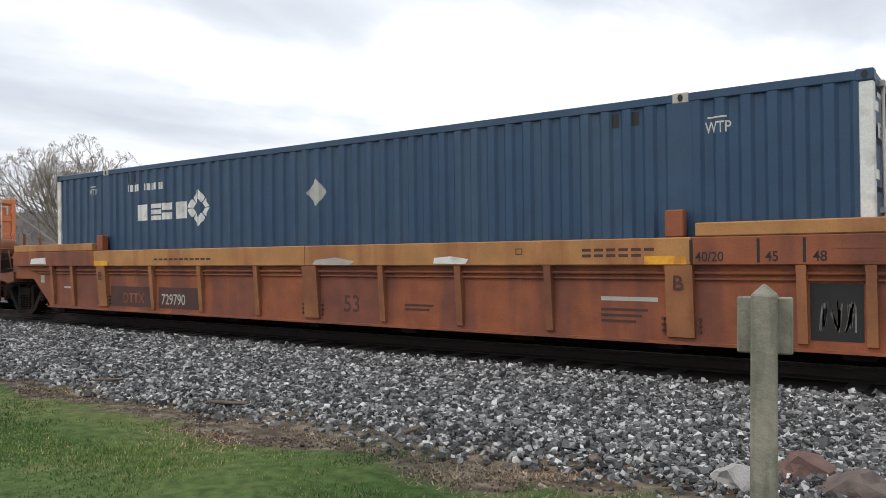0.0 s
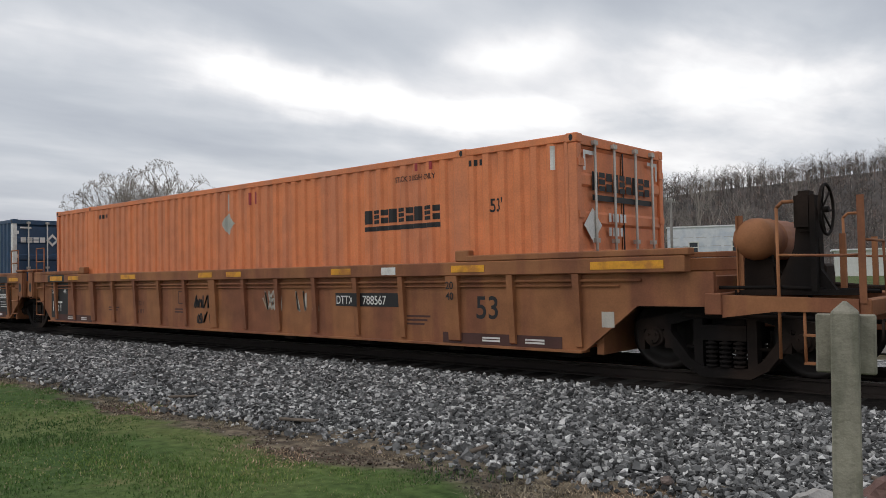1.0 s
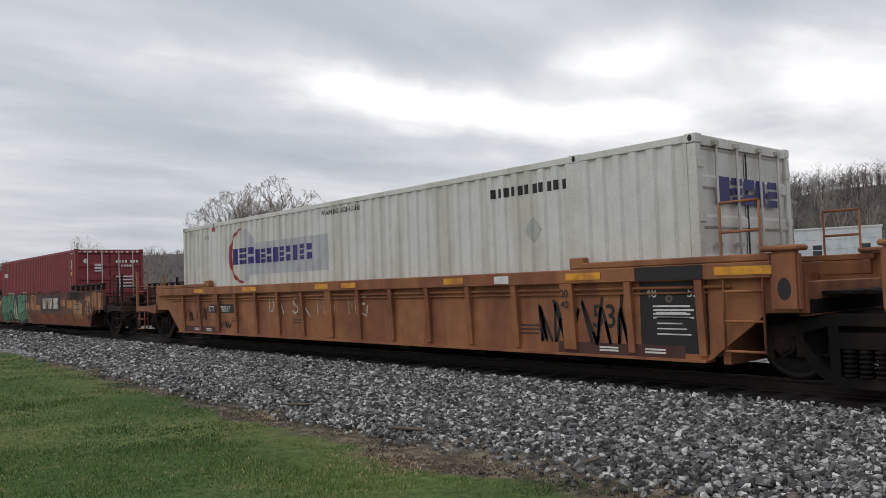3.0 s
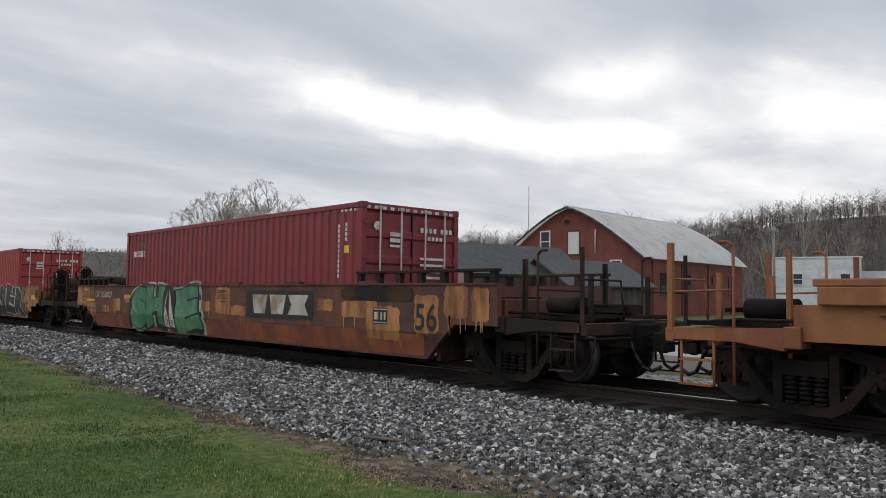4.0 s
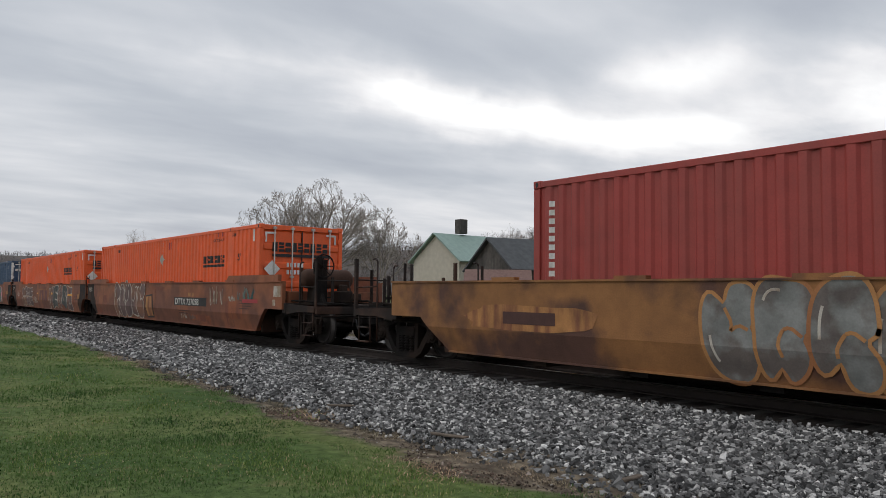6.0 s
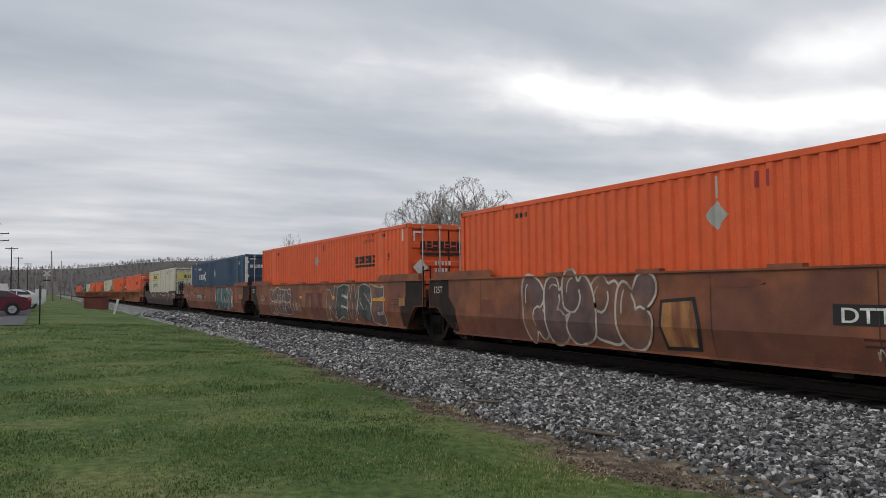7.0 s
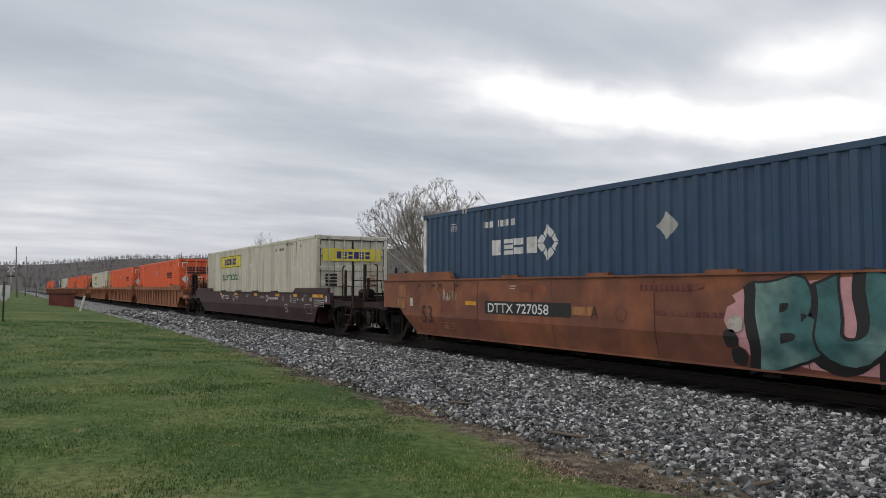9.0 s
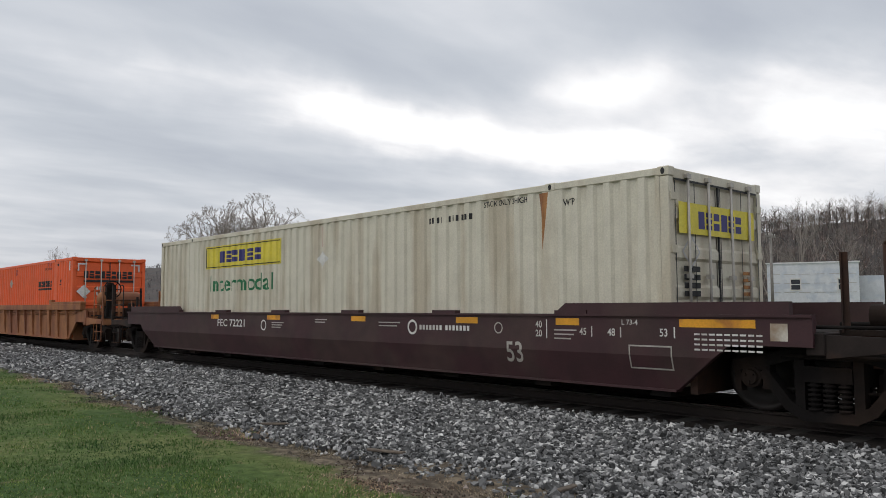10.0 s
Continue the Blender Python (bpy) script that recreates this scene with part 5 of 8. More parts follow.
def bubble_graffiti(car, x, z, w, h, n, fill, edge, seed, back=None, rows=1, halo=None):
    """Fat overlapping sprayed forms with outlines: no words."""
    rnd = random.Random(seed)
    if back:
        car_mark(car, "graffiti_cloud", moved(poly(blob(rnd, w * 1.14, h * 1.1, 40, 0.14)), x + w / 2, z + h / 2), back, 0.004)
    paint = fill or M["graf_dusk"]
    pw, ph, i = w / n, h / rows, 0
    line = 0.05 if rows == 1 else 0.036
    for row in range(rows):
        for k in range(n):
            cx = x + pw * (k + 0.5) + rnd.uniform(-0.06, 0.06) * pw
            cz = z + ph * (row + 0.5) + rnd.uniform(-0.04, 0.04) * ph
            out, bites = bubble(rnd, pw * rnd.uniform(1.12, 1.38), ph * rnd.uniform(0.92, 1.14))
            lift = 0.008 + 0.005 * (i % 3) + 0.0004 * i
            i += 1
            if halo:
                car_mark(car, "graffiti_halo", moved(poly([(px * 1.12, pz * 1.08) for px, pz in out]), cx, cz), halo, 0.005 + 0.0003 * i)
            car_mark(car, "graffiti_fill", moved(poly(out), cx, cz), paint, lift)
            car_mark(car, "graffiti_outline", moved(stroke(out + out[:2], line), cx, cz), edge, lift + 0.002)
            # a slit that runs on from each bite, and a gloss streak
            for b, deep, _ in bites:
                c, s_ = math.cos(radians(b)), math.sin(radians(b))
                run = [(pw * 0.62 * c * q + 0.05 * s_ * math.sin(6 * q), ph * 0.5 * s_ * q + 0.05 * c * math.sin(6 * q)) for q in (0.72 - deep * 0.5, 0.4 - deep * 0.3, 0.16, 0.0)]
                car_mark(car, "graffiti_streak", moved(stroke(run, line * 0.9), cx, cz), edge, lift + 0.003)
            if fill:
                m0 = rnd.randrange(12, 30)
                arc = [(out[u % 48][0] * 0.7, out[u % 48][1] * 0.76) for u in range(m0, m0 + 7)]
                car_mark(car, "graffiti_streak", moved(stroke(arc, line * 0.7), cx, cz), M["graf_white"], lift + 0.0035)


def fat_glyph(ch, swell):
    """One swollen character as a flat mesh in x and z, about one unit high."""
    cu = bpy.data.curves.new("g", "FONT")
    cu.body, cu.size, cu.offset, cu.resolution_u = ch, 1.0, swell, 4
    ob = bpy.data.objects.new("g", cu)
    scene.collection.objects.link(ob)
    me = ob.to_mesh()
    bm = bmesh.new()
    bm.from_mesh(me)
    ob.to_mesh_clear()
    bpy.data.objects.remove(ob), bpy.data.curves.remove(cu)
    for v in bm.verts:
        v.co = (v.co.x, 0, v.co.y)
    return bm


def sprayed_letters(car, chars, x, z, w, h, fills, edge, seed, halo=None, drop=None, fat=0.06, over=1.16, top=None):
    """Fat sprayed letters with outlines, each swaying a little and overlapping the next."""
    rnd = random.Random(seed)
    cell = w / len(chars)
    for i, ch in enumerate(chars):
        fill = fills[i % len(fills)]
        cx, cz = x + cell * (i + 0.5), z + h / 2 + rnd.uniform(-0.03, 0.03) * h
        gw, gh = cell * over * rnd.uniform(0.95, 1.08), h * rnd.uniform(0.95, 1.05)
        lean, belly = rnd.uniform(-0.10, 0.12), rnd.uniform(-0.10, 0.10)
        first = fat_glyph(ch, fat + 0.03)
        xs, zs = [v.co.x for v in first.verts], [v.co.z for v in first.verts]
        first.free()
        x0, x1, z0, z1 = min(xs), max(xs), min(zs), max(zs)
        lift = 0.009 + 0.004 * (i % 2) + 0.0004 * i

        def laid(swell, dx=0.0, dz=0.0):
            bm = fat_glyph(ch, swell)
            for k in range(1, 8):
                for co, no in (((x0 + (x1 - x0) * k / 8, 0, 0), (1, 0, 0)), ((0, 0, z0 + (z1 - z0) * k / 8), (0, 0, 1))):
                    bmesh.ops.bisect_plane(bm, geom=bm.verts[:] + bm.edges[:] + bm.faces[:], plane_co=co, plane_no=no)
            for v in bm.verts:
                p = Vector((v.co.x * 2.6 + seed, v.co.z * 2.6, i * 3.7))
                v.co.x += 0.065 * noise.noise(p)
                v.co.z += 0.06 * noise.noise(p + Vector((9.3, 4.1, 0)))
                u, q = (v.co.x - x0) / (x1 - x0) - 0.5, (v.co.z - z0) / (z1 - z0) - 0.5
                u *= 1 + belly * math.sin(q * 5.0)
                v.co = (cx + dx + gw * u + lean * gh * q, 0, cz + dz + gh * (q + 0.05 * math.sin(u * 4 + i)))
            return bm
        if halo:
            car_mark(car, "graffiti_halo", laid(fat + 0.075), halo, 0.005 + 0.0003 * i)
        if drop:
            for k in range(3):
                car_mark(car, "graffiti_shadow", laid(fat + 0.035, -0.05 - 0.04 * k, -0.03 - 0.025 * k), drop, 0.0068 + 0.0001 * k + 0.0003 * i)
        car_mark(car, "graffiti_outline", laid(fat + 0.028), edge, lift)
        car_mark(car, "graffiti_fill", laid(fat), fill, lift + 0.002)
        if top:
            for k in range(3):
                a, b = cx + rnd.uniform(-0.35, 0.35) * gw, cz + rnd.uniform(-0.3, 0.4) * gh
                car_mark(car, "graffiti_streak", stroke(curve([(a, b), (a + 0.07, b + 0.05), (a + 0.11, b + 0.14)]), 0.03), top, lift + 0.0032)


def old_panel(car, x0, x1, z0, z1, material, lift, seed, runs=0):
    """A remnant of old paint: a rounded block with ragged edges, with runs below it."""
    rnd = random.Random(seed)
    w, h, pts = x1 - x0, z1 - z0, []
    for k in range(44):
        a = k * math.tau / 44
        c, q = math.cos(a), math.sin(a)
        r = (abs(c) ** 7 + abs(q) ** 7) ** (-1 / 7)
        pts.append((x0 + w / 2 * (1 + c * r) + rnd.uniform(-1, 1) * 0.022, z0 + h / 2 * (1 + q * r) + rnd.uniform(-1, 1) * 0.018))
    car_mark(car, "old_paint_patch", poly(pts), material, lift)
    for k in range(runs):
        x, l = x0 + w * rnd.random(), rnd.uniform(0.08, 0.3)
        car_mark(car, "paint_run", poly([(x, z0 + 0.04), (x + 0.018, z0 - l), (x + 0.03, z0 - l), (x + 0.05, z0 + 0.04)]), material, lift + 0.0002)


def tag(car, x, z, w, h, n, seed, material, thick=0.035):
    """Thin sprayed strokes: no words."""
    rnd = random.Random(seed)
    out = []
    for k in range(n):
        cx = x + w * (k + 0.5) / n
        pts = [(cx + rnd.uniform(-0.5, 0.5) * w / n, z + rnd.uniform(0, 1) * h)]
        for j in range(rnd.randrange(3, 6)):
            pts.append((cx + rnd.uniform(-0.55, 0.55) * w / n, z + (h if j % 2 else 0) * rnd.uniform(0.6, 1.0)))
        out.append(stroke(curve(pts, 6), thick))
    car_mark(car, "graffiti_tag", joined(*out), material, 0.006)


def build_train():
    H8 = 16.15 / 2
    A = well_car("well_car", "rust-brown ribbed well car with tan top chord", -17.25 + H8, "coupler", "coupler", M["well_rust"], "ledge", 1.75, M["well_tan"], brake_left=False)
    navy_box("shipping_container", -17.25)
    B = well_car("well_car", "buff ribbed end unit of an articulated well car", -40.88 + H8, "joint", "coupler", M["well_buff"], "ribbed", 1.75, M["well_buff"], own_trucks=(True, True))
    orange_box("shipping_container", -40.88, M["orange_old"], "faded orange corrugated container with black marks")
    C = well_car("well_car", "buff ribbed middle unit of an articulated well car", -60.05 + H8, "joint", "joint", M["well_buff"], "ribbed", 1.75, M["well_buff"], own_trucks=(True, False))
    navy_box("shipping_container", -60.05, True)
    D = well_car("well_car", "buff ribbed unit with sprayed scrawl and yellow strips", -79.7 + H8, "coupler", "joint", M["well_buff"], "ribbed", 1.75, M["well_buff"], own_trucks=(True, False))
    logistics_box("shipping_container", -79.7)
    E = well_car("well_car", "patchy rust and ochre smooth-sided well car with green graffiti", -102.08 + 6.1, "coupler", "coupler", M["well_dark"], "smooth", 1.82, brake_left=True, brake_right=False)
    maroon_box("shipping_container", -102.08, M["maroon"], "dark maroon corrugated forty-foot container")
    F = well_car("well_car", "ochre smooth-sided well car with black and white graffiti", -126.6 + 6.1, "coupler", "coupler", M["well_ochre"], "smooth", 1.82, brake_left=False)
    maroon_box("shipping_container", -126.6, M["redbox"], "brick red corrugated forty-foot container", False)
    G = well_car("well_car", "rusty brown smooth-sided end unit with pale graffiti", -153.33 + H8, "joint", "coupler", M["well_smooth"], "smooth", 1.85, ends_up=0.17)
    orange_box("shipping_container", -153.33, M["orange"], "bright orange corrugated container with black marks")
    Hh = well_car("well_car", "rusty brown smooth-sided middle unit with outlined graffiti", -172.56 + H8, "joint", "joint", M["well_smooth"], "smooth", 1.85, own_trucks=(True, False), ends_up=0.17)
    orange_box("shipping_container", -172.56, M["orange"], "bright orange corrugated container with black marks")
    I = well_car("well_car", "rusty brown smooth-sided unit with teal and pink graffiti", -192.05 + H8, "coupler", "joint", M["well_smooth"], "smooth", 1.85, own_trucks=(True, False), ends_up=0.17)
    navy_box("shipping_container", -192.05)
    J = well_car("well_car", "dark maroon smooth-sided well car with white stencils", -215.86 + H8, "coupler", "coupler", M["well_maroon"], "smooth", 1.5, brake_left=False, brake_right=False, ends_up=0.15)
    cream_box("shipping_container", -215.86)
    K = well_car("well_car", "buff ribbed end unit of an articulated well car", -239.7 + H8, "joint", "coupler", M["well_buff"], "ribbed", 1.75)
    orange_box("shipping_container", -239.7, M["orange"], "bright orange corrugated container with black marks")
    x = -259.5
    kinds = ["o", "w", "o", "o", "w", "n", "o", "o"]
    for k, q in enumerate(kinds):
        lf, rt = ("joint", "joint") if k % 3 == 0 else ("coupler", "joint") if k % 3 == 1 else ("joint", "coupler")
        well_car("well_car", "buff ribbed well car far down the train", x + H8, lf, rt, M["well_buff"], "ribbed", 1.75, own_trucks=(True, rt == "coupler"))
        if q == "o":
            orange_box("shipping_container", x, M["orange"], "bright orange corrugated container with black marks")
        elif q == "w":
            cream_box("shipping_container", x)
        else:
            navy_box("shipping_container", x)
        x -= 19.5 if lf == "joint" else 23.6
    letter_cars(A, B, C, D, E, F, G, Hh, I, J)


def slabs(car, x, z, w, h, n, material, lift):
    """A trade mark as plain shapes: tapered blocks and an hourglass."""
    p = w / n
    for k in range(n):
        x0 = x + k * p
        if k < n - 1:
            form = [(0.12, 0), (0.74, 0), (0.90, 1), (0.0, 1)]
        else:
            form = [(0.0, 0), (1.05, 0), (0.86, 0.5), (1.05, 1), (0.0, 1), (0.19, 0.5)]
        car_mark(car, "emblem_slab", poly([(x0 + a_ * p, z + b_ * h) for a_, b_ in form]), material, lift)


def joint_panel(car, d, text=True):
    """Black panel with white figures beside an articulated joint."""
    x0 = -8.15 if d < 0 else 7.2
    car_mark(car, "black_panel", bars([(x0, 0.62, 1.0, 0.92)]), M["black"])
    chord_mark(car, "black_panel", bars([(x0, 1.56, 1.0, 0.18)]), M["black"])
    if text:
        car_mark(car, "lettering", moved(letters("125T", 0.26, 0.8), x0 + 0.12, 0.80), M["whitemark"], 0.008)
        car_mark(car, "lettering", moved(letters("53", 0.12), x0 + 0.08, 1.26), M["whitemark"], 0.008)
        car_mark(car, "lettering", moved(letters("46", 0.12), x0 + 0.75, 1.26), M["whitemark"], 0.008)
    else:
        for k in range(5):
            car_mark(car, "data_line", bars([(x0 + 0.25, 0.85 + 0.07 * k, 0.5 - 0.06 * (k % 3), 0.018)]), M["whitemark"], 0.008)
        for k in range(4):
            car_mark(car, "notice_bar", bars([(x0 + 0.2, 1.06 + 0.05 * k, 0.6 - 0.05 * (k % 2), 0.025)]), M["whitemark"], 0.008)
        car_mark(car, "emblem", ring(x0 + 0.45, 1.32, 0.02, 0.055, 0, 360, 12), M["graf_ash"], 0.008)
        car_mark(car, "lettering", moved(letters("48", 0.12), x0 + 0.1, 1.34), M["whitemark"], 0.008)
        car_mark(car, "lettering", moved(letters("53", 0.12), x0 + 0.72, 1.34), M["whitemark"], 0.008)
    if d < 0:
        chord_mark(car, "reflector_strip", bars([(x0 + 0.15, 1.59, 0.75, 0.12)]), M["yellow"])


def data_lines(car, x, z, w, n, material, step=0.06, h=0.03, lift=0.004):
    for k in range(n):
        car_mark(car, "data_line", bars([(x, z + step * k, w * (0.75 + 0.25 * ((k * 7) % 5) / 4), h)]), material, lift)


def ribbed_marks(car, number_x, right=True):
    car_mark(car, "number_panel", bars([(number_x - 0.56, 1.07, 1.52, 0.22)]), M["black"])
    part("number_panel", on_plane(bars([(number_x - 0.06, 1.07, 0.12, 0.22)]), -SIDE + 0.012), M["black"], car)
    car_mark(car, "lettering", moved(letters("DTTX", 0.145, 0.8), number_x - 0.53, 1.105), M["whitemark"], 0.008)
    car_mark(car, "lettering", moved(letters("788567", 0.145, 0.92), number_x + 0.12, 1.105), M["whitemark"], 0.008)
    for d in (-1, 1):
        x0 = -7.9 if d < 0 else 5.75
        car_mark(car, "primer_band", bars([(x0, 0.552, 2.1, 0.16)]), M["primer"], 0.006)
        for k in range(2):
            car_mark(car, "data_line", bars([(x0 + 0.75 + 0.75 * k, 0.60, 0.32, 0.025)]), M["whitemark"], 0.008)
            car_mark(car, "data_line", bars([(x0 + 0.75 + 0.75 * k, 0.64, 0.32, 0.025)]), M["whitemark"], 0.008)
    car_mark(car, "lettering", moved(letters("53", 0.33, 0.95), 6.4, 0.93), M["black"])
    for x, w in ((-6.9, 0.6), (-4.1, 0.7), (-0.8, 0.5), (0.2, 0.5), (3.33, 0.5), (6.02, 0.62), (8.36, 1.0)):
        chord_mark(car, "reflector_strip", bars([(x, 1.60, w, 0.1)]), M["yellow"])
    chord_mark(car, "data_plate", bars([(4.55, 1.58, 0.32, 0.12)]), M["whitemark"])
    car_mark(car, "lettering", moved(letters("20", 0.11), 5.9, 1.36), M["black"], 0.104)
    car_mark(car, "lettering", moved(letters("40", 0.11), 5.9, 1.20), M["black"], 0.104)
    car_mark(car, "stencil_frame", bars([(-1.75, 1.05, 0.3, 0.02), (-1.75, 1.3, 0.3, 0.02), (-1.75, 1.05, 0.02, 0.26), (-1.47, 1.05, 0.02, 0.26)]), M["primer"])
    data_lines(car, -1.9, 0.86, 0.6, 2, M["primer"])
    data_lines(car, -4.9, 0.86, 0.6, 2, M["primer"])
    data_lines(car, 5.0, 0.8, 0.5, 3, M["primer"])


def letter_cars(A, B, C, D, E, F, G, H, I, J):
    # ribbed brown car
    car_mark(A, "dark_panel", bars([(-5.75, 0.62, 1.4, 0.4)]), M["primer"])
    car_mark(A, "dark_panel", bars([(-4.1, 0.62, 1.28, 0.4)]), M["primer"])
    car_mark(A, "lettering", moved(letters("DTTX", 0.2, 1.0), -5.3, 0.7), M["well_rust"], 0.008)
    car_mark(A, "lettering", moved(letters("729790", 0.2, 0.9), -4.0, 0.7), M["galv"], 0.008)
    car_mark(A, "lettering", moved(letters("53", 0.26, 1.0), 0.78, 0.72), M["primer"])
    car_mark(A, "notice_strip", bars([(5.1, 1.0, 0.72, 0.05)]), M["galv"])
    car_mark(A, "notice_strip", bars([(-7.6, 0.95, 0.35, 0.04)]), M["galv"])
    car_mark(A, "black_panel", bars([(7.47, 0.64, 0.5, 0.6)]), M["black"])
    tag(A, 7.55, 0.74, 0.34, 0.36, 3, 17, M["graf_ash"], 0.016)
    tag(A, 7.58, 0.78, 0.30, 0.30, 4, 18, M["graf_ash"], 0.014)
    for x in (6.27, 7.0, 7.46):
        chord_mark(A, "mark_bar", bars([(x - 0.035, 1.46, 0.03, 0.26)]), M["black"])
    chord_mark(A, "weld_seam", bars([(0.02, 1.435, 0.012, 0.31)]), M["black"])
    chord_mark(A, "stencil_box", bars([(3.95, 1.57, 0.10, 0.012), (3.95, 1.64, 0.10, 0.012), (3.95, 1.57, 0.01, 0.08), (4.04, 1.57, 0.01, 0.08)]), M["primer"])
    chord_mark(A, "faded_patch", bars([(7.72, 1.60, 0.42, 0.10), (7.86, 1.47, 0.3, 0.10)]), M["well_rust"])
    for txt, x in (("40/20", 6.3), ("45", 7.05), ("48", 7.52)):
        chord_mark(A, "lettering", moved(letters(txt, 0.11, 0.9), x, 1.475), M["black"])
    for x in (-6.0, 6.1):
        car_mark(A, "lettering", moved(letters("B", 0.17), x - 0.06, 1.15), M["primer"], 0.1)
    chord_mark(A, "reflector_strip", bars([(5.7, 1.44, 0.5, 0.1)]), M["yellow"])
    chord_mark(A, "reflector_strip", bars([(-6.2, 1.44, 0.5, 0.1)]), M["yellow"])
    for x, z, w in ((-4.1, 1.54, 1.9), (4.9, 1.6, 1.1), (4.9, 1.53, 0.9)):
        for k in range(int(w / 0.16)):
            chord_mark(A, "notice_bar", bars([(x + 0.16 * k, z, 0.12, 0.035)]), M["primer"])
    chord_mark(A, "torn_sticker", poly([(2.6, 1.46), (3.15, 1.45), (3.2, 1.52), (2.9, 1.56), (2.62, 1.54)]), M["whitemark"])
    chord_mark(A, "torn_sticker", poly([(-8.9, 1.48), (-8.2, 1.47), (-8.22, 1.62), (-8.86, 1.6)]), M["whitemark"])
    chord_mark(A, "scrape", poly([(0.2, 1.45), (1.0, 1.44), (1.1, 1.5), (0.7, 1.56), (0.25, 1.52)]), M["galv"])
    car_mark(A, "yellow_label", bars([(-8.62, 1.06, 0.16, 0.16)]), M["graf_white"])
    data_lines(A, 2.0, 0.78, 0.6, 2, M["primer"])
    data_lines(A, 5.1, 0.74, 0.6, 3, M["primer"], 0.07)
    # buff articulated set
    ribbed_marks(B, 3.88)
    joint_panel(B, -1)
    tag(B, 1.2, 0.98, 0.65, 0.4, 3, 3, M["graf_white"], 0.04)
    tag(B, 2.25, 0.98, 0.62, 0.4, 3, 4, M["graf_white"], 0.04)
    tag(B, -1.15, 0.98, 0.85, 0.26, 5, 5, M["black"], 0.04)
    tag(B, -1.0, 0.68, 0.75, 0.24, 4, 15, M["black"], 0.04)
    car_mark(B, "lettering", moved(letters("IL 53 1", 0.1), -3.6, 1.0), M["primer"])
    car_mark(B, "lettering", moved(letters("IW 8 9", 0.1), -3.6, 0.82), M["primer"])
    car_mark(B, "yellow_label", bars([(8.45, 0.86, 0.18, 0.2)]), M["graf_white"])
    ribbed_marks(C, -5.66)
    joint_panel(C, -1)
    joint_panel(C, 1, False)
    slabs(C, 0.9, 0.78, 2.0, 0.58, 3, M["mark_rust"], 0.004)
    for k in range(6):
        car_mark(C, "data_line", bars([(3.3, 0.86 + 0.07 * k, 0.48, 0.05)]), M["graf_white"])
    tag(C, -3.1, 1.1, 0.65, 0.3, 4, 6, M["graf_white"], 0.04)
    tag(C, -1.85, 1.05, 0.85, 0.35, 4, 7, M["graf_white"], 0.045)
    tag(C, -5.1, 0.95, 0.7, 0.35, 4, 8, M["black"], 0.03)
    tag(C, -4.0, 0.95, 0.5, 0.3, 3, 9, M["black"], 0.03)
    tag(C, 4.9, 1.15, 0.5, 0.18, 3, 10, M["black"], 0.02)
    ribbed_marks(D, -5.66)
    joint_panel(D, 1, False)
    hand = {"D": [[(0.1, 0), (0.14, 1), (-0.05, 0.85)], [(0.1, 1), (0.5, 0.85), (0.6, 0.5), (0.45, 0.15), (0.0, 0.05)]],
            "A": [[(0.1, 0.05), (0.35, 1), (0.75, -0.05)], [(0.18, 0.4), (0.55, 0.4)]],
            "S": [[(0.6, 0.9), (0.3, 1), (0.08, 0.8), (0.2, 0.58), (0.5, 0.42), (0.55, 0.15), (0.3, 0.0), (0.0, 0.15)]],
            "K": [[(0.1, 0), (0.12, 1)], [(0.6, 1), (0.15, 0.6), (0.95, -0.25)]],
            "M": [[(0.1, 0), (0.0, 1), (0.35, 0.4), (0.55, 1), (0.7, 0)]],
            "E": [[(0.6, 1), (0.1, 0.95), (0.1, 0.1), (0.6, -0.1), (0.7, 0.5)], [(0.1, 0.55), (0.5, 0.6)]]}
    for word, x in (("DA", -3.0), ("SK", -1.92), ("ME", -0.9), ("ME", 0.27)):
        for k, ch in enumerate(word):
            for line in hand[ch]:
                car_mark(D, "graffiti_tag", stroke([(x + 0.38 * k + 0.42 * a_, 1.08 + 0.34 * b_) for a_, b_ in line], 0.045), M["graf_white"], 0.006)
    tag(D, -8.0, 0.85, 0.8, 0.35, 4, 70, M["black"], 0.03)
    tag(D, -7.0, 0.9, 0.75, 0.4, 4, 71, M["black"], 0.03)
    tag(D, -5.8, 0.7, 0.9, 0.2, 4, 72, M["black"], 0.03)
    tag(D, 5.4, 0.7, 1.6, 0.7, 6, 73, M["black"], 0.05)
    # patched smooth car
    rnd = random.Random(12)
    car_mark(E, "bare_rust_band", poly([(-8.1, 0.56), (8.1, 0.56), (8.2, 0.93), (6.0, 0.97), (3.0, 0.95), (1.4, 0.98), (0.0, 0.94), (-3.0, 0.97), (-8.2, 0.92)]), M["well_rust"], 0.003)
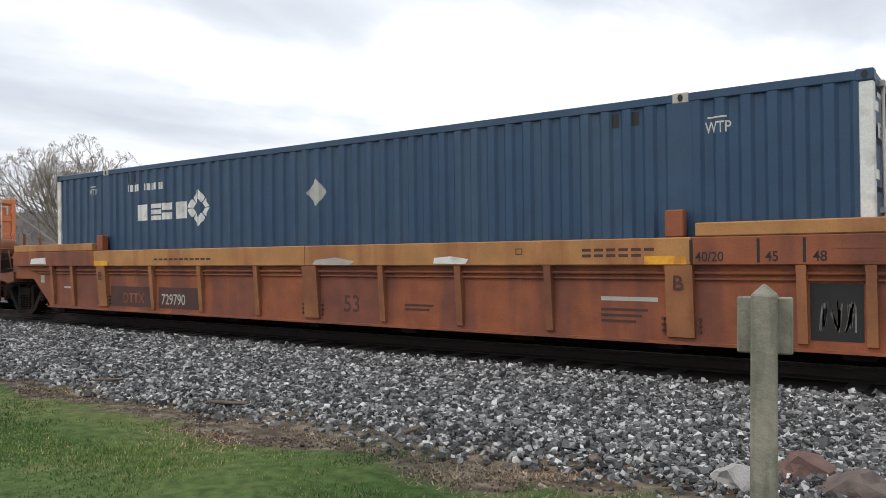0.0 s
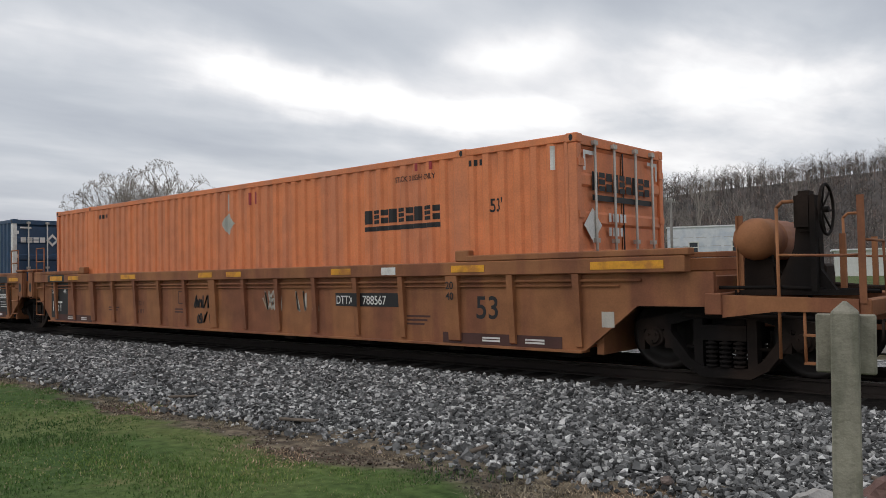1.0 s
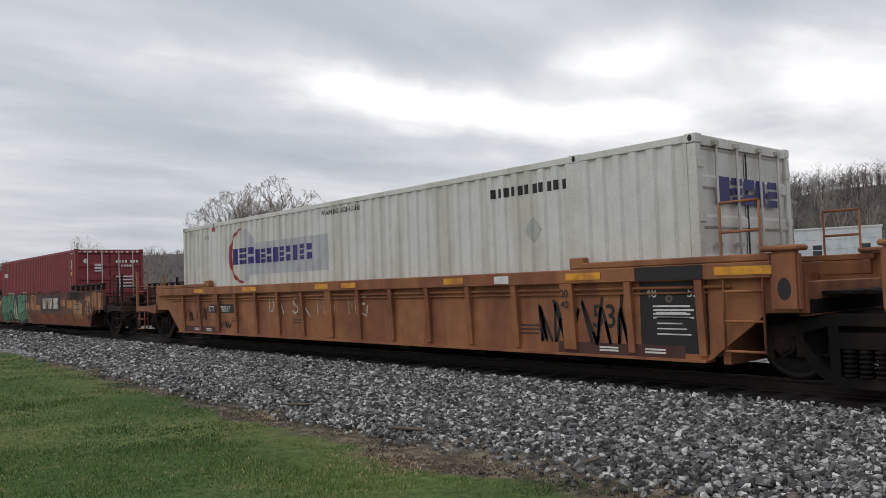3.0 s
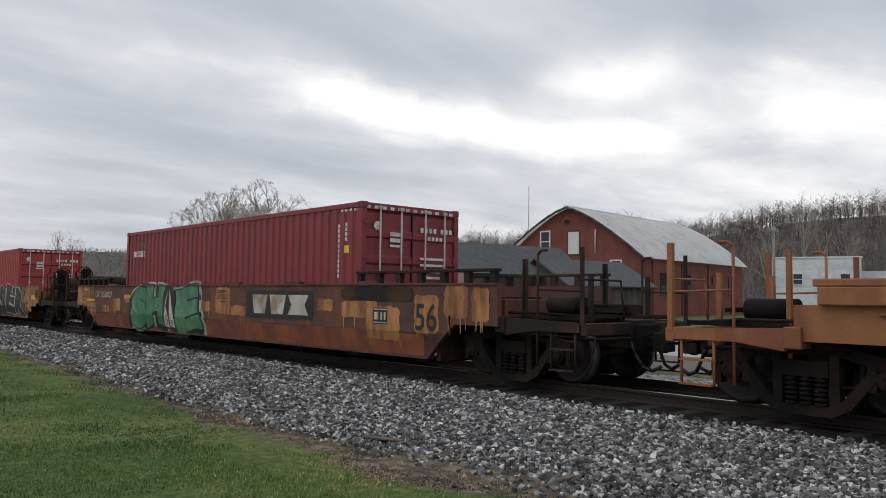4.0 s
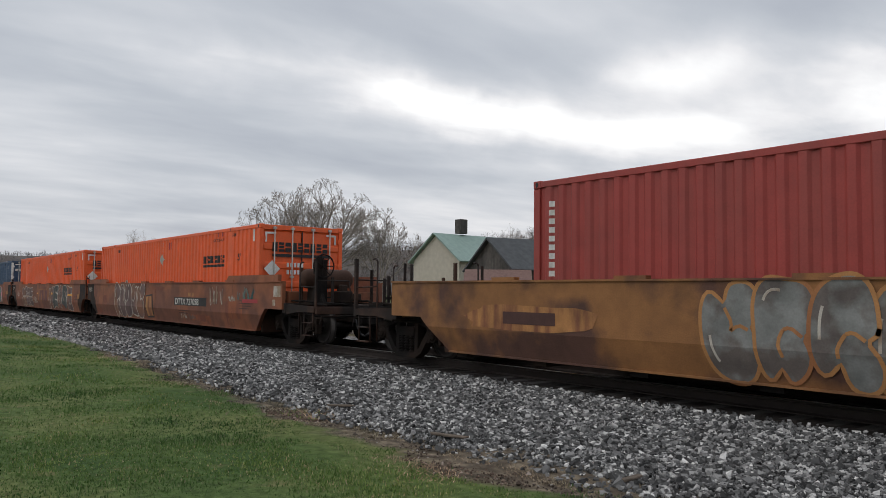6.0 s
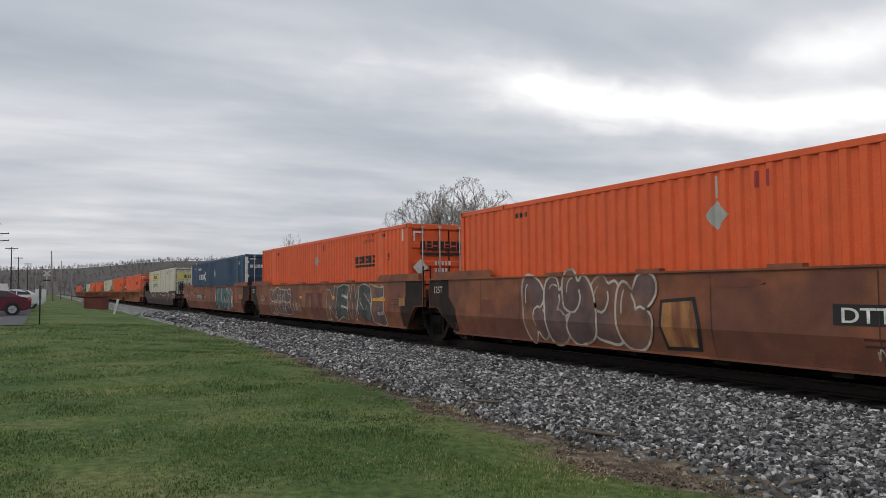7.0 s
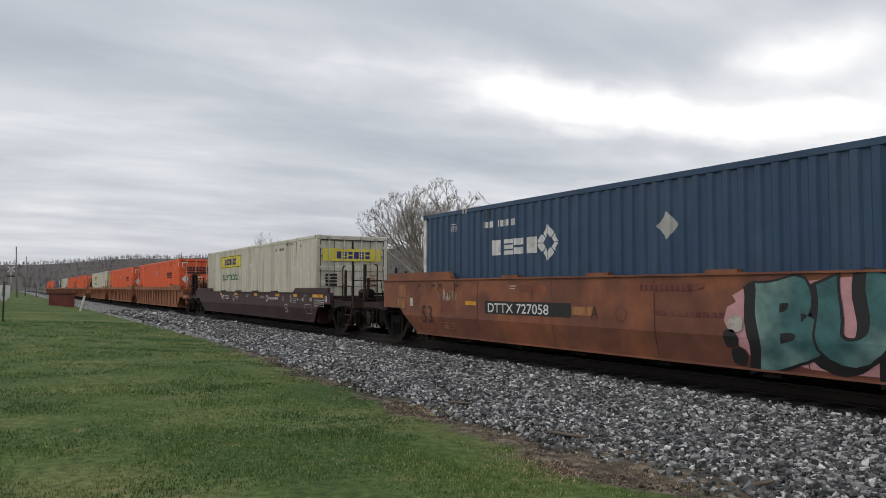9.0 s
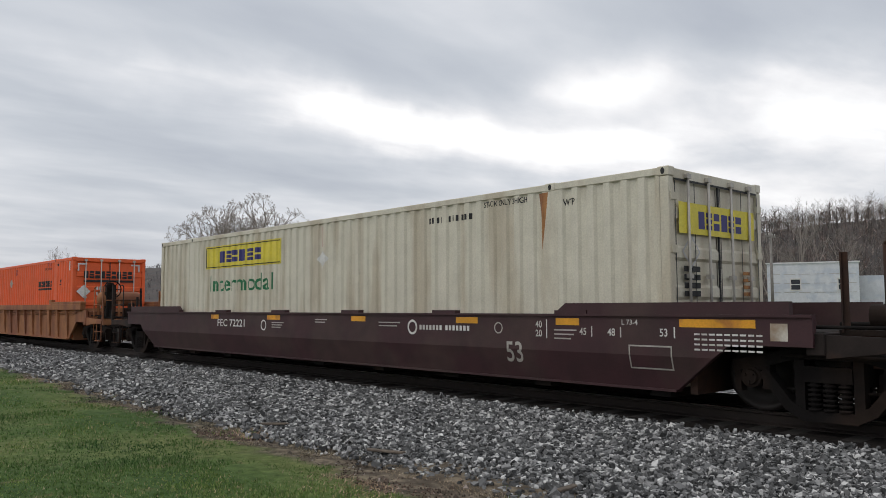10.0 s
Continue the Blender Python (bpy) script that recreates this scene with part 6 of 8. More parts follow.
    for k, (x0, x1, z0, z1, runs) in enumerate(((-9.88, -9.36, 1.17, 1.78, 2), (-9.32, -8.66, 1.19, 1.78, 7), (-8.60, -8.33, 1.42, 1.78, 0), (-8.98, -8.1, 1.10, 1.28, 6),
                                               (-8.62, -8.08, 0.84, 1.06, 4), (-7.40, -6.85, 0.99, 1.19, 0), (-6.5, -5.9, 1.05, 1.42, 3), (-5.55, -5.2, 1.3, 1.55, 0),
                                               (-3.3, -2.0, 1.70, 1.80, 0), (0.42, 1.18, 1.12, 1.76, 0), (0.9, 1.95, 1.10, 1.32, 3), (-0.35, 0.12, 1.15, 1.40, 2),
                                               (4.92, 5.45, 1.28, 1.52, 0), (5.75, 6.9, 1.18, 1.50, 4), (6.55, 7.55, 0.80, 1.40, 3), (7.95, 8.58, 0.96, 1.62, 5),
                                               (8.72, 9.28, 1.24, 1.78, 6), (9.36, 9.76, 1.2, 1.74, 3))):
        old_panel(E, x0, x1, z0, z1, M["patch"], 0.004 + 0.0003 * k, 200 + k, runs)
    for a, b in ((-9.9, -6.9), (6.2, 9.9)):
        for s in (-1, 1):
            y = s * (SIDE - 0.06)
            part("raised_rail", rounded(boxes((a, b, y - 0.07, y + 0.07, 2.00, 2.05)), 0.008), M["end_dark"], E)
            for k in range(7):
                x = a + 0.1 + (b - a - 0.2) * k / 6
                part("rail_bracket", boxes((x - 0.06, x + 0.06, y - 0.05, y + 0.05, 1.824, 2.0)), M["end_dark"], E)
    old_panel(E, 5.75, 7.9, 1.50, 1.76, M["end_dark"], 0.010, 240)
    for x, z in ((0.5, 1.62), (0.5, 1.48), (-9.22, 1.58), (-9.22, 1.44)):
        data_lines(E, x, z, 0.46, 2, M["primer"], 0.05, 0.018, 0.012)
    car_mark(E, "emblem_panel", bars([(2.0, 1.08, 2.75, 0.6)]), M["black"], 0.008)
    slabs(E, 2.25, 1.17, 2.3, 0.42, 3, M["graf_white"], 0.012)
    car_mark(E, "reflector_strip", bars([(-8.92, 1.30, 0.8, 0.085)]), M["yellow"], 0.012)
    car_mark(E, "reflector_strip", bars([(-5.6, 1.42, 0.45, 0.1)]), M["yellow"], 0.011)
    car_mark(E, "lettering", moved(letters("DTTX560027", 0.19, 1.0), -8.1, 1.44, 0.05), M["graf_white"], 0.011)
    car_mark(E, "lettering", moved(letters("56", 0.13), -8.56, 1.61), M["black"], 0.011)
    car_mark(E, "lettering", moved(letters("28", 0.13), -8.56, 1.44), M["black"], 0.011)
    car_mark(E, "lettering", moved(letters("56", 0.46, 0.92), 7.98, 1.02), M["black"], 0.011)
    car_mark(E, "lettering", moved(letters("GWF 11", 0.11), -7.34, 1.04), M["black"], 0.011)
    car_mark(E, "lettering", moved(letters("L 76-07", 0.065), -9.24, 1.33), M["black"], 0.012)
    data_lines(E, -9.2, 1.67, 0.42, 1, M["graf_white"], 0.06, 0.03, 0.012)
    data_lines(E, 0.6, 1.4, 0.5, 4, M["primer"], 0.08, 0.02, 0.011)
    car_mark(E, "data_plate", bars([(6.78, 1.08, 0.42, 0.30)]), M["black"], 0.011)
    car_mark(E, "data_bar", bars([(6.80, 1.10, 0.38, 0.02), (6.80, 1.34, 0.38, 0.02), (6.82, 1.16, 0.12, 0.14), (7.0, 1.16, 0.05, 0.14), (7.1, 1.16, 0.05, 0.14)]), M["graf_white"], 0.013)
    car_mark(E, "graffiti_cloud", moved(poly(blob(rnd, 4.9, 0.95, 40, 0.14)), -2.7, 1.16), M["graf_mint"], 0.0045)
    sprayed_letters(E, "SH", -5.0, 0.60, 2.35, 1.20, [M["graf_green"]], M["black"], 21, halo=M["graf_mint"], drop=M["black"], fat=0.085, over=1.12)
    sprayed_letters(E, "E", -1.95, 0.60, 1.5, 1.16, [M["graf_green"]], M["black"], 27, halo=M["graf_mint"], drop=M["black"], fat=0.085, over=1.05)
    car_mark(E, "graffiti_outline", moved(poly(blob(rnd, 0.80, 1.16, 30, 0.10)), -2.33, 1.19), M["black"], 0.018)
    for k, dx in enumerate((-0.17, 0.17)):
        car_mark(E, "graffiti_fill", poly([(-2.33 + dx - 0.15, 0.70), (-2.33 + dx + 0.14, 0.66), (-2.33 + dx + 0.15, 0.95), (-2.33 + 1.2 * dx, 1.25), (-2.33 + 0.3 * dx, 1.70), (-2.33 + 0.75 * dx - 0.10, 1.35), (-2.33 + dx - 0.12, 1.0)]), M["graf_white"], 0.0205)
        data_lines(E, -2.33 + dx - 0.11, 0.74, 0.22, 3, M["primer"], 0.06, 0.015, 0.022)
    for x, z, w, h in ((8.3, 1.45, 1.4, 0.6), (9.2, 1.2, 1.0, 0.4), (-6.0, 1.2, 3.0, 0.4), (8.6, 0.95, 0.8, 0.3)):
        car_mark(F, "old_paint_patch", moved(poly(blob(rnd, w, h, 18, 0.24)), x, z), M["patch"], 0.004 + 0.0004 * ((x * 7 + z * 31) % 11))
    bubble_graffiti(F, -2.7, 0.62, 4.0, 1.16, 6, M["graf_ash"], M["well_tan"], 31)
    car_mark(F, "graffiti_cloud", poly([(0.9, 0.58), (1.2, 1.1), (1.0, 1.76), (3.0, 1.79), (7.4, 1.79), (8.2, 1.6), (7.9, 1.2), (8.25, 0.72), (8.1, 0.58)]), M["black"], 0.0065)
    sprayed_letters(F, "UNSER", 1.1, 0.60, 6.9, 1.20, [M["black"]], M["graf_white"], 32, fat=0.075, over=1.10, top=M["graf_white"])
    for k in range(14):
        x = 1.0 + 0.52 * k
        car_mark(F, "graffiti_streak", poly([(x, 1.78), (x + 0.10, 1.78), (x + 0.02 + 0.06 * math.sin(k * 2.1), 1.45 - 0.12 * (k % 3))]), M["graf_white"], 0.018)
    car_mark(F, "graffiti_streak", stroke(curve([(7.7, 1.7), (8.0, 1.4), (7.8, 1.15), (8.15, 0.85), (8.5, 0.75)]), 0.10), M["graf_ash"], 0.0185)
    car_mark(F, "reflector_strip", bars([(9.0, 1.28, 0.5, 0.18)]), M["yellow"], 0.011)
    car_mark(F, "data_plate", bars([(9.55, 1.35, 0.35, 0.3)]), M["black"], 0.011)
    car_mark(F, "number_panel", bars([(-6.6, 1.1, 1.2, 0.2)]), M["primer"], 0.011)
    # rusty articulated set
    for car, x in ((G, 2.0), (I, -4.9)):
        car_mark(car, "number_panel", bars([(x, 1.11, 2.85, 0.26)]), M["black"])
        car_mark(car, "lettering", moved(letters("DTTX 727058", 0.19, 1.35), x + 0.12, 1.145), M["whitemark"], 0.008)
    for car in (G, H, I):
        for k, (x, z, w, h) in enumerate(((-6.5, 1.2, 0.6, 0.3), (6.9, 1.05, 1.2, 0.5), (4.3, 0.75, 1.6, 0.2), (-3.2, 1.62, 0.9, 0.14), (0.3, 1.66, 1.4, 0.12), (-7.6, 0.72, 1.0, 0.18))):
            old_panel(car, x - w / 2, x + w / 2, z - h / 2, z + h / 2, M["well_rust"], 0.003 + 0.0002 * k, 300 + k, 2)
        for x in (-6.8, -5.2, -2.6, 0.0, 2.6, 5.2, 6.8):      # welds between the side plates
            car_mark(car, "weld_seam", bars([(x, 0.58, 0.012, 1.2)]), M["primer"], 0.0055)
        data_lines(car, 7.3, 1.1, 0.9, 4, M["primer"], 0.07, 0.02, 0.007)
        data_lines(car, 2.4, 0.85, 1.1, 2, M["primer"], 0.08, 0.03, 0.007)
    bubble_graffiti(G, -5.0, 0.60, 3.7, 1.2, 5, M["graf_dusk"], M["graf_white"], 41)
    car_mark(G, "graffiti_outline", poly([(-1.0, 0.6), (-0.25, 0.62), (-0.2, 1.0), (-0.3, 1.45), (-1.05, 1.4), (-1.1, 1.0)]), M["black"], 0.006)
    car_mark(G, "graffiti_fill", poly([(-0.95, 0.66), (-0.32, 0.68), (-0.27, 1.0), (-0.36, 1.39), (-1.0, 1.35), (-1.04, 1.0)]), M["patch"], 0.009)
    tag(G, 2.5, 0.70, 0.6, 0.22, 3, 45, M["graf_white"], 0.02)
    tag(G, 3.3, 0.70, 0.55, 0.16, 4, 46, M["graf_ash"], 0.02)
    car_mark(G, "reflector_strip", bars([(3.3, 1.40, 0.5, 0.12)]), M["patch"], 0.008)
    tag(G, 5.1, 1.2, 1.0, 0.55, 4, 42, M["graf_white"], 0.03)
    tag(G, 6.5, 1.3, 0.5, 0.2, 3, 43, M["graf_white"], 0.02)
    tag(G, 7.2, 1.35, 1.1, 0.35, 4, 44, M["graf_teal"], 0.03)
    car_mark(G, "reflector_strip", bars([(7.5, 1.27, 1.0, 0.1)]), M["redmark"], 0.008)
    car_mark(G, "data_plate", bars([(9.45, 1.45, 0.4, 0.28)]), M["graf_white"], 0.008)
    car_mark(G, "data_plate", bars([(9.4, 1.22, 0.16, 0.16)]), M["graf_white"], 0.008)
    for car, d in ((G, -1), (H, 1), (H, -1), (I, 1)):
        x0 = 8.3 if d > 0 else -9.42
        car_mark(car, "black_panel", poly([(d * a_, b_) for a_, b_ in ((8.0, 0.58), (8.22, 0.58), (8.74, 0.99), (8.93, 1.16), (9.40, 1.16), (9.40, 1.82), (8.35, 1.82), (8.35, 1.4), (8.0, 1.1))]), M["end_dark"])
        if d < 0:
            car_mark(car, "lettering", moved(letters("125T", 0.17, 1.0), x0 + 0.3, 1.5), M["graf_white"], 0.008)
    car_mark(H, "old_paint_patch", bars([(-1.2, 0.92, 2.9, 0.66)]), M["well_buff"], 0.006)
    slabs(H, -0.82, 0.95, 2.05, 0.56, 3, M["mark_maroon"], 0.010)
    tag(H, -2.35, 0.8, 1.0, 0.4, 5, 57, M["graf_white"], 0.025)
    tag(H, -7.6, 1.15, 0.9, 0.4, 5, 58, M["graf_white"], 0.03)
    sprayed_letters(H, "NEWSE", 1.75, 0.60, 5.1, 1.14, [M["graf_dusk"], M["graf_slate"], M["graf_dusk"], M["graf_slate"], M["graf_dusk"]], M["graf_white"], 51, fat=0.075, over=1.12, top=M["graf_ash"])
    bubble_graffiti(H, -5.8, 0.60, 3.1, 1.08, 4, None, M["graf_white"], 52, rows=2)
    car_mark(H, "reflector_strip", bars([(6.0, 1.26, 0.95, 0.09)]), M["yellow"], 0.022)
    car_mark(H, "reflector_strip", bars([(2.3, 1.3, 0.3, 0.1)]), M["yellow"], 0.022)
    car_mark(H, "reflector_strip", bars([(-1.5, 1.3, 0.3, 0.07)]), M["yellow"], 0.008)
    car_mark(H, "old_paint_patch", bars([(6.1, 1.45, 0.7, 0.3)]), M["patch"], 0.008)
    car_mark(H, "old_paint_patch", bars([(7.9, 1.15, 0.4, 0.22)]), M["patch"], 0.008)
    car_mark(I, "graffiti_cloud", moved(poly(blob(rnd, 4.7, 1.16, 44, 0.12)), 3.75, 1.19), M["graf_pink"], 0.004)
    sprayed_letters(I, "BUDS", 1.9, 0.60, 3.65, 1.18, [M["graf_teal"]], M["black"], 61, drop=M["black"], fat=0.062, over=1.12)
    for k in range(9):
        car_mark(I, "paint_splash", moved(poly(blob(rnd, 0.25, 0.25, 10, 0.3)), rnd.choice((1.45, 5.9, 6.3)) + rnd.uniform(-0.15, 0.15), rnd.uniform(0.6, 1.5)), M["graf_white"] if k % 2 else M["black"], 0.016)
    car_mark(I, "old_paint_patch", bars([(-2.02, 1.16, 0.62, 0.15)]), M["patch"], 0.006)
    car_mark(I, "lettering", moved(letters("A", 0.22, 0.9), -1.5, 1.12), M["primer"], 0.009)
    car_mark(I, "emblem", ring(-0.75, 1.22, 0.12, 0.14, 0, 360, 18), M["mark_maroon"], 0.008)
    data_lines(I, -4.0, 1.62, 0.3, 2, M["graf_white"], 0.05, 0.02, 0.008)
    for k in range(10):
        car_mark(I, "number_bar", bars([(-0.3 + 0.11 * k, 1.6, 0.06, 0.09)]), M["mark_maroon"], 0.008)
        car_mark(I, "notice_bar", bars([(0.0 + 0.14 * k, 1.22, 0.1, 0.07)]), M["mark_maroon"], 0.008)
    car_mark(I, "lettering", moved(letters("40", 0.13), 6.42, 1.56), M["primer"], 0.008)
    car_mark(I, "lettering", moved(letters("20", 0.13), 6.42, 1.38), M["primer"], 0.008)
    car_mark(I, "lettering", moved(letters("53", 0.42), -7.75, 0.82), M["primer"], 0.008)
    car_mark(I, "old_paint_patch", bars([(-9.08, 1.14, 0.44, 0.24)]), M["patch"], 0.008)
    car_mark(I, "old_paint_patch", bars([(-9.1, 1.42, 0.5, 0.3)]), M["well_buff"], 0.006)
    part("tie_down_box", rounded(boxes((-9.45, -9.27, -1.36, -1.28, 1.5, 1.68)), 0.01), M["end_dark"], I)
    tag(I, -6.9, 1.36, 0.9, 0.26, 6, 81, M["graf_white"], 0.022)
    for x in (-8.0, -7.3, -6.95, -6.2):
        car_mark(I, "data_line", bars([(x, 1.58, 0.03, 0.2), (x + 0.06, 1.66, 0.14, 0.08)]), M["primer"], 0.007)
    data_lines(I, -6.8, 0.72, 0.7, 3, M["patch"], 0.06, 0.018, 0.007)
    car_mark(I, "reflector_strip", bars([(-5.7, 1.27, 0.45, 0.09)]), M["yellow"], 0.008)
    car_mark(I, "data_plate", bars([(-8.38, 1.2, 0.17, 0.2)]), M["graf_white"], 0.008)
    car_mark(I, "old_paint_patch", bars([(7.6, 1.2, 0.7, 0.22)]), M["patch"], 0.008)
    # dark maroon car
    car_mark(J, "lettering", moved(letters("FEC 72221", 0.17, 1.35), -4.15, 1.17), M["whitemark"])
    car_mark(J, "lettering", moved(letters("53", 0.31, 0.85), 5.35, 0.78), M["galv"])
    for txt, x, z in (("40", 5.95, 1.3), ("20", 5.95, 1.17), ("45", 6.75, 1.21), ("48", 7.22, 1.21), ("53", 8.02, 1.22)):
        car_mark(J, "lettering", moved(letters(txt, 0.1, 0.9), x, z), M["whitemark"])
        car_mark(J, "mark_bar", bars([(x + 0.2, z - 0.02, 0.02, 0.14)]), M["whitemark"])
    car_mark(J, "lettering", moved(letters("L 73-4", 0.07, 1.0), 7.45, 1.36), M["whitemark"])
    for x, w in ((-4.5, 0.4), (-1.8, 0.55), (1.35, 0.45), (4.25, 0.5), (6.33, 0.42), (8.3, 0.98)):
        car_mark(J, "reflector_strip", bars([(x, 1.34, w, 0.1)]), M["yellow"])
    car_mark(J, "emblem", ring(3.15, 1.26, 0.09, 0.13, 0, 360, 16), M["whitemark"])
    for k in range(14):
        car_mark(J, "emblem_bar", bars([(3.34 + 0.085 * k + (0.06 if k > 6 else 0), 1.22, 0.055, 0.08)]), M["whitemark"])
    car_mark(J, "emblem", ring(-1.95, 1.22, 0.09, 0.12, 0, 360, 14), M["whitemark"])
    car_mark(J, "emblem", ring(5.2, 1.28, 0.07, 0.09, 0, 360, 14), M["galv"])
    for k in range(4):
        for j in range(9):
            car_mark(J, "data_bar", bars([(8.5 + 0.098 * j, 1.06 + 0.062 * k, 0.075, 0.022)]), M["whitemark"])
    data_lines(J, 6.3, 1.14, 0.4, 3, M["galv"], 0.06, 0.02)
    data_lines(J, 2.2, 1.26, 0.7, 2, M["galv"], 0.06, 0.02)
    data_lines(J, 0.1, 1.3, 0.5, 2, M["galv"], 0.05, 0.02)
    data_lines(J, -1.6, 1.17, 0.5, 3, M["galv"], 0.05, 0.02)
    car_mark(J, "stencil_frame", bars([(7.55, 0.79, 0.64, 0.02), (7.55, 1.08, 0.64, 0.02), (7.55, 0.79, 0.02, 0.3), (8.17, 0.79, 0.02, 0.3)]), M["galv"])
    car_mark(J, "data_plate", bars([(9.45, 1.2, 0.2, 0.2)]), M["graf_white"])


# seconds, metres run
RUN = [(0, 0), (0.5, 9.70), (1, 19.34), (1.5, 28.95), (2, 38.35), (2.2, 42.4), (3.5, 67.99), (4, 77.72), (4.5, 87.40), (5, 96.88), (5.2, 100.95),
       (6.4, 125.4), (6.5, 127.33), (7, 136.83), (7.5, 146.2), (8, 155.65), (8.5, 165.35), (9, 175.03), (9.5, 184.5), (10, 194.3)]


def motions():
    """The whole train rolls along the track at an even pace; every wheelset turns with it."""
    roll = math.degrees(SPEED / R_WHEEL)
    for ob in [o for o in scene.objects if o.parent is None and o.name.split(".")[0] in ("well_car", "shipping_container")]:
        p = ob.location.copy()
        walk(ob, [(t, pose(p.x + s, p.y, p.z)) for t, s in RUN])
    for w, e in WHEELS:
        walk(w, [(k / 30, pose(e, 0, RAIL + R_WHEEL, 0, roll * k / 30, 0)) for k in range(0, 301)])


# ---------------------------------------------------------------- loose ground cover
def pydata(name, verts, faces, material, smooth=False):
    me = bpy.data.meshes.new(name)
    me.from_pydata(verts, [], faces)
    me.materials.append(material)
    return new(name, me)


def scatter_stones():
    """Crushed stone on the near shoulder of the track, each stone its own lump."""
    rng = np.random.default_rng(3)
    base = np.array([(sx, sy, sz) for sx in (-1, 1) for sy in (-1, 1) for sz in (-1, 1)], float)
    quad = np.array([(0, 1, 3, 2), (4, 6, 7, 5), (0, 4, 5, 1), (2, 3, 7, 6), (0, 2, 6, 4), (1, 5, 7, 3)])
    spots = []
    for x0, x1, per, size in ((-9, 2.5, 1050, 0.030), (-18, -9, 760, 0.033), (-34, -18, 300, 0.045), (-60, -34, 80, 0.08)):
        n = int((x1 - x0) * 3.75 * per)
        x, y = rng.uniform(x0, x1, n), rng.uniform(4.95, 8.75, n)
        foot = np.array([max(5.32, grass_edge(a) + 0.38) + 0.3 * noise.noise((a * 0.7, 1.3, 4.0)) for a in x])
        keep = (y > foot + 0.3) | (rng.random(n) < np.clip((y - foot + 0.45) / 0.75, 0.0, 1.0) ** 1.6 * 0.8)
        brow = np.array([8.5 + 0.12 * noise.noise((a * 1.4, 5.3, 2.0)) for a in x])
        keep &= (y < brow) | (rng.random(n) < 0.12)
        x, y = x[keep], y[keep]
        s = size * rng.uniform(0.55, 1.25, len(x)) * np.where(rng.random(len(x)) < 0.04, 1.6, 1.0)
        spots.append(np.stack([x, y, s], 1))
    spots = np.concatenate(spots)
    n = len(spots)
    v = base[None] * rng.uniform(0.25, 1.05, (n, 8, 3)) * np.array([1.0, 1.0, 0.85])
    v *= rng.uniform(0.7, 1.15, (n, 1, 3))
    a, b = rng.uniform(0, 2 * np.pi, n), rng.uniform(-0.9, 0.9, n)
    ca, sa, cb, sb = np.cos(a), np.sin(a), np.cos(b), np.sin(b)
    x = v[..., 0] * cb[:, None] + v[..., 2] * sb[:, None]
    z = -v[..., 0] * sb[:, None] + v[..., 2] * cb[:, None]
    X = x * ca[:, None] - v[..., 1] * sa[:, None]
    Y = x * sa[:, None] + v[..., 1] * ca[:, None]
    s = spots[:, 2:3]
    hts = np.array([ballast_height(y) for y in spots[:, 1]])
    gz = np.array([ground_height(p[0], p[1]) for p in spots])
    top = np.maximum(hts, gz) + 0.012 + rng.uniform(-0.01, 0.02, n)
    P = np.stack([X * s + spots[:, :1], Y * s + spots[:, 1:2], z * s + top[:, None]], -1).reshape(-1, 3)
    F = (quad[None] + 8 * np.arange(n)[:, None, None]).reshape(-1, 4)
    ob = pydata("ballast_stones", P.tolist(), F.tolist(), ballast_material("crushed_stone", True))
    return tagged(ob, "loose grey and white crushed stone beside the rails", "gravel", kind="stuff")


def scatter_clods():
    """Crumbs of earth and small brown stones on the bare margin."""
    rng = np.random.default_rng(13)
    n = 9000
    x = rng.uniform(-24, 2, n)
    e = np.array([grass_edge(a) for a in x])
    y = e + np.abs(rng.normal(0.25, 0.32, n))
    s = rng.uniform(0.005, 0.017, n) * np.where(rng.random(n) < 0.04, 2.0, 1.0)
    base = np.array([(1, 0, 0), (-1, 0, 0), (0, 1, 0), (0, -1, 0), (0, 0, 0.8), (0, 0, -0.8)], float)
    tri = np.array([(0, 2, 4), (2, 1, 4), (1, 3, 4), (3, 0, 4), (2, 0, 5), (1, 2, 5), (3, 1, 5), (0, 3, 5)])
    z = np.array([ground_height(a, b) for a, b in zip(x, y)]) + s * 0.3
    P = base[None] * rng.uniform(0.6, 1.3, (n, 6, 3)) * s[:, None, None] + np.stack([x, y, z], 1)[:, None]
    F = (tri[None] + 6 * np.arange(n)[:, None, None]).reshape(-1, 3)
    m = blade_material("earth_crumb", ((0.0, (0.035, 0.027, 0.021)), (0.5, (0.085, 0.065, 0.05)), (0.9, (0.17, 0.135, 0.105)), (1.0, (0.34, 0.32, 0.29))))
    tagged(pydata("earth_crumbs", P.reshape(-1, 3).tolist(), F.tolist(), m), "dark earth crumbs and small stones on the lawn margin", "soil", kind="stuff")


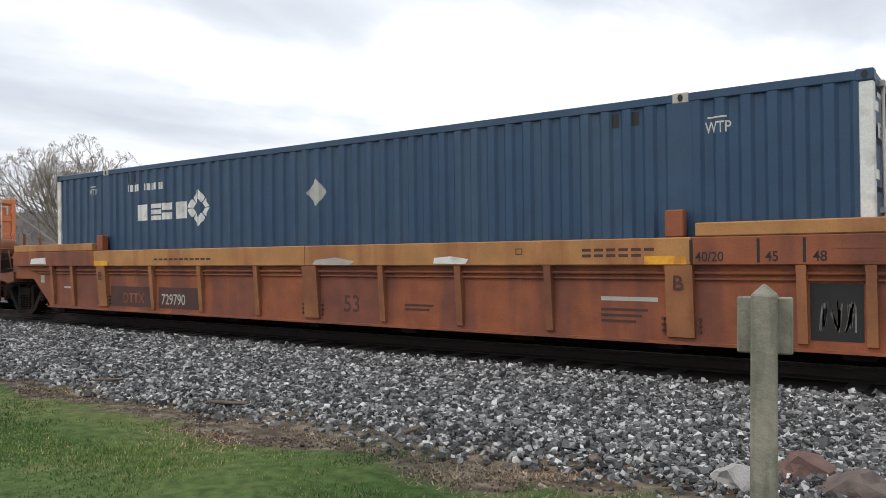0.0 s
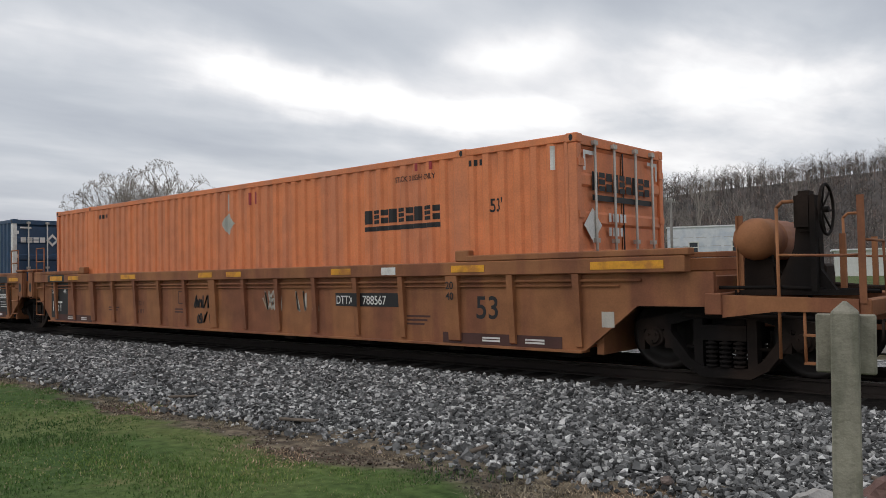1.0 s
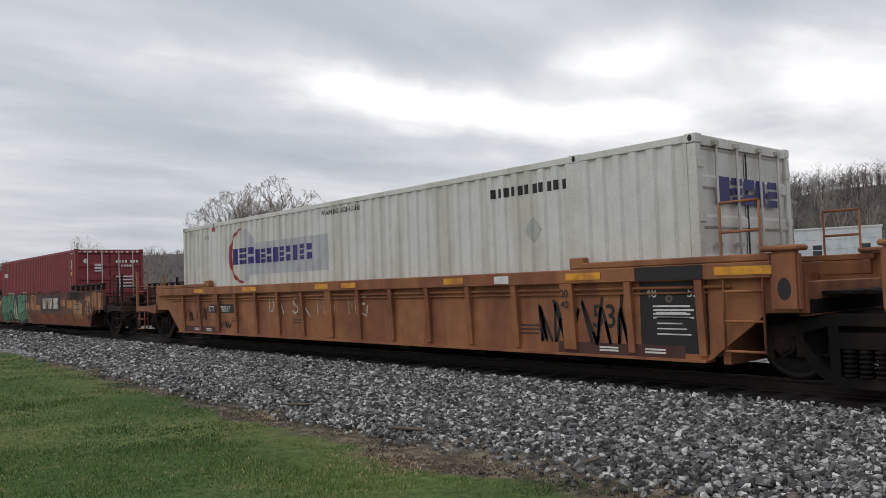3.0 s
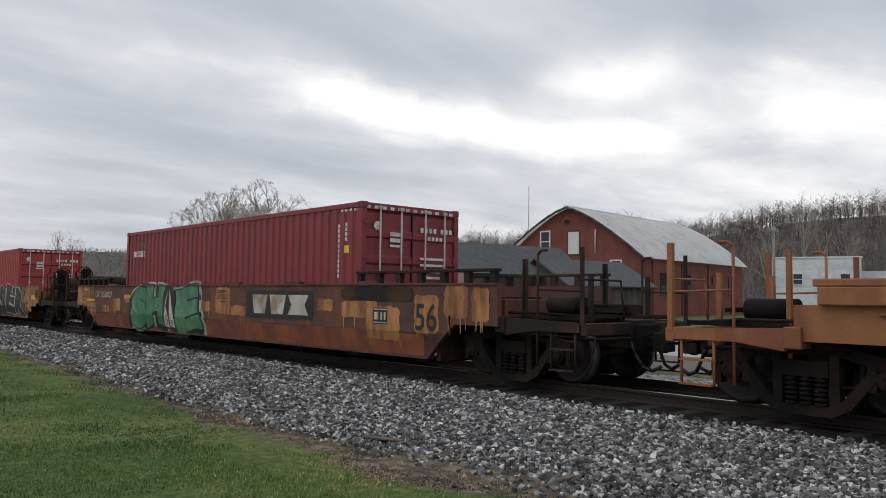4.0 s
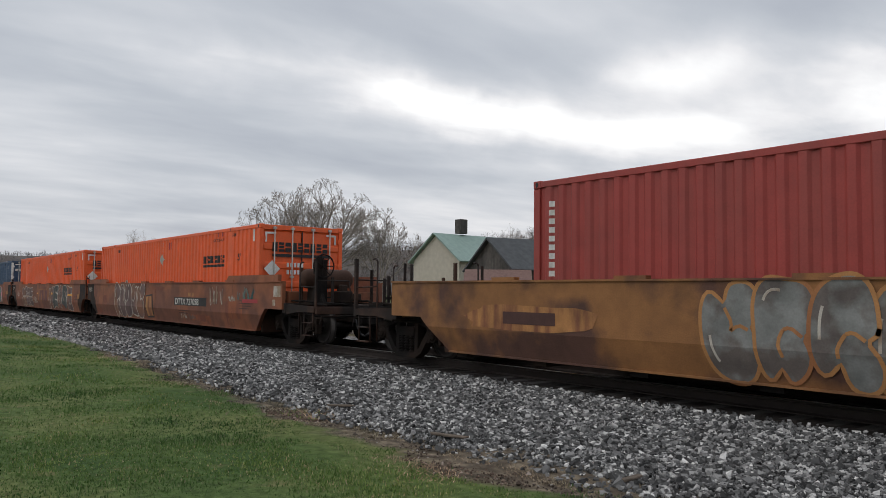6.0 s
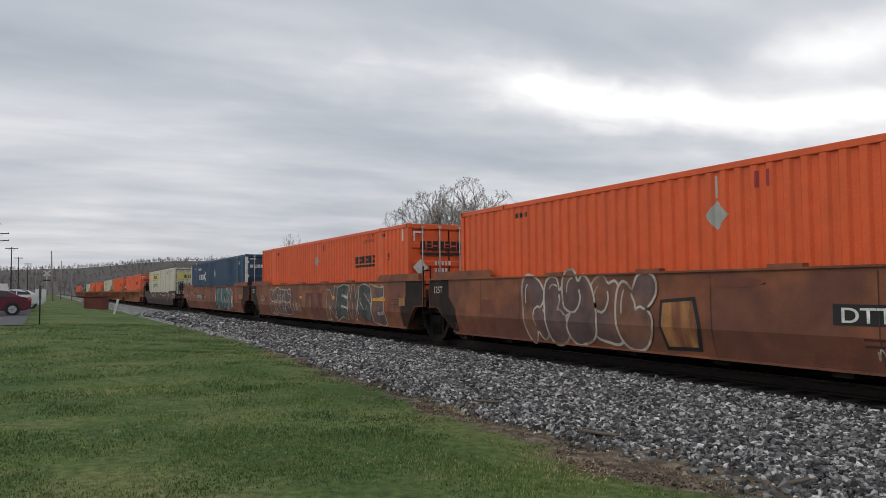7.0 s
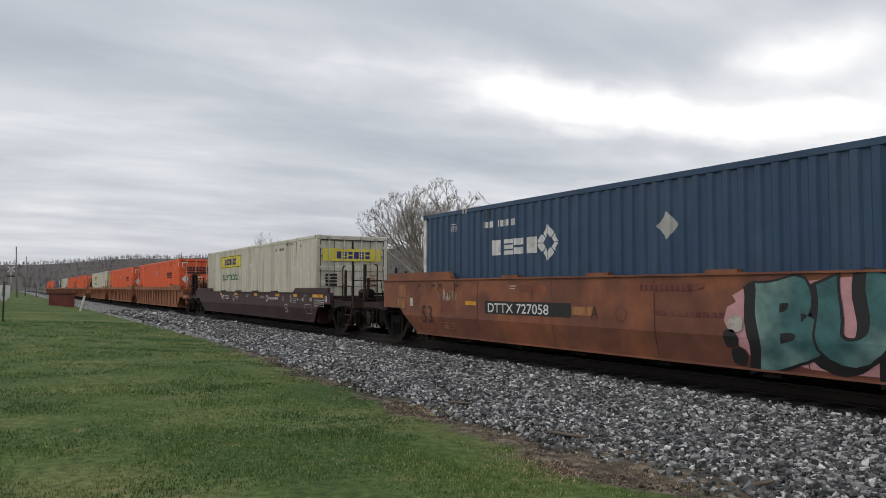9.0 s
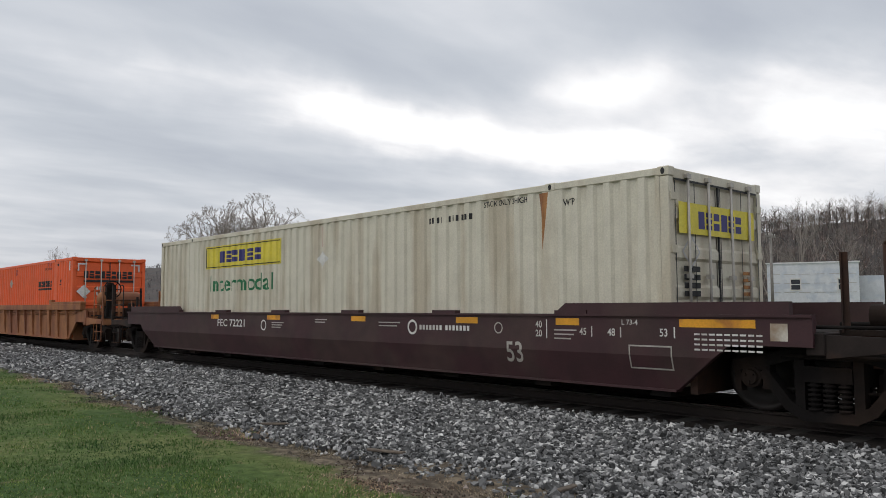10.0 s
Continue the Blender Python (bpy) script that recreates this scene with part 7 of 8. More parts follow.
def blade_material(name, stops):
    m = bpy.data.materials.new(name)
    m.use_nodes = True
    nt = m.node_tree
    bs = nt.nodes["Principled BSDF"]
    bs.inputs["Roughness"].default_value, bs.inputs["Specular IOR Level"].default_value = 0.7, 0.2
    g, r = nt.nodes.new("ShaderNodeNewGeometry"), nt.nodes.new("ShaderNodeValToRGB")
    for i, (p, c) in enumerate(stops):
        e = r.color_ramp.elements[i] if i < 2 else r.color_ramp.elements.new(p)
        e.position, e.color = p, (*c, 1)
    nt.links.new(g.outputs["Random Per Island"], r.inputs[0])
    co, no = nt.nodes.new("ShaderNodeTexCoord"), nt.nodes.new("ShaderNodeTexNoise")
    no.inputs["Scale"].default_value, no.inputs["Detail"].default_value = 0.45, 5.0
    nt.links.new(co.outputs["Object"], no.inputs["Vector"])
    tr = nt.nodes.new("ShaderNodeValToRGB")
    for i, (p, c) in enumerate(((0.36, (0.55, 0.66, 0.68)), (0.50, (1.0, 1.0, 1.0)), (0.64, (1.6, 1.36, 1.32)))):
        e = tr.color_ramp.elements[i] if i < 2 else tr.color_ramp.elements.new(p)
        e.position, e.color = p, (*c, 1)
    mx = nt.nodes.new("ShaderNodeMix")
    mx.data_type, mx.blend_type = "RGBA", "MULTIPLY"
    mx.inputs[0].default_value = 1.0
    nt.links.new(no.outputs["Fac"], tr.inputs[0])
    nt.links.new(r.outputs[0], mx.inputs[6]), nt.links.new(tr.outputs[0], mx.inputs[7])
    nt.links.new(mx.outputs[2], bs.inputs["Base Color"])
    return m


def blades(name, x, y, hgt, wid, rng, material, lean=0.5):
    n = len(x)
    z = np.array([ground_height(a, b) for a, b in zip(x, y)]) - 0.005
    a = rng.uniform(0, 2 * np.pi, n)
    dx, dy = np.cos(a) * wid / 2, np.sin(a) * wid / 2
    b, l = rng.uniform(0, 2 * np.pi, n), rng.uniform(0, lean, n) * hgt
    P = np.stack([np.stack([x - dx, y - dy, z], 1), np.stack([x + dx, y + dy, z], 1),
                  np.stack([x + np.cos(b) * l, y + np.sin(b) * l, z + hgt], 1)], 1).reshape(-1, 3)
    F = np.arange(3 * n).reshape(-1, 3)
    return pydata(name, P.tolist(), F.tolist(), material)


def scatter_grass():
    rng = np.random.default_rng(8)
    xs, ys, hs = [], [], []
    for x0, x1, y0, per, k in ((-5, 1, 2.6, 2600, 1.0), (-9, -5, -3.0, 1700, 1.0), (-14, -9, -5, 800, 1.25), (-24, -14, -8, 280, 1.7), (-40, -24, -12, 90, 2.6)):
        n = int((x1 - x0) * (5.8 - y0) * per)
        x, y = rng.uniform(x0, x1, n), rng.uniform(y0, 5.8, n)
        e = np.array([grass_edge(a) for a in x])
        c = np.array([noise.noise((a * 1.3, b * 1.3, 2.0)) for a, b in zip(x, y)])
        keep = ((y < e - 0.05 + 0.3 * c) & (rng.random(n) < 0.75 + 0.6 * c)) | ((y < e + 0.9) & (c > 0.28) & (rng.random(n) < 0.35))
        xs.append(x[keep]), ys.append(y[keep])
        hs.append((rng.uniform(0.012, 0.033, keep.sum()) * (1 + 0.8 * np.clip(c[keep], -0.5, 1))) * k ** 0.5)
    x, y, h = np.concatenate(xs), np.concatenate(ys), np.concatenate(hs)
    m = blade_material("grass_blade", ((0.0, (0.050, 0.110, 0.028)), (0.4, (0.098, 0.178, 0.048)), (0.84, (0.172, 0.240, 0.082)), (1.0, (0.34, 0.31, 0.19))))
    tagged(blades("lawn_grass", x, y, h, 0.009 + 0.0009 * np.abs(x), rng, m), "short green lawn grass with a few dry blades", "grass", kind="stuff")
    # straw and dead stems along the margin
    n = 80000
    x = rng.uniform(-30, 1, n)
    e = np.array([grass_edge(a) for a in x])
    y = e + rng.normal(0.46, 0.38, n)
    keep = np.array([noise.noise((a * 1.1, b * 1.6, 9.0)) for a, b in zip(x, y)]) > -0.10
    m2 = blade_material("dead_stem", ((0.0, (0.15, 0.115, 0.075)), (0.5, (0.27, 0.22, 0.15)), (1.0, (0.50, 0.42, 0.30))))
    tagged(blades("dead_grass", x[keep], y[keep], rng.uniform(0.010, 0.036, keep.sum()), 0.010, rng, m2, 2.4), "matted dead grass on bare soil", "dead grass", kind="stuff")


def lump(rnd, r, squash=0.7, detail=2):
    bm = bmesh.new()
    bmesh.ops.create_icosphere(bm, subdivisions=detail, radius=1)
    off = Vector((rnd.uniform(0, 50), 0, 0))
    cuts = [Vector((rnd.uniform(-1, 1), rnd.uniform(-1, 1), rnd.uniform(-0.2, 1))).normalized() for _ in range(7)]
    for v in bm.verts:
        q = 1 + 0.45 * noise.noise(v.co * 1.1 + off) + 0.22 * noise.noise(v.co * 2.6 + off)
        for c in cuts:                       # cleaved faces
            over = v.co.dot(c) - 0.62
            if over > 0:
                v.co -= c * over
        v.co = Vector((v.co.x * r[0], v.co.y * r[1], v.co.z * r[2])) * q
    return bm


def build_near_things():
    rnd = random.Random(5)
    # timber marker post with a board behind it
    post = thing("marker_post", "weathered square timber post with a grey board behind", "post", at=pose(-1.035, 4.15, 0.03, 0, 0.9, 12))
    bm = bmesh.new()
    w = 0.066
    box(bm, -w, w, -w, w, -0.3, 1.34)
    top = [v for v in bm.verts if v.co.z > 1]
    for v in top:
        v.co.x *= 0.94
        v.co.y *= 0.94
    apex = bm.verts.new((0, 0, 1.40))
    up = [f for f in bm.faces if all(v.co.z > 1.3 for v in f.verts)][0]
    ring_ = list(up.verts)
    bm.faces.remove(up)
    for k in range(4):
        bm.faces.new((ring_[k], ring_[(k + 1) % 4], apex))
    bmesh.ops.bevel(bm, geom=bm.edges[:], offset=0.006, segments=1, affect="EDGES")
    part("post_shaft", bm, M["post_wood"], post)
    part("board", rounded(boxes((-0.135, 0.135, w + 0.002, w + 0.035, 1.03, 1.325)), 0.008), M["post_wood"], post, "pale weathered board")
    for nm, lab, m, x, y, r, rot in (("rock", "pale angular rock lying at the ballast foot", M["rock_pale"], -1.58, 5.55, (0.19, 0.14, 0.115), 20),
                                     ("rock", "reddish flat rock lying at the ballast foot", M["rock_red"], -1.22, 5.95, (0.27, 0.20, 0.13), 70),
                                     ("rock", "grey-brown rock half buried at the ballast foot", M["rock_brown"], -0.85, 5.75, (0.29, 0.19, 0.13), 10),
                                     ("rock", "small brown rock in the grass margin", M["rock_brown"], -2.6, 5.5, (0.07, 0.055, 0.04), 30)):
        ob = part(nm, lump(rnd, r), m, at=pose(x, y, ground_height(x, y) + 0.075, 0, 0, rot))
        tagged(ob, lab, "rock", "rocks beside the track")
    for x, y, w_, rot in ((-6.9, 5.45, 0.4, 30), (-4.4, 5.5, 0.3, 100), (-9.5, 5.6, 0.35, 60), (-1.4, 6.3, 0.5, 150)):
        bm = bmesh.new()
        box(bm, -0.55 * w_, 0.55 * w_, -0.03, 0.03, 0, 0.025)
        for v in bm.verts:
            v.co.x *= 1 + 0.2 * math.sin(v.co.y * 90)
        tagged(part("wood_scrap", rounded(bm, 0.006), M["scrap_wood"], at=pose(x, y, ground_height(x, y) + 0.05, 3, 2, rot)), "splintered dark timber scrap on the stones", "wood scrap", "timber scraps")


# ---------------------------------------------------------------- buildings beyond the track
def window(parent, x, y, z, w, h, name="window", arch=False):
    wn = part(name, boxes((x - w / 2, x + w / 2, y - 0.03, y + 0.1, z, z + h)), M["glass"], parent)
    fr = bmesh.new()
    t = 0.11
    box(fr, x - w / 2 - t, x - w / 2, y - 0.08, y + 0.02, z - t, z + h + t), box(fr, x + w / 2, x + w / 2 + t, y - 0.08, y + 0.02, z - t, z + h + t)
    box(fr, x - w / 2, x + w / 2, y - 0.08, y + 0.02, z + h, z + h + t), box(fr, x - w / 2, x + w / 2, y - 0.08, y + 0.02, z - t, z)
    box(fr, x - w / 2, x + w / 2, y - 0.06, y + 0.02, z + h / 2 - 0.04, z + h / 2 + 0.04)
    part("window_frame", fr, M["trim"], wn)
    return wn


# ridge ends of the small buildings: near gable, far gable
SHED = [(-34.6, 30.35, 4.87), (-33.1, 40.5, 4.87), (-31.6, 36.8, 4.0), (-30.9, 44.5, 4.0), (-46.2, 35.1, 5.95), (-46.6, 41.5, 5.95), (-32.3, 26.9, 2.75), (-30.3, 29.1, 2.75)]


def gabled(name, label, category, p0, p1, half, drop, wall_m, roof_m):
    """A gabled building between two ridge ends."""
    a, b = Vector(p0), Vector(p1)
    L = (b - a).length
    rz = math.degrees(math.atan2(-(b.x - a.x), b.y - a.y))
    t = thing(name, label, category, at=pose(a.x, a.y, a.z, math.degrees(math.asin((b.z - a.z) / L)) if L else 0, 0, rz))
    g = -a.z + 0.2
    for y0 in (0.0, L - 0.2):
        part("gable_wall", prism(bmesh.new(), [(-half, g), (half, g), (half, -drop), (0, -0.05), (-half, -drop)], y0, y0 + 0.2), wall_m, t)
    for s in (-1, 1):
        part("side_wall", boxes((min(s * half, s * (half - 0.2)), max(s * half, s * (half - 0.2)), 0.2, L - 0.2, g, -drop)), wall_m, t)
        bm = bmesh.new()
        bm.faces.new([bm.verts.new(p) for p in ((0, -0.3, 0.04), (s * (half + 0.35), -0.3, -drop * (1 + 0.35 / half) + 0.04), (s * (half + 0.35), L + 0.3, -drop * (1 + 0.35 / half) + 0.04), (0, L + 0.3, 0.04))])
        bmesh.ops.recalc_face_normals(bm, faces=bm.faces)
        bmesh.ops.solidify(bm, geom=bm.faces[:], thickness=0.1)
        part("roof", bm, roof_m, t)
    return t


def build_barn():
    """A brick barn, gable to the track, with a bowed metal roof."""
    barn = thing("barn", "red brick barn with bowed white metal roof", "barn", at=pose(-37.3, 47.0, 0.3, 0, 0, 5.5))
    hw, L, eave, top = 6.15, 18.5, 4.2, 8.15
    prof = []
    for k in range(-8, 9):
        q = abs(k) / 8
        prof.append((hw * k / 8, eave + (top - eave) * (1 - q ** 1.35)))
    bm = prism(bmesh.new(), [(-hw, 0), (hw, 0)] + prof[::-1], 0, 0.35)
    part("gable_wall", bm, M["brick"], barn)
    bm = prism(bmesh.new(), [(-hw, 0), (hw, 0)] + prof[::-1], L - 0.35, L)
    part("gable_wall", bm, M["brick"], barn)
    for s in (-1, 1):
        part("side_wall", boxes((min(s * hw, s * (hw - 0.35)), max(s * hw, s * (hw - 0.35)), 0.35, L - 0.35, 0, eave)), M["brick"], barn)
        for k in range(4):
            part("wall_pier", boxes((min(s * hw, s * (hw + 0.12)), max(s * hw, s * (hw + 0.12)), 1.5 + 4.8 * k, 2.0 + 4.8 * k, 0, eave - 0.1)), M["brick"], barn)
    for s in (-1, 1):
        bm = bmesh.new()
        pr = [(x * 1.05, z + 0.10 - (0.12 if abs(x) > hw - 0.01 else 0)) for x, z in prof if x * s >= 0]
        a = [bm.verts.new((x, -0.4, z)) for x, z in pr]
        b = [bm.verts.new((x, L + 0.4, z)) for x, z in pr]
        for k in range(len(pr) - 1):
            bm.faces.new((a[k], a[k + 1], b[k + 1], b[k]))
        bmesh.ops.solidify(bm, geom=bm.faces[:], thickness=0.08)
        roof = part("roof", bm, M["roof_white"], barn)
        for j in range(24):
            yy = -0.3 + j * (L + 0.6) / 23
            seam = bmesh.new()
            for p, q in zip(pr, pr[1:]):
                tube(seam, (p[0], yy, p[1] + 0.03), (q[0], yy, q[1] + 0.03), 0.025, n=4, caps=False)
            part("roof_seam", seam, M["roof_white"], roof)
    part("ridge_cap", boxes((-0.2, 0.2, -0.4, L + 0.4, top + 0.1, top + 0.18)), M["roof_white"], barn)
    part("bargeboard", pipe([(x * 1.05, -0.42, z + 0.0) for x, z in prof], 0.09, 4), M["wood_dark"], barn)
    window(barn, -2.1, 0, 4.9, 0.75, 1.5)
    window(barn, 4.1, 0, 2.4, 0.75, 1.6)
    part("loft_door", rounded(boxes((0.0, 0.95, -0.05, 0.05, 4.6, 6.3)), 0.02), M["trim"], barn, "white boarded loft door")
    part("loft_door_frame", boxes((-0.1, 1.05, -0.03, 0.02, 4.5, 6.42)), M["wood_dark"], barn)
    part("hoist_beam", boxes((-0.08, 0.08, -0.7, 0.1, 7.0, 7.2)), M["wood_dark"], barn)
    part("downpipe", pipe([(2.4, -0.08, 4.6), (2.4, -0.08, 6.4)], 0.05), M["trim"], barn)
    for k in range(4):
        w = boxes((hw - 0.05, hw + 0.06, 2.8 + 4.2 * k, 3.7 + 4.2 * k, 1.6, 3.2))
        part("window", w, M["glass"], barn)
    part("lightning_rod", pipe([(-3.8, 0.1, 6), (-3.8, 0.1, 10.2)], 0.03), M["galv"], barn)
    # low sheds and a house beside it
    gabled("shed", "low dark-boarded shed with dark shingle roof", "shed", SHED[0], SHED[1], 2.4, 1.7, M["wood_dark"], M["roof_dark"])
    gabled("shed", "lower dark lean-to shed against the barn", "shed", SHED[2], SHED[3], 2.6, 1.5, M["wood_dark"], M["roof_dark"])
    hs = gabled("house", "cream house with pale green metal roof", "house", SHED[4], SHED[5], 2.6, 1.9, M["cream_wall"], M["roof_green"])
    part("chimney", rounded(boxes((-0.35, 0.35, 2.2, 2.9, 0.2, 1.3)), 0.02), M["wood_dark"], hs)
    gabled("shed", "small shed with rusty red roof", "shed", SHED[6], SHED[7], 1.6, 0.7, M["wood_dark"], M["rock_red"])
    # building site: a box wrapped in white sheeting
    wb = thing("wrapped_building", "unfinished building wrapped in white sheeting", "building", at=pose(-35.6, 77.0, 0.3, 0, 0, 22))
    part("wall", boxes((0, 8.2, 0, 9, 0, 5.5)), M["wrap"], wb)
    part("wall", boxes((8.22, 12.5, 3.5, 12, 0, 4.3)), M["wrap"], wb)
    part("roof", boxes((-0.1, 8.3, -0.1, 9.1, 5.5, 5.62)), M["roof_white"], wb)
    for k in range(6):
        for j in range(3):
            part("sheet_seam", boxes((0.2 + 1.35 * k, 1.2 + 1.35 * k, -0.015, -0.004, 2.6 + 0.9 * j, 2.64 + 0.9 * j)), M["galv"], wb)
    for x in (2.6, 6.8):
        window(wb, x, 0, 2.9, 0.8, 1.0)
    part("doorway", boxes((8.19, 8.26, 1.0, 4.0, 1.6, 4.2)), M["wood_dark"], wb)
    pale = thing("low_building", "long low building with pale metal roof", "building", at=pose(-24, 95, 0.3, 0, 0, 15))
    part("wall", boxes((0, 26, 0, 10, 0, 3.0)), M["trim"], pale)
    bm = prism(bmesh.new(), [(-0.4, 2.9), (26.4, 2.9), (26.4, 3.05), (-0.4, 3.05)], -0.4, 10.4)
    part("roof", bm, M["roof_white"], pale)
    road = part("service_road", boxes((-300, 60, 15.2, 20.5, 0.05, 0.37)), M["road"])
    tagged(road, "pale gravel service road beyond the track", "road", kind="structure")
    # far left: brick building and a white house
    x, y = -130, -15
    bb = thing("brick_building", "two-storey red brick building with flat roof", "building", at=pose(x, y, ground_height(x, y) - 0.3, 0, 0, 0))
    part("wall", boxes((0, 14, -30, 0, 0, 6.4)), M["brick"], bb)
    part("cornice", boxes((-0.2, 14.2, -30.2, 0.2, 6.4, 6.75)), M["wood_dark"], bb)
    for k in range(7):
        for z in (1.0, 4.0):
            wn = part("window", boxes((13.95, 14.05, -2.6 - 4 * k, -1.0 - 4 * k, z, z + 1.9)), M["glass"], bb)
            part("window_sill", boxes((14.0, 14.15, -2.8 - 4 * k, -0.8 - 4 * k, z - 0.15, z)), M["trim"], wn)
    x, y = -165, -13.5
    hs = thing("house", "small white gabled house by the road", "house", at=pose(x, y, ground_height(x, y) - 0.2))
    part("wall", boxes((0, 8, -3, 3, 0, 3.6)), M["trim"], hs)
    bm = bmesh.new()
    for s in (-1, 1):
        f = [bm.verts.new(p) for p in ((-0.3, s * 3.4, 3.4), (8.3, s * 3.4, 3.4), (8.3, 0, 6.0), (-0.3, 0, 6.0))]
        bm.faces.new(f)
    bmesh.ops.solidify(bm, geom=bm.faces[:], thickness=0.12)
    part("roof", bm, M["roof_dark"], hs)
    g = bmesh.new()
    g.faces.new([g.verts.new(p) for p in ((8.0, -3, 3.6), (8.0, 3, 3.6), (8.0, 0, 5.9))])
    part("gable", g, M["trim"], hs)


# ---------------------------------------------------------------- street, poles, cars
def utility_pole(x, y, h, arm=2.2, r=0.15, m=None, lean=0.0, arms=1, lamp=False):
    p = thing("utility_pole", "dark timber utility pole with crossarm" if arms else "bare pale leaning pole", "utility pole", "utility poles along the road",
              pose(x, y, ground_height(x, y) - 0.3, lean, 0, 0))
    m = m or M["pole"]
    bm = bmesh.new()
    tube(bm, (0, 0, 0), (0, 0, h), r, r * 0.65, n=10)
    part("pole_shaft", bm, m, p)
    for k in range(arms):
        z = h - 0.35 - 1.3 * k
        a = part("crossarm", boxes((-0.06, 0.06, -arm / 2, arm / 2, z - 0.07, z + 0.07)), m, p)
        for yy in (-arm / 2 + 0.12, -0.35, 0.35, arm / 2 - 0.12):
            b = bmesh.new()
            tube(b, (0, yy, z + 0.07), (0, yy, z + 0.25), 0.045, 0.03, n=6)
            part("insulator", b, M["placard"], a)
        b = bmesh.new()
        tube(b, (0.07, -arm * 0.3, z - 0.05), (0.07, 0, z - 0.7), 0.02, n=4), tube(b, (0.07, arm * 0.3, z - 0.05), (0.07, 0, z - 0.7), 0.02, n=4)
        part("arm_brace", b, m, a)
    if lamp:
        b = pipe([(0, 0, h * 0.55), (0, -0.8, h * 0.6), (0, -2.4, h * 0.61)], 0.035)
        part("lamp_arm", b, M["galv"], p)
        part("lamp_head", rounded(boxes((-0.15, 0.15, -2.95, -2.3, h * 0.61 - 0.08, h * 0.61 + 0.06)), 0.04), M["galv"], p)
        t = bmesh.new()
        tube(t, (0.3, 0, h - 4.2), (0.3, 0, h - 3.0), 0.28, n=10)
        part("transformer", t, M["placard"], p)
    return p


def wire(a, b, sag, r=0.014, n=10):
    a, b = Vector(a), Vector(b)
    pts = []
    for k in range(n + 1):
        q = k / n
        p = a.lerp(b, q)
        p.z -= sag * 4 * q * (1 - q)
        pts.append(p)
    tagged(part("overhead_wire", pipe(pts, r, 4), M["wire"]), "black overhead cable strung between poles", "cable", "overhead cables")


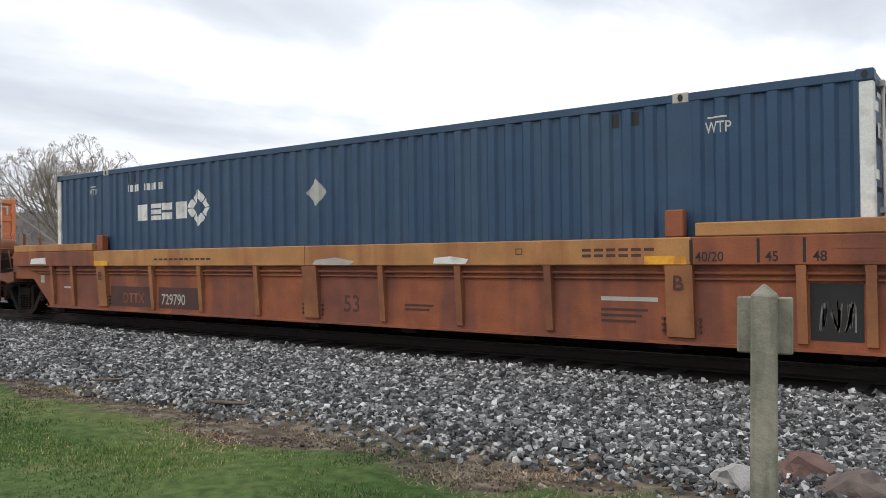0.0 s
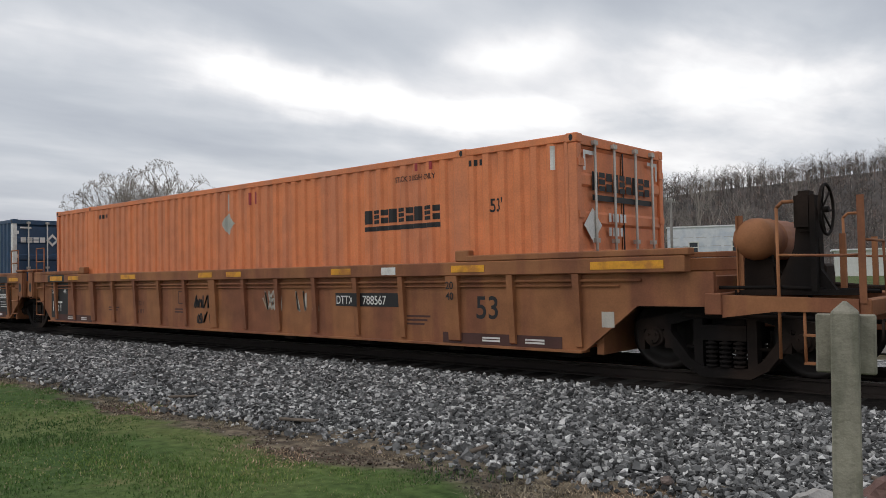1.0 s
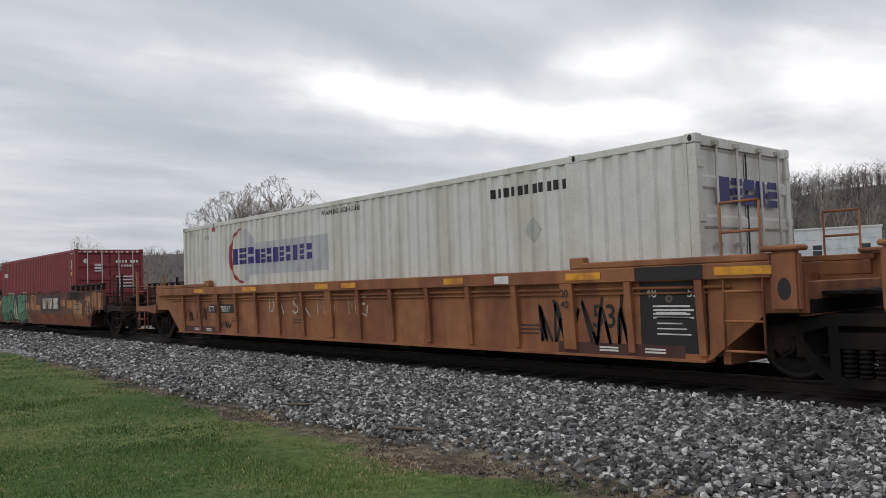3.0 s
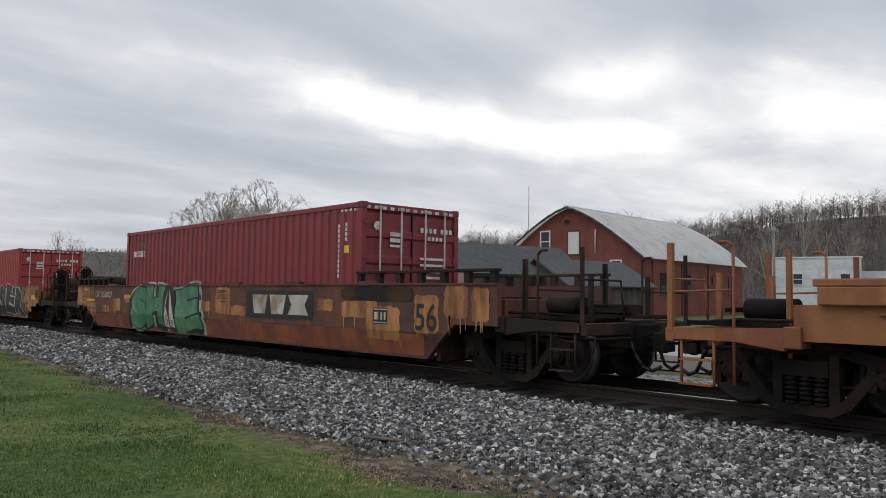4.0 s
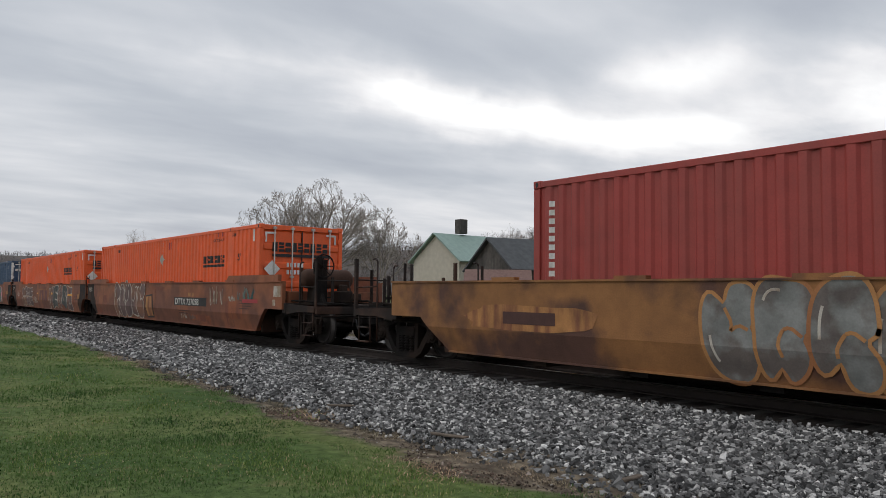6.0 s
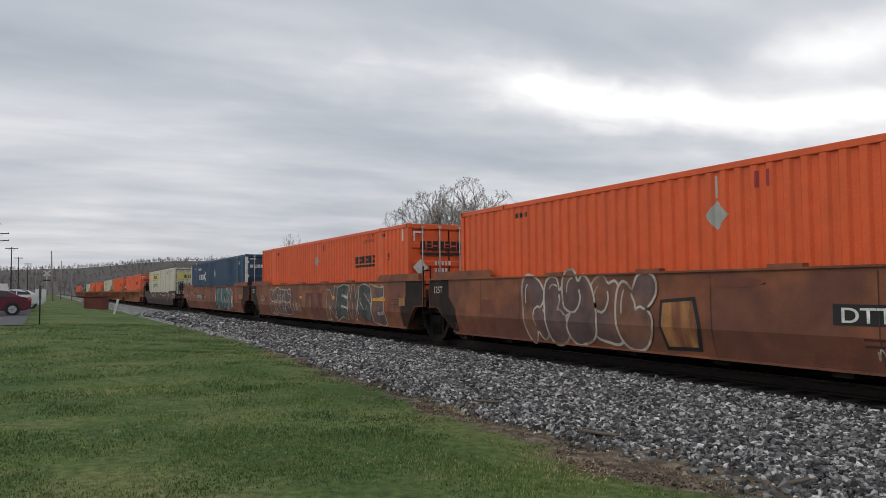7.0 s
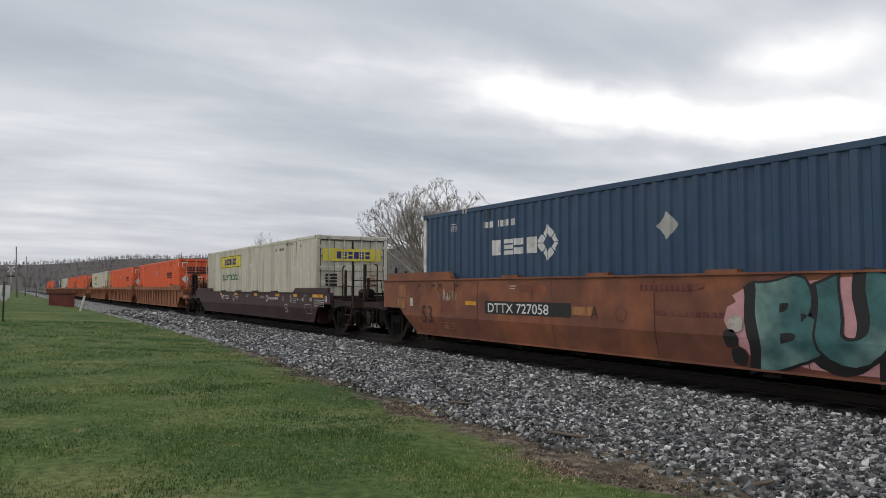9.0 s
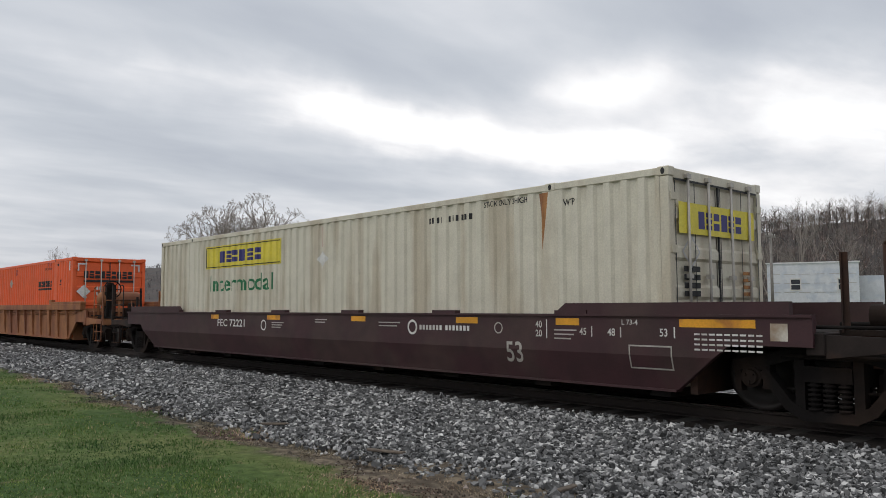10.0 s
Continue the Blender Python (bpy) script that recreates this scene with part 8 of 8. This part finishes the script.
def build_poles():
    p1, p2, p3 = (-69.6, -7.2), (-109.7, -8.4), (-165, -7.9)
    g = ground_height
    utility_pole(*p1, 14.6, 2.1, 0.17, arms=1)
    utility_pole(*p2, 14.05, 3.6, 0.15, lamp=True)
    utility_pole(*p3, 12.5, 4.0, 0.15, arms=2)
    utility_pole(-190, -6.3, 11.0, 2.4)
    utility_pole(-215, -5.6, 10.0, 2.0)
    utility_pole(-240, -4.0, 9.5, 2.0)
    utility_pole(-109.9, 1.0, 6.6, r=0.11, m=M["pole_pale"], lean=2.0, arms=0)
    utility_pole(-150, 2.6, 7.0, r=0.10, m=M["pole_pale"], arms=0)
    utility_pole(-175, 5.0, 6.0, r=0.10, m=M["pole_pale"], arms=0)
    utility_pole(-205, -2.0, 7.0, r=0.10, m=M["pole_pale"], lean=-3, arms=0)
    utility_pole(-28.5, 62.5, 7.6, 1.8, 0.14, M["pole_pale"])
    for k, yy in enumerate((-0.9, 0.0, 0.9)):
        wire((-14, -10.5 + yy, 17.0), (p1[0], p1[1] + yy, 15.15), 1.0)
        wire((p1[0], p1[1] + yy, 15.15), (p2[0], p2[1] + yy * 1.5, 14.9), 0.8)
        wire((p2[0], p2[1] + yy * 1.5, 14.9), (p3[0], p3[1] + yy, 14.1), 0.8)
    for z in (11.9, 11.5):
        wire((-60, -24, z + 0.5), (p1[0], p1[1], z), 0.3)
    wire((-50, -24, 7.4), (p1[0], p1[1], 7.4), 0.4, 0.02)
    # crossing signal mast, sign on a thin post, leaning marker, cabinet
    sg = thing("crossing_signal", "level crossing signal mast with crossed boards", "signal", at=pose(-150, 0.4, 0.6))
    part("mast", pipe([(0, 0, 0), (0, 0, 4.6)], 0.07), M["galv"], sg)
    for a in (40, -40):
        part("crossed_board", boxes((0.08, 0.12, -0.7, 0.7, -0.1, 0.1)), M["trim"], sg, at=pose(0, 0, 4.3, a, 0, 0))
    part("lamp_bar", boxes((0.06, 0.14, -0.6, 0.6, 3.0, 3.2)), M["black"], sg)
    x, y = -38.5, -0.15
    ss = thing("parking_sign", "dark narrow sign on a steel post seen edge-on", "sign", at=pose(x, y, ground_height(x, y) - 0.05, 0, 0, 8))
    part("sign_post", pipe([(0, 0, 0), (0, 0, 1.75)], 0.03), M["black"], ss)
    part("sign_plate", boxes((-0.25, 0.25, -0.02, 0.02, 1.15, 1.75)), M["black"], ss)
    x, y = -62, -0.2
    s2 = thing("notice_board", "white notice board on a post", "sign", at=pose(x, y, ground_height(x, y) - 0.05))
    part("sign_post", pipe([(0, 0, 0), (0, 0, 1.2)], 0.05), M["galv"], s2)
    part("sign_plate", boxes((-0.03, 0.03, -0.35, 0.35, 0.7, 1.55)), M["trim"], s2)
    x, y = -60, 4.45
    lm = part("marker_stake", rounded(boxes((-0.07, 0.07, -0.07, 0.07, 0, 1.15)), 0.01), M["trim"], at=pose(x, y, ground_height(x, y) - 0.05, -14, 0, 0))
    tagged(lm, "leaning white timber marker stake", "stake")
    x, y = -76, 4.15
    cb = thing("relay_cabinet", "rust-red trackside relay cabinet", "cabinet", at=pose(x, y, ground_height(x, y) - 0.05))
    part("cabinet_body", rounded(boxes((-0.6, 0.6, -1.0, 1.0, 0, 1.1)), 0.03), M["brick"], cb)
    part("cabinet_lid", rounded(boxes((-0.66, 0.66, -1.06, 1.06, 1.1, 1.18)), 0.02), M["rail_side"], cb)
    # parking area and road
    def slab(name, x0, x1, y0, y1, m, lab, lift):
        bm = bmesh.new()
        nx, ny = 14, 6
        vs = [[bm.verts.new((x0 + (x1 - x0) * i / nx, y0 + (y1 - y0) * j / ny, ground_height(x0 + (x1 - x0) * i / nx, y0 + (y1 - y0) * j / ny) + lift)) for i in range(nx + 1)] for j in range(ny + 1)]
        for j in range(ny):
            for i in range(nx):
                bm.faces.new((vs[j][i], vs[j][i + 1], vs[j + 1][i + 1], vs[j + 1][i]))
        tagged(part(name, bm, m), lab, "pavement", kind="structure")
    slab("pavement", -70, -38.0, -7.2, -0.75, M["asphalt"], "dark asphalt parking area at the lawn's edge", 0.035)
    slab("road", -118, -48.0, -45, -7.22, M["road"], "pale concrete road and forecourt", 0.035)
    slab("road", -300, -70.02, -7.2, -3.0, M["road"], "pale concrete road and forecourt", 0.035)
    for k in range(2):
        y = -2.0 - 3.0 * k
        ln = bmesh.new()
        z = [ground_height(q, y) + 0.045 for q in (-47.2, -42.0)]
        ln.faces.new([ln.verts.new(p) for p in ((-47.2, y, z[0]), (-47.2, y + 0.1, z[0]), (-42.0, y + 0.1, z[1]), (-42.0, y, z[1]))])
        tagged(part("bay_line", ln, M["bay_worn"]), "worn white parking bay line", "road marking", "parking bay lines", kind="structure")


def sedan(x, y, paint, label, heading, high=1.46, kind="sedan"):
    """A car, its nose along local +x."""
    car = thing("car", label, "car", "parked cars", pose(x, y, ground_height(x, y) + 0.035, 0, 0, heading))
    L, hw = 4.6, 0.9
    if kind == "pickup":
        low = [(-2.7, 0.45), (-2.7, 1.05), (-0.9, 1.08), (-0.9, 1.1), (1.0, 1.1), (2.5, 1.02), (2.72, 0.85), (2.72, 0.4), (1.9, 0.35), (-1.9, 0.35)]
        cab = [(-0.95, 1.1), (-0.85, 1.86), (0.55, 1.9), (1.3, 1.12)]
    else:
        low = [(-2.28, 0.42), (-2.30, 0.92), (-2.05, 1.02), (-1.5, 1.04), (0.95, 0.98), (1.9, 0.86), (2.25, 0.68), (2.30, 0.42), (2.0, 0.26), (-2.0, 0.26)]
        cab = [(-1.85, 1.02), (-1.15, 1.38), (-0.4, high), (0.25, high - 0.03), (1.15, 0.98)]
    bm = prism(bmesh.new(), low, -hw, hw)
    bmesh.ops.recalc_face_normals(bm, faces=bm.faces)
    bmesh.ops.bevel(bm, geom=bm.edges[:], offset=0.06, segments=2, affect="EDGES")
    body = part("body", bm, paint, car)
    bm = bmesh.new()
    a = [bm.verts.new((px, -hw + (0.06 if pz < 1.15 else 0.2), pz)) for px, pz in cab]
    b = [bm.verts.new((px, hw - (0.06 if pz < 1.15 else 0.2), pz)) for px, pz in cab]
    n = len(cab)
    bm.faces.new(a), bm.faces.new(b[::-1])
    for k in range(n):
        bm.faces.new((a[k], b[k], b[(k + 1) % n], a[(k + 1) % n]))
    bmesh.ops.recalc_face_normals(bm, faces=bm.faces)
    bmesh.ops.bevel(bm, geom=bm.edges[:], offset=0.04, segments=2, affect="EDGES")
    part("cabin", bm, paint, car)
    for s in (-1, 1):
        def yy(z):
            return s * (hw - 0.06 - 0.14 * min(max((z - 1.0) / 0.4, 0), 1) + 0.012)
        sets = ([(-1.35, 1.06), (-0.42, 1.06), (-0.42, high - 0.07), (-1.05, 1.36)], [(-0.34, 1.06), (0.85, 1.03), (0.25, high - 0.10), (-0.34, high - 0.07)]) if kind != "pickup" else \
            ([(-0.75, 1.16), (0.15, 1.16), (0.15, 1.66), (-0.64, 1.64)], [(0.22, 1.16), (0.95, 1.16), (0.45, 1.66), (0.22, 1.66)])
        for q in sets:
            g = bmesh.new()
            f = g.faces.new([g.verts.new((px, yy(pz), pz)) for px, pz in q])
            part("side_window", g, M["glass"], car)
        part("mirror", rounded(boxes((0.72, 0.92, min(s * hw, s * (hw + 0.14)), max(s * hw, s * (hw + 0.14)), 0.98, 1.12)), 0.03), paint, car)
        part("headlight", rounded(boxes((1.98, 2.22, min(s * 0.62, s * 0.9), max(s * 0.62, s * 0.9), 0.66, 0.80)), 0.03), M["placard"], car)
        part("tail_light", rounded(boxes((-2.31, -2.1, min(s * 0.6, s * 0.905), max(s * 0.6, s * 0.905), 0.78, 0.95)), 0.03), M["redmark"], car)
        for wx in (-1.35, 1.38):
            wh = bmesh.new()
            tube(wh, (0, -0.11, 0), (0, 0.11, 0), 0.33, n=20)
            wob = part("wheel", wh, M["tyre"], car, at=pose(wx, s * (hw - 0.09), 0.33))
            rm = bmesh.new()
            disc(rm, (0, s * 0.115, 0), 0.22, 16)
            part("rim", rm, M["rim"], wob)
            for k in range(5):
                a_ = k * math.tau / 5
                sp = bmesh.new()
                tube(sp, (0, s * 0.117, 0), (0.2 * math.cos(a_), s * 0.117, 0.2 * math.sin(a_)), 0.012, n=4)
                part("spoke", sp, M["black"], wob)
            arch = bmesh.new()
            disc(arch, (wx, s * (hw + 0.002), 0.36), 0.40, 18)
            part("wheel_arch", arch, M["black"], body)
    return car


def build_cars():
    sedan(-52.0, -2.95, M["car_red"], "dark red four-door sedan parked at the lawn", -90)
    sedan(-56.5, -3.2, M["car_red"], "dark red sedan in the second bay", -90)
    sedan(-62.0, -3.1, M["car_white"], "white pickup truck parked behind the sedans", -90, kind="pickup")
    sedan(-67.0, -2.2, M["car_white"], "white sedan at the far end of the row", -90)
    sedan(-72.0, -6.4, M["car_white"], "white sedan in the far row", -90)
    sedan(-108, -13.5, M["car_red"], "red sedan by the brick building", 180)
    sedan(-96, -10.6, M["car_white"], "white sedan by the road", 180)


# ---------------------------------------------------------------- trees and hills
def limb(bm, p, d, length, r, depth, rnd, spread):
    n = 5 if depth > 2 else 4 if depth > 0 else 3
    q, d = Vector(p), Vector(d)
    for k in range(n):
        d = (d + Vector((rnd.uniform(-1, 1), rnd.uniform(-1, 1), rnd.uniform(-0.35, 0.6))) * 0.13).normalized()
        e = q + d * length / n
        r0, r1 = max(r * (1 - 0.6 * k / n), 0.010), max(r * (1 - 0.6 * (k + 1) / n), 0.008)
        tube(bm, q, e, r0, r1, n=7 if depth > 3 else 4 if depth > 1 else 3, caps=False)
        if depth > 0 and k > 0:
            for _ in range(2 if depth == 1 or rnd.random() < 0.42 else 1):
                side = d.orthogonal().normalized()
                side.rotate(Matrix.Rotation(rnd.uniform(0, math.tau), 3, d))
                dd = (d + side * spread * rnd.uniform(0.6, 1.2) + Vector((0, 0, 0.08))).normalized()
                limb(bm, e, dd, length * rnd.uniform(0.42, 0.66) * (1 - 0.1 * k), r1 * rnd.uniform(0.55, 0.75), depth - 1, rnd, spread)
        q = e


def bare_tree(x, y, h, spread, seed, label, m_trunk, m_twig, depth=4, r=0.3, stems=7, z=None, wide=0.42):
    rnd = random.Random(seed)
    t = thing("tree", label, "tree", "bare trees", pose(x, y, (ground_height(x, y) if z is None else z) - 0.2, 0, 0, rnd.uniform(0, 360)))
    bm = bmesh.new()
    fork = h * 0.15
    tube(bm, (0, 0, -0.3), (0, 0, fork), r * 1.25, r, n=10)
    part("trunk", bm, m_trunk, t)
    crown = bmesh.new()
    for k in range(stems):
        a = k * 2.4 + rnd.uniform(-0.3, 0.3)
        tilt = spread * (0.12 + 0.88 * (k / max(stems - 1, 1)) ** 0.8)
        limb(crown, (0, 0, fork * rnd.uniform(0.7, 1.0)), (math.cos(a) * tilt, math.sin(a) * tilt, 1), h * rnd.uniform(0.5, 0.62), r * 0.42, depth, rnd, 0.7)
    top = sorted(v.co.z for v in crown.verts)[int(len(crown.verts) * 0.975)]
    reach = sorted(math.hypot(v.co.x, v.co.y) for v in crown.verts)[int(len(crown.verts) * 0.96)]
    for v in crown.verts:
        v.co.z *= 0.96 * h / top
        v.co.x *= 0.92 * wide * h / reach
        v.co.y *= 0.92 * wide * h / reach
        # twigs that overshoot are drawn in to a loose dome
        flat, up = math.hypot(v.co.x, v.co.y) / (wide * h), (v.co.z - 0.3 * h) / (0.7 * h)
        u = math.hypot(flat, max(up, 0.0))
        if u > 0.8:
            q = (0.8 + 0.24 * math.tanh((u - 0.8) / 0.3)) / u
            v.co.x, v.co.y = v.co.x * q, v.co.y * q
            if up > 0:
                v.co.z = 0.3 * h + 0.7 * h * up * q
    part("crown", crown, m_twig, t)
    return t


RIDGE = [(-20, 36), (0, 36), (11.3, 32.5), (17.6, 30.8), (24.7, 28.6), (30, 24.4), (43.7, 20.6), (60, 16.6), (80.7, 11.6), (88, 9.4), (95, 8.4), (120, 8.4)]


def ridge_at(az):
    for (a, za), (b, zb) in zip(RIDGE, RIDGE[1:]):
        if a <= az <= b:
            return za + (zb - za) * (az - a) / (b - a)
    return 9


def hill_z(az, q):
    """Height on the hillside; q runs from its foot at 0 to its crest at 1."""
    return 0.2 + (ridge_at(az) - (5.6 if az < 40 else 5.6 - 4.4 * min((az - 40) / 25, 1))) * (math.sin((q - 0.5) * math.pi) * 0.5 + 0.5) + 1.2 * noise.noise((az * 0.15, q * 3, 0))


def far_share(az):
    return min(max((az - 46) / 22, 0), 1)


def hill_point(az, q):
    """A point of the hillside: the ridge runs away down the valley on the one hand."""
    a, f = radians(az), 1 + 2.6 * far_share(az)
    r = (135 + 115 * q) * f
    return -math.sin(a) * r, math.cos(a) * r, EYE + (hill_z(az, q) - EYE) * f


def build_hills():
    rows, faces, verts = 14, [], []
    azs = [-20 + 2 * k for k in range(71)]
    for j in range(rows + 1):
        for az in azs:
            x, y, z = hill_point(az, j / rows)
            verts.append((x, y, z if j else -0.5))
    for az in azs:
        x, y, z = hill_point(az, 1)
        verts.append((x * 1.7, y * 1.7, z * 0.6))
    n = len(azs)
    for j in range(rows + 1):
        for i in range(n - 1):
            faces.append((j * n + i, (j + 1) * n + i, (j + 1) * n + i + 1, j * n + i + 1))
    m = mat("leaf_litter_hillside", (0.092, 0.075, 0.067), 0.95, var=0.3, scale=0.12, bump=0.6, bump_scale=0.9, stain=(0.07, 0.062, 0.058), stain_amt=0.45, stain_scale=0.06)
    tagged(pydata("hillside", verts, faces, m), "brown wooded hillside in early spring", "hill", kind="structure")
    # the woods: slender stems with sprays of fine twigs, many sizes
    rng = np.random.default_rng(21)

    def woods(count, az0, az1, name, label, stops):
        base, tip, wide = [], [], []
        for k in range(count):
            az, q = rng.uniform(az0, az1), rng.uniform(0, 1) ** 0.7
            x, y, z = hill_point(az, q)
            far = far_share(az)
            f = 1 + 2.6 * far
            z -= 0.3
            big = rng.random() < 0.05
            h = (3.0 + 4.2 * rng.random() ** 1.5) * (1.3 if big else 1) * (1 - 0.3 * far)
            root = np.array((x, y, z))
            top = root + (rng.uniform(-0.6, 0.6), rng.uniform(-0.6, 0.6), h)
            base.append(root), tip.append(top), wide.append((0.15 if big else rng.uniform(0.04, 0.10)) * (1 + 0.5 * far))
            for j in range(18 if big else 12):
                u = rng.uniform(0.2, 0.95)
                a = root + (top - root) * u
                ang, l = rng.uniform(0, 6.28), h * rng.uniform(0.15, 0.38) * (1.25 - 0.7 * u)
                e = a + (math.cos(ang) * l, math.sin(ang) * l, l * rng.uniform(0.5, 1.3))
                base.append(a), tip.append(e), wide.append(0.034 * (1 + 1.6 * far))
                for _ in range(3):
                    b = a + (e - a) * rng.uniform(0.3, 0.9)
                    base.append(b), tip.append(b + rng.uniform(-0.55, 0.55, 3) * (1, 1, 0.5) + (0, 0, 0.32)), wide.append(0.024 * (1 + 1.6 * far))
        base, tip, wide = np.array(base), np.array(tip), np.array(wide)
        d = tip - base
        s = np.cross(d, np.stack([rng.uniform(-1, 1, len(d)), rng.uniform(-1, 1, len(d)), np.full(len(d), 0.2)], 1))
        s = s / (np.linalg.norm(s, axis=1, keepdims=True) + 1e-6) * wide[:, None]
        P = np.stack([base - s, base + s, tip], 1).reshape(-1, 3)
        ob = pydata(name, P.tolist(), np.arange(len(P)).reshape(-1, 3).tolist(), blade_material(name, stops))
        tagged(ob, label, "woods", kind="stuff")

    woods(8500, -14, 60, "hillside_woods", "leafless grey-brown woods on the near hillside",
          ((0.0, (0.07, 0.058, 0.052)), (0.6, (0.13, 0.11, 0.098)), (0.9, (0.20, 0.175, 0.158)), (1.0, (0.42, 0.38, 0.34))))
    # distance haze is mixed into these stem colours, paler and greyer than the near ones
    woods(4200, 60, 108, "valley_woods", "leafless woods on the far ridge down the valley, greyed by painted haze",
          ((0.0, (0.09, 0.085, 0.085)), (0.6, (0.14, 0.13, 0.13)), (1.0, (0.22, 0.20, 0.20))))


def build_trees():
    bare_tree(-66.5, 35.6, 12.5, 1.5, 3, "broad leafless tree with fine pale twigs", M["bark"], M["bark_pale"], 4, 0.34, 17, wide=0.68)
    bare_tree(-62.8, 41.2, 10.0, 1.1, 9, "smaller leafless tree beside the broad one", M["bark"], M["bark_pale"], 4, 0.2, 9, wide=0.45)
    bare_tree(-137, 41, 12.5, 0.9, 5, "distant leafless tree with rounded crown", M["bark"], M["bark_pale"], 3, 0.25, 8)
    bare_tree(-133, 50, 10.5, 0.9, 6, "distant leafless tree with rounded crown", M["bark"], M["bark_pale"], 3, 0.22, 8)
    bare_tree(-51.5, 74, 12.3, 0.7, 7, "leafless tree behind the barn", M["bark"], M["bark_pale"], 3, 0.2, 6)
    for k, (x, y, h) in enumerate(((-50, 120, 18), (-56, 122, 15), (-44, 121, 14), (-36, 124, 16), (-70, 105, 13))):
        bare_tree(x, y, h, 0.4, 30 + k, "tall pale-barked leafless tree at the wood's edge", M["bark_pale"], M["bark_pale"], 3, 0.3, 5, wide=0.28)


build_ground()
build_track()
build_train()
build_barn()
build_poles()
build_cars()
build_trees()
build_hills()
build_near_things()
scatter_stones()
scatter_clods()
scatter_grass()
motions()
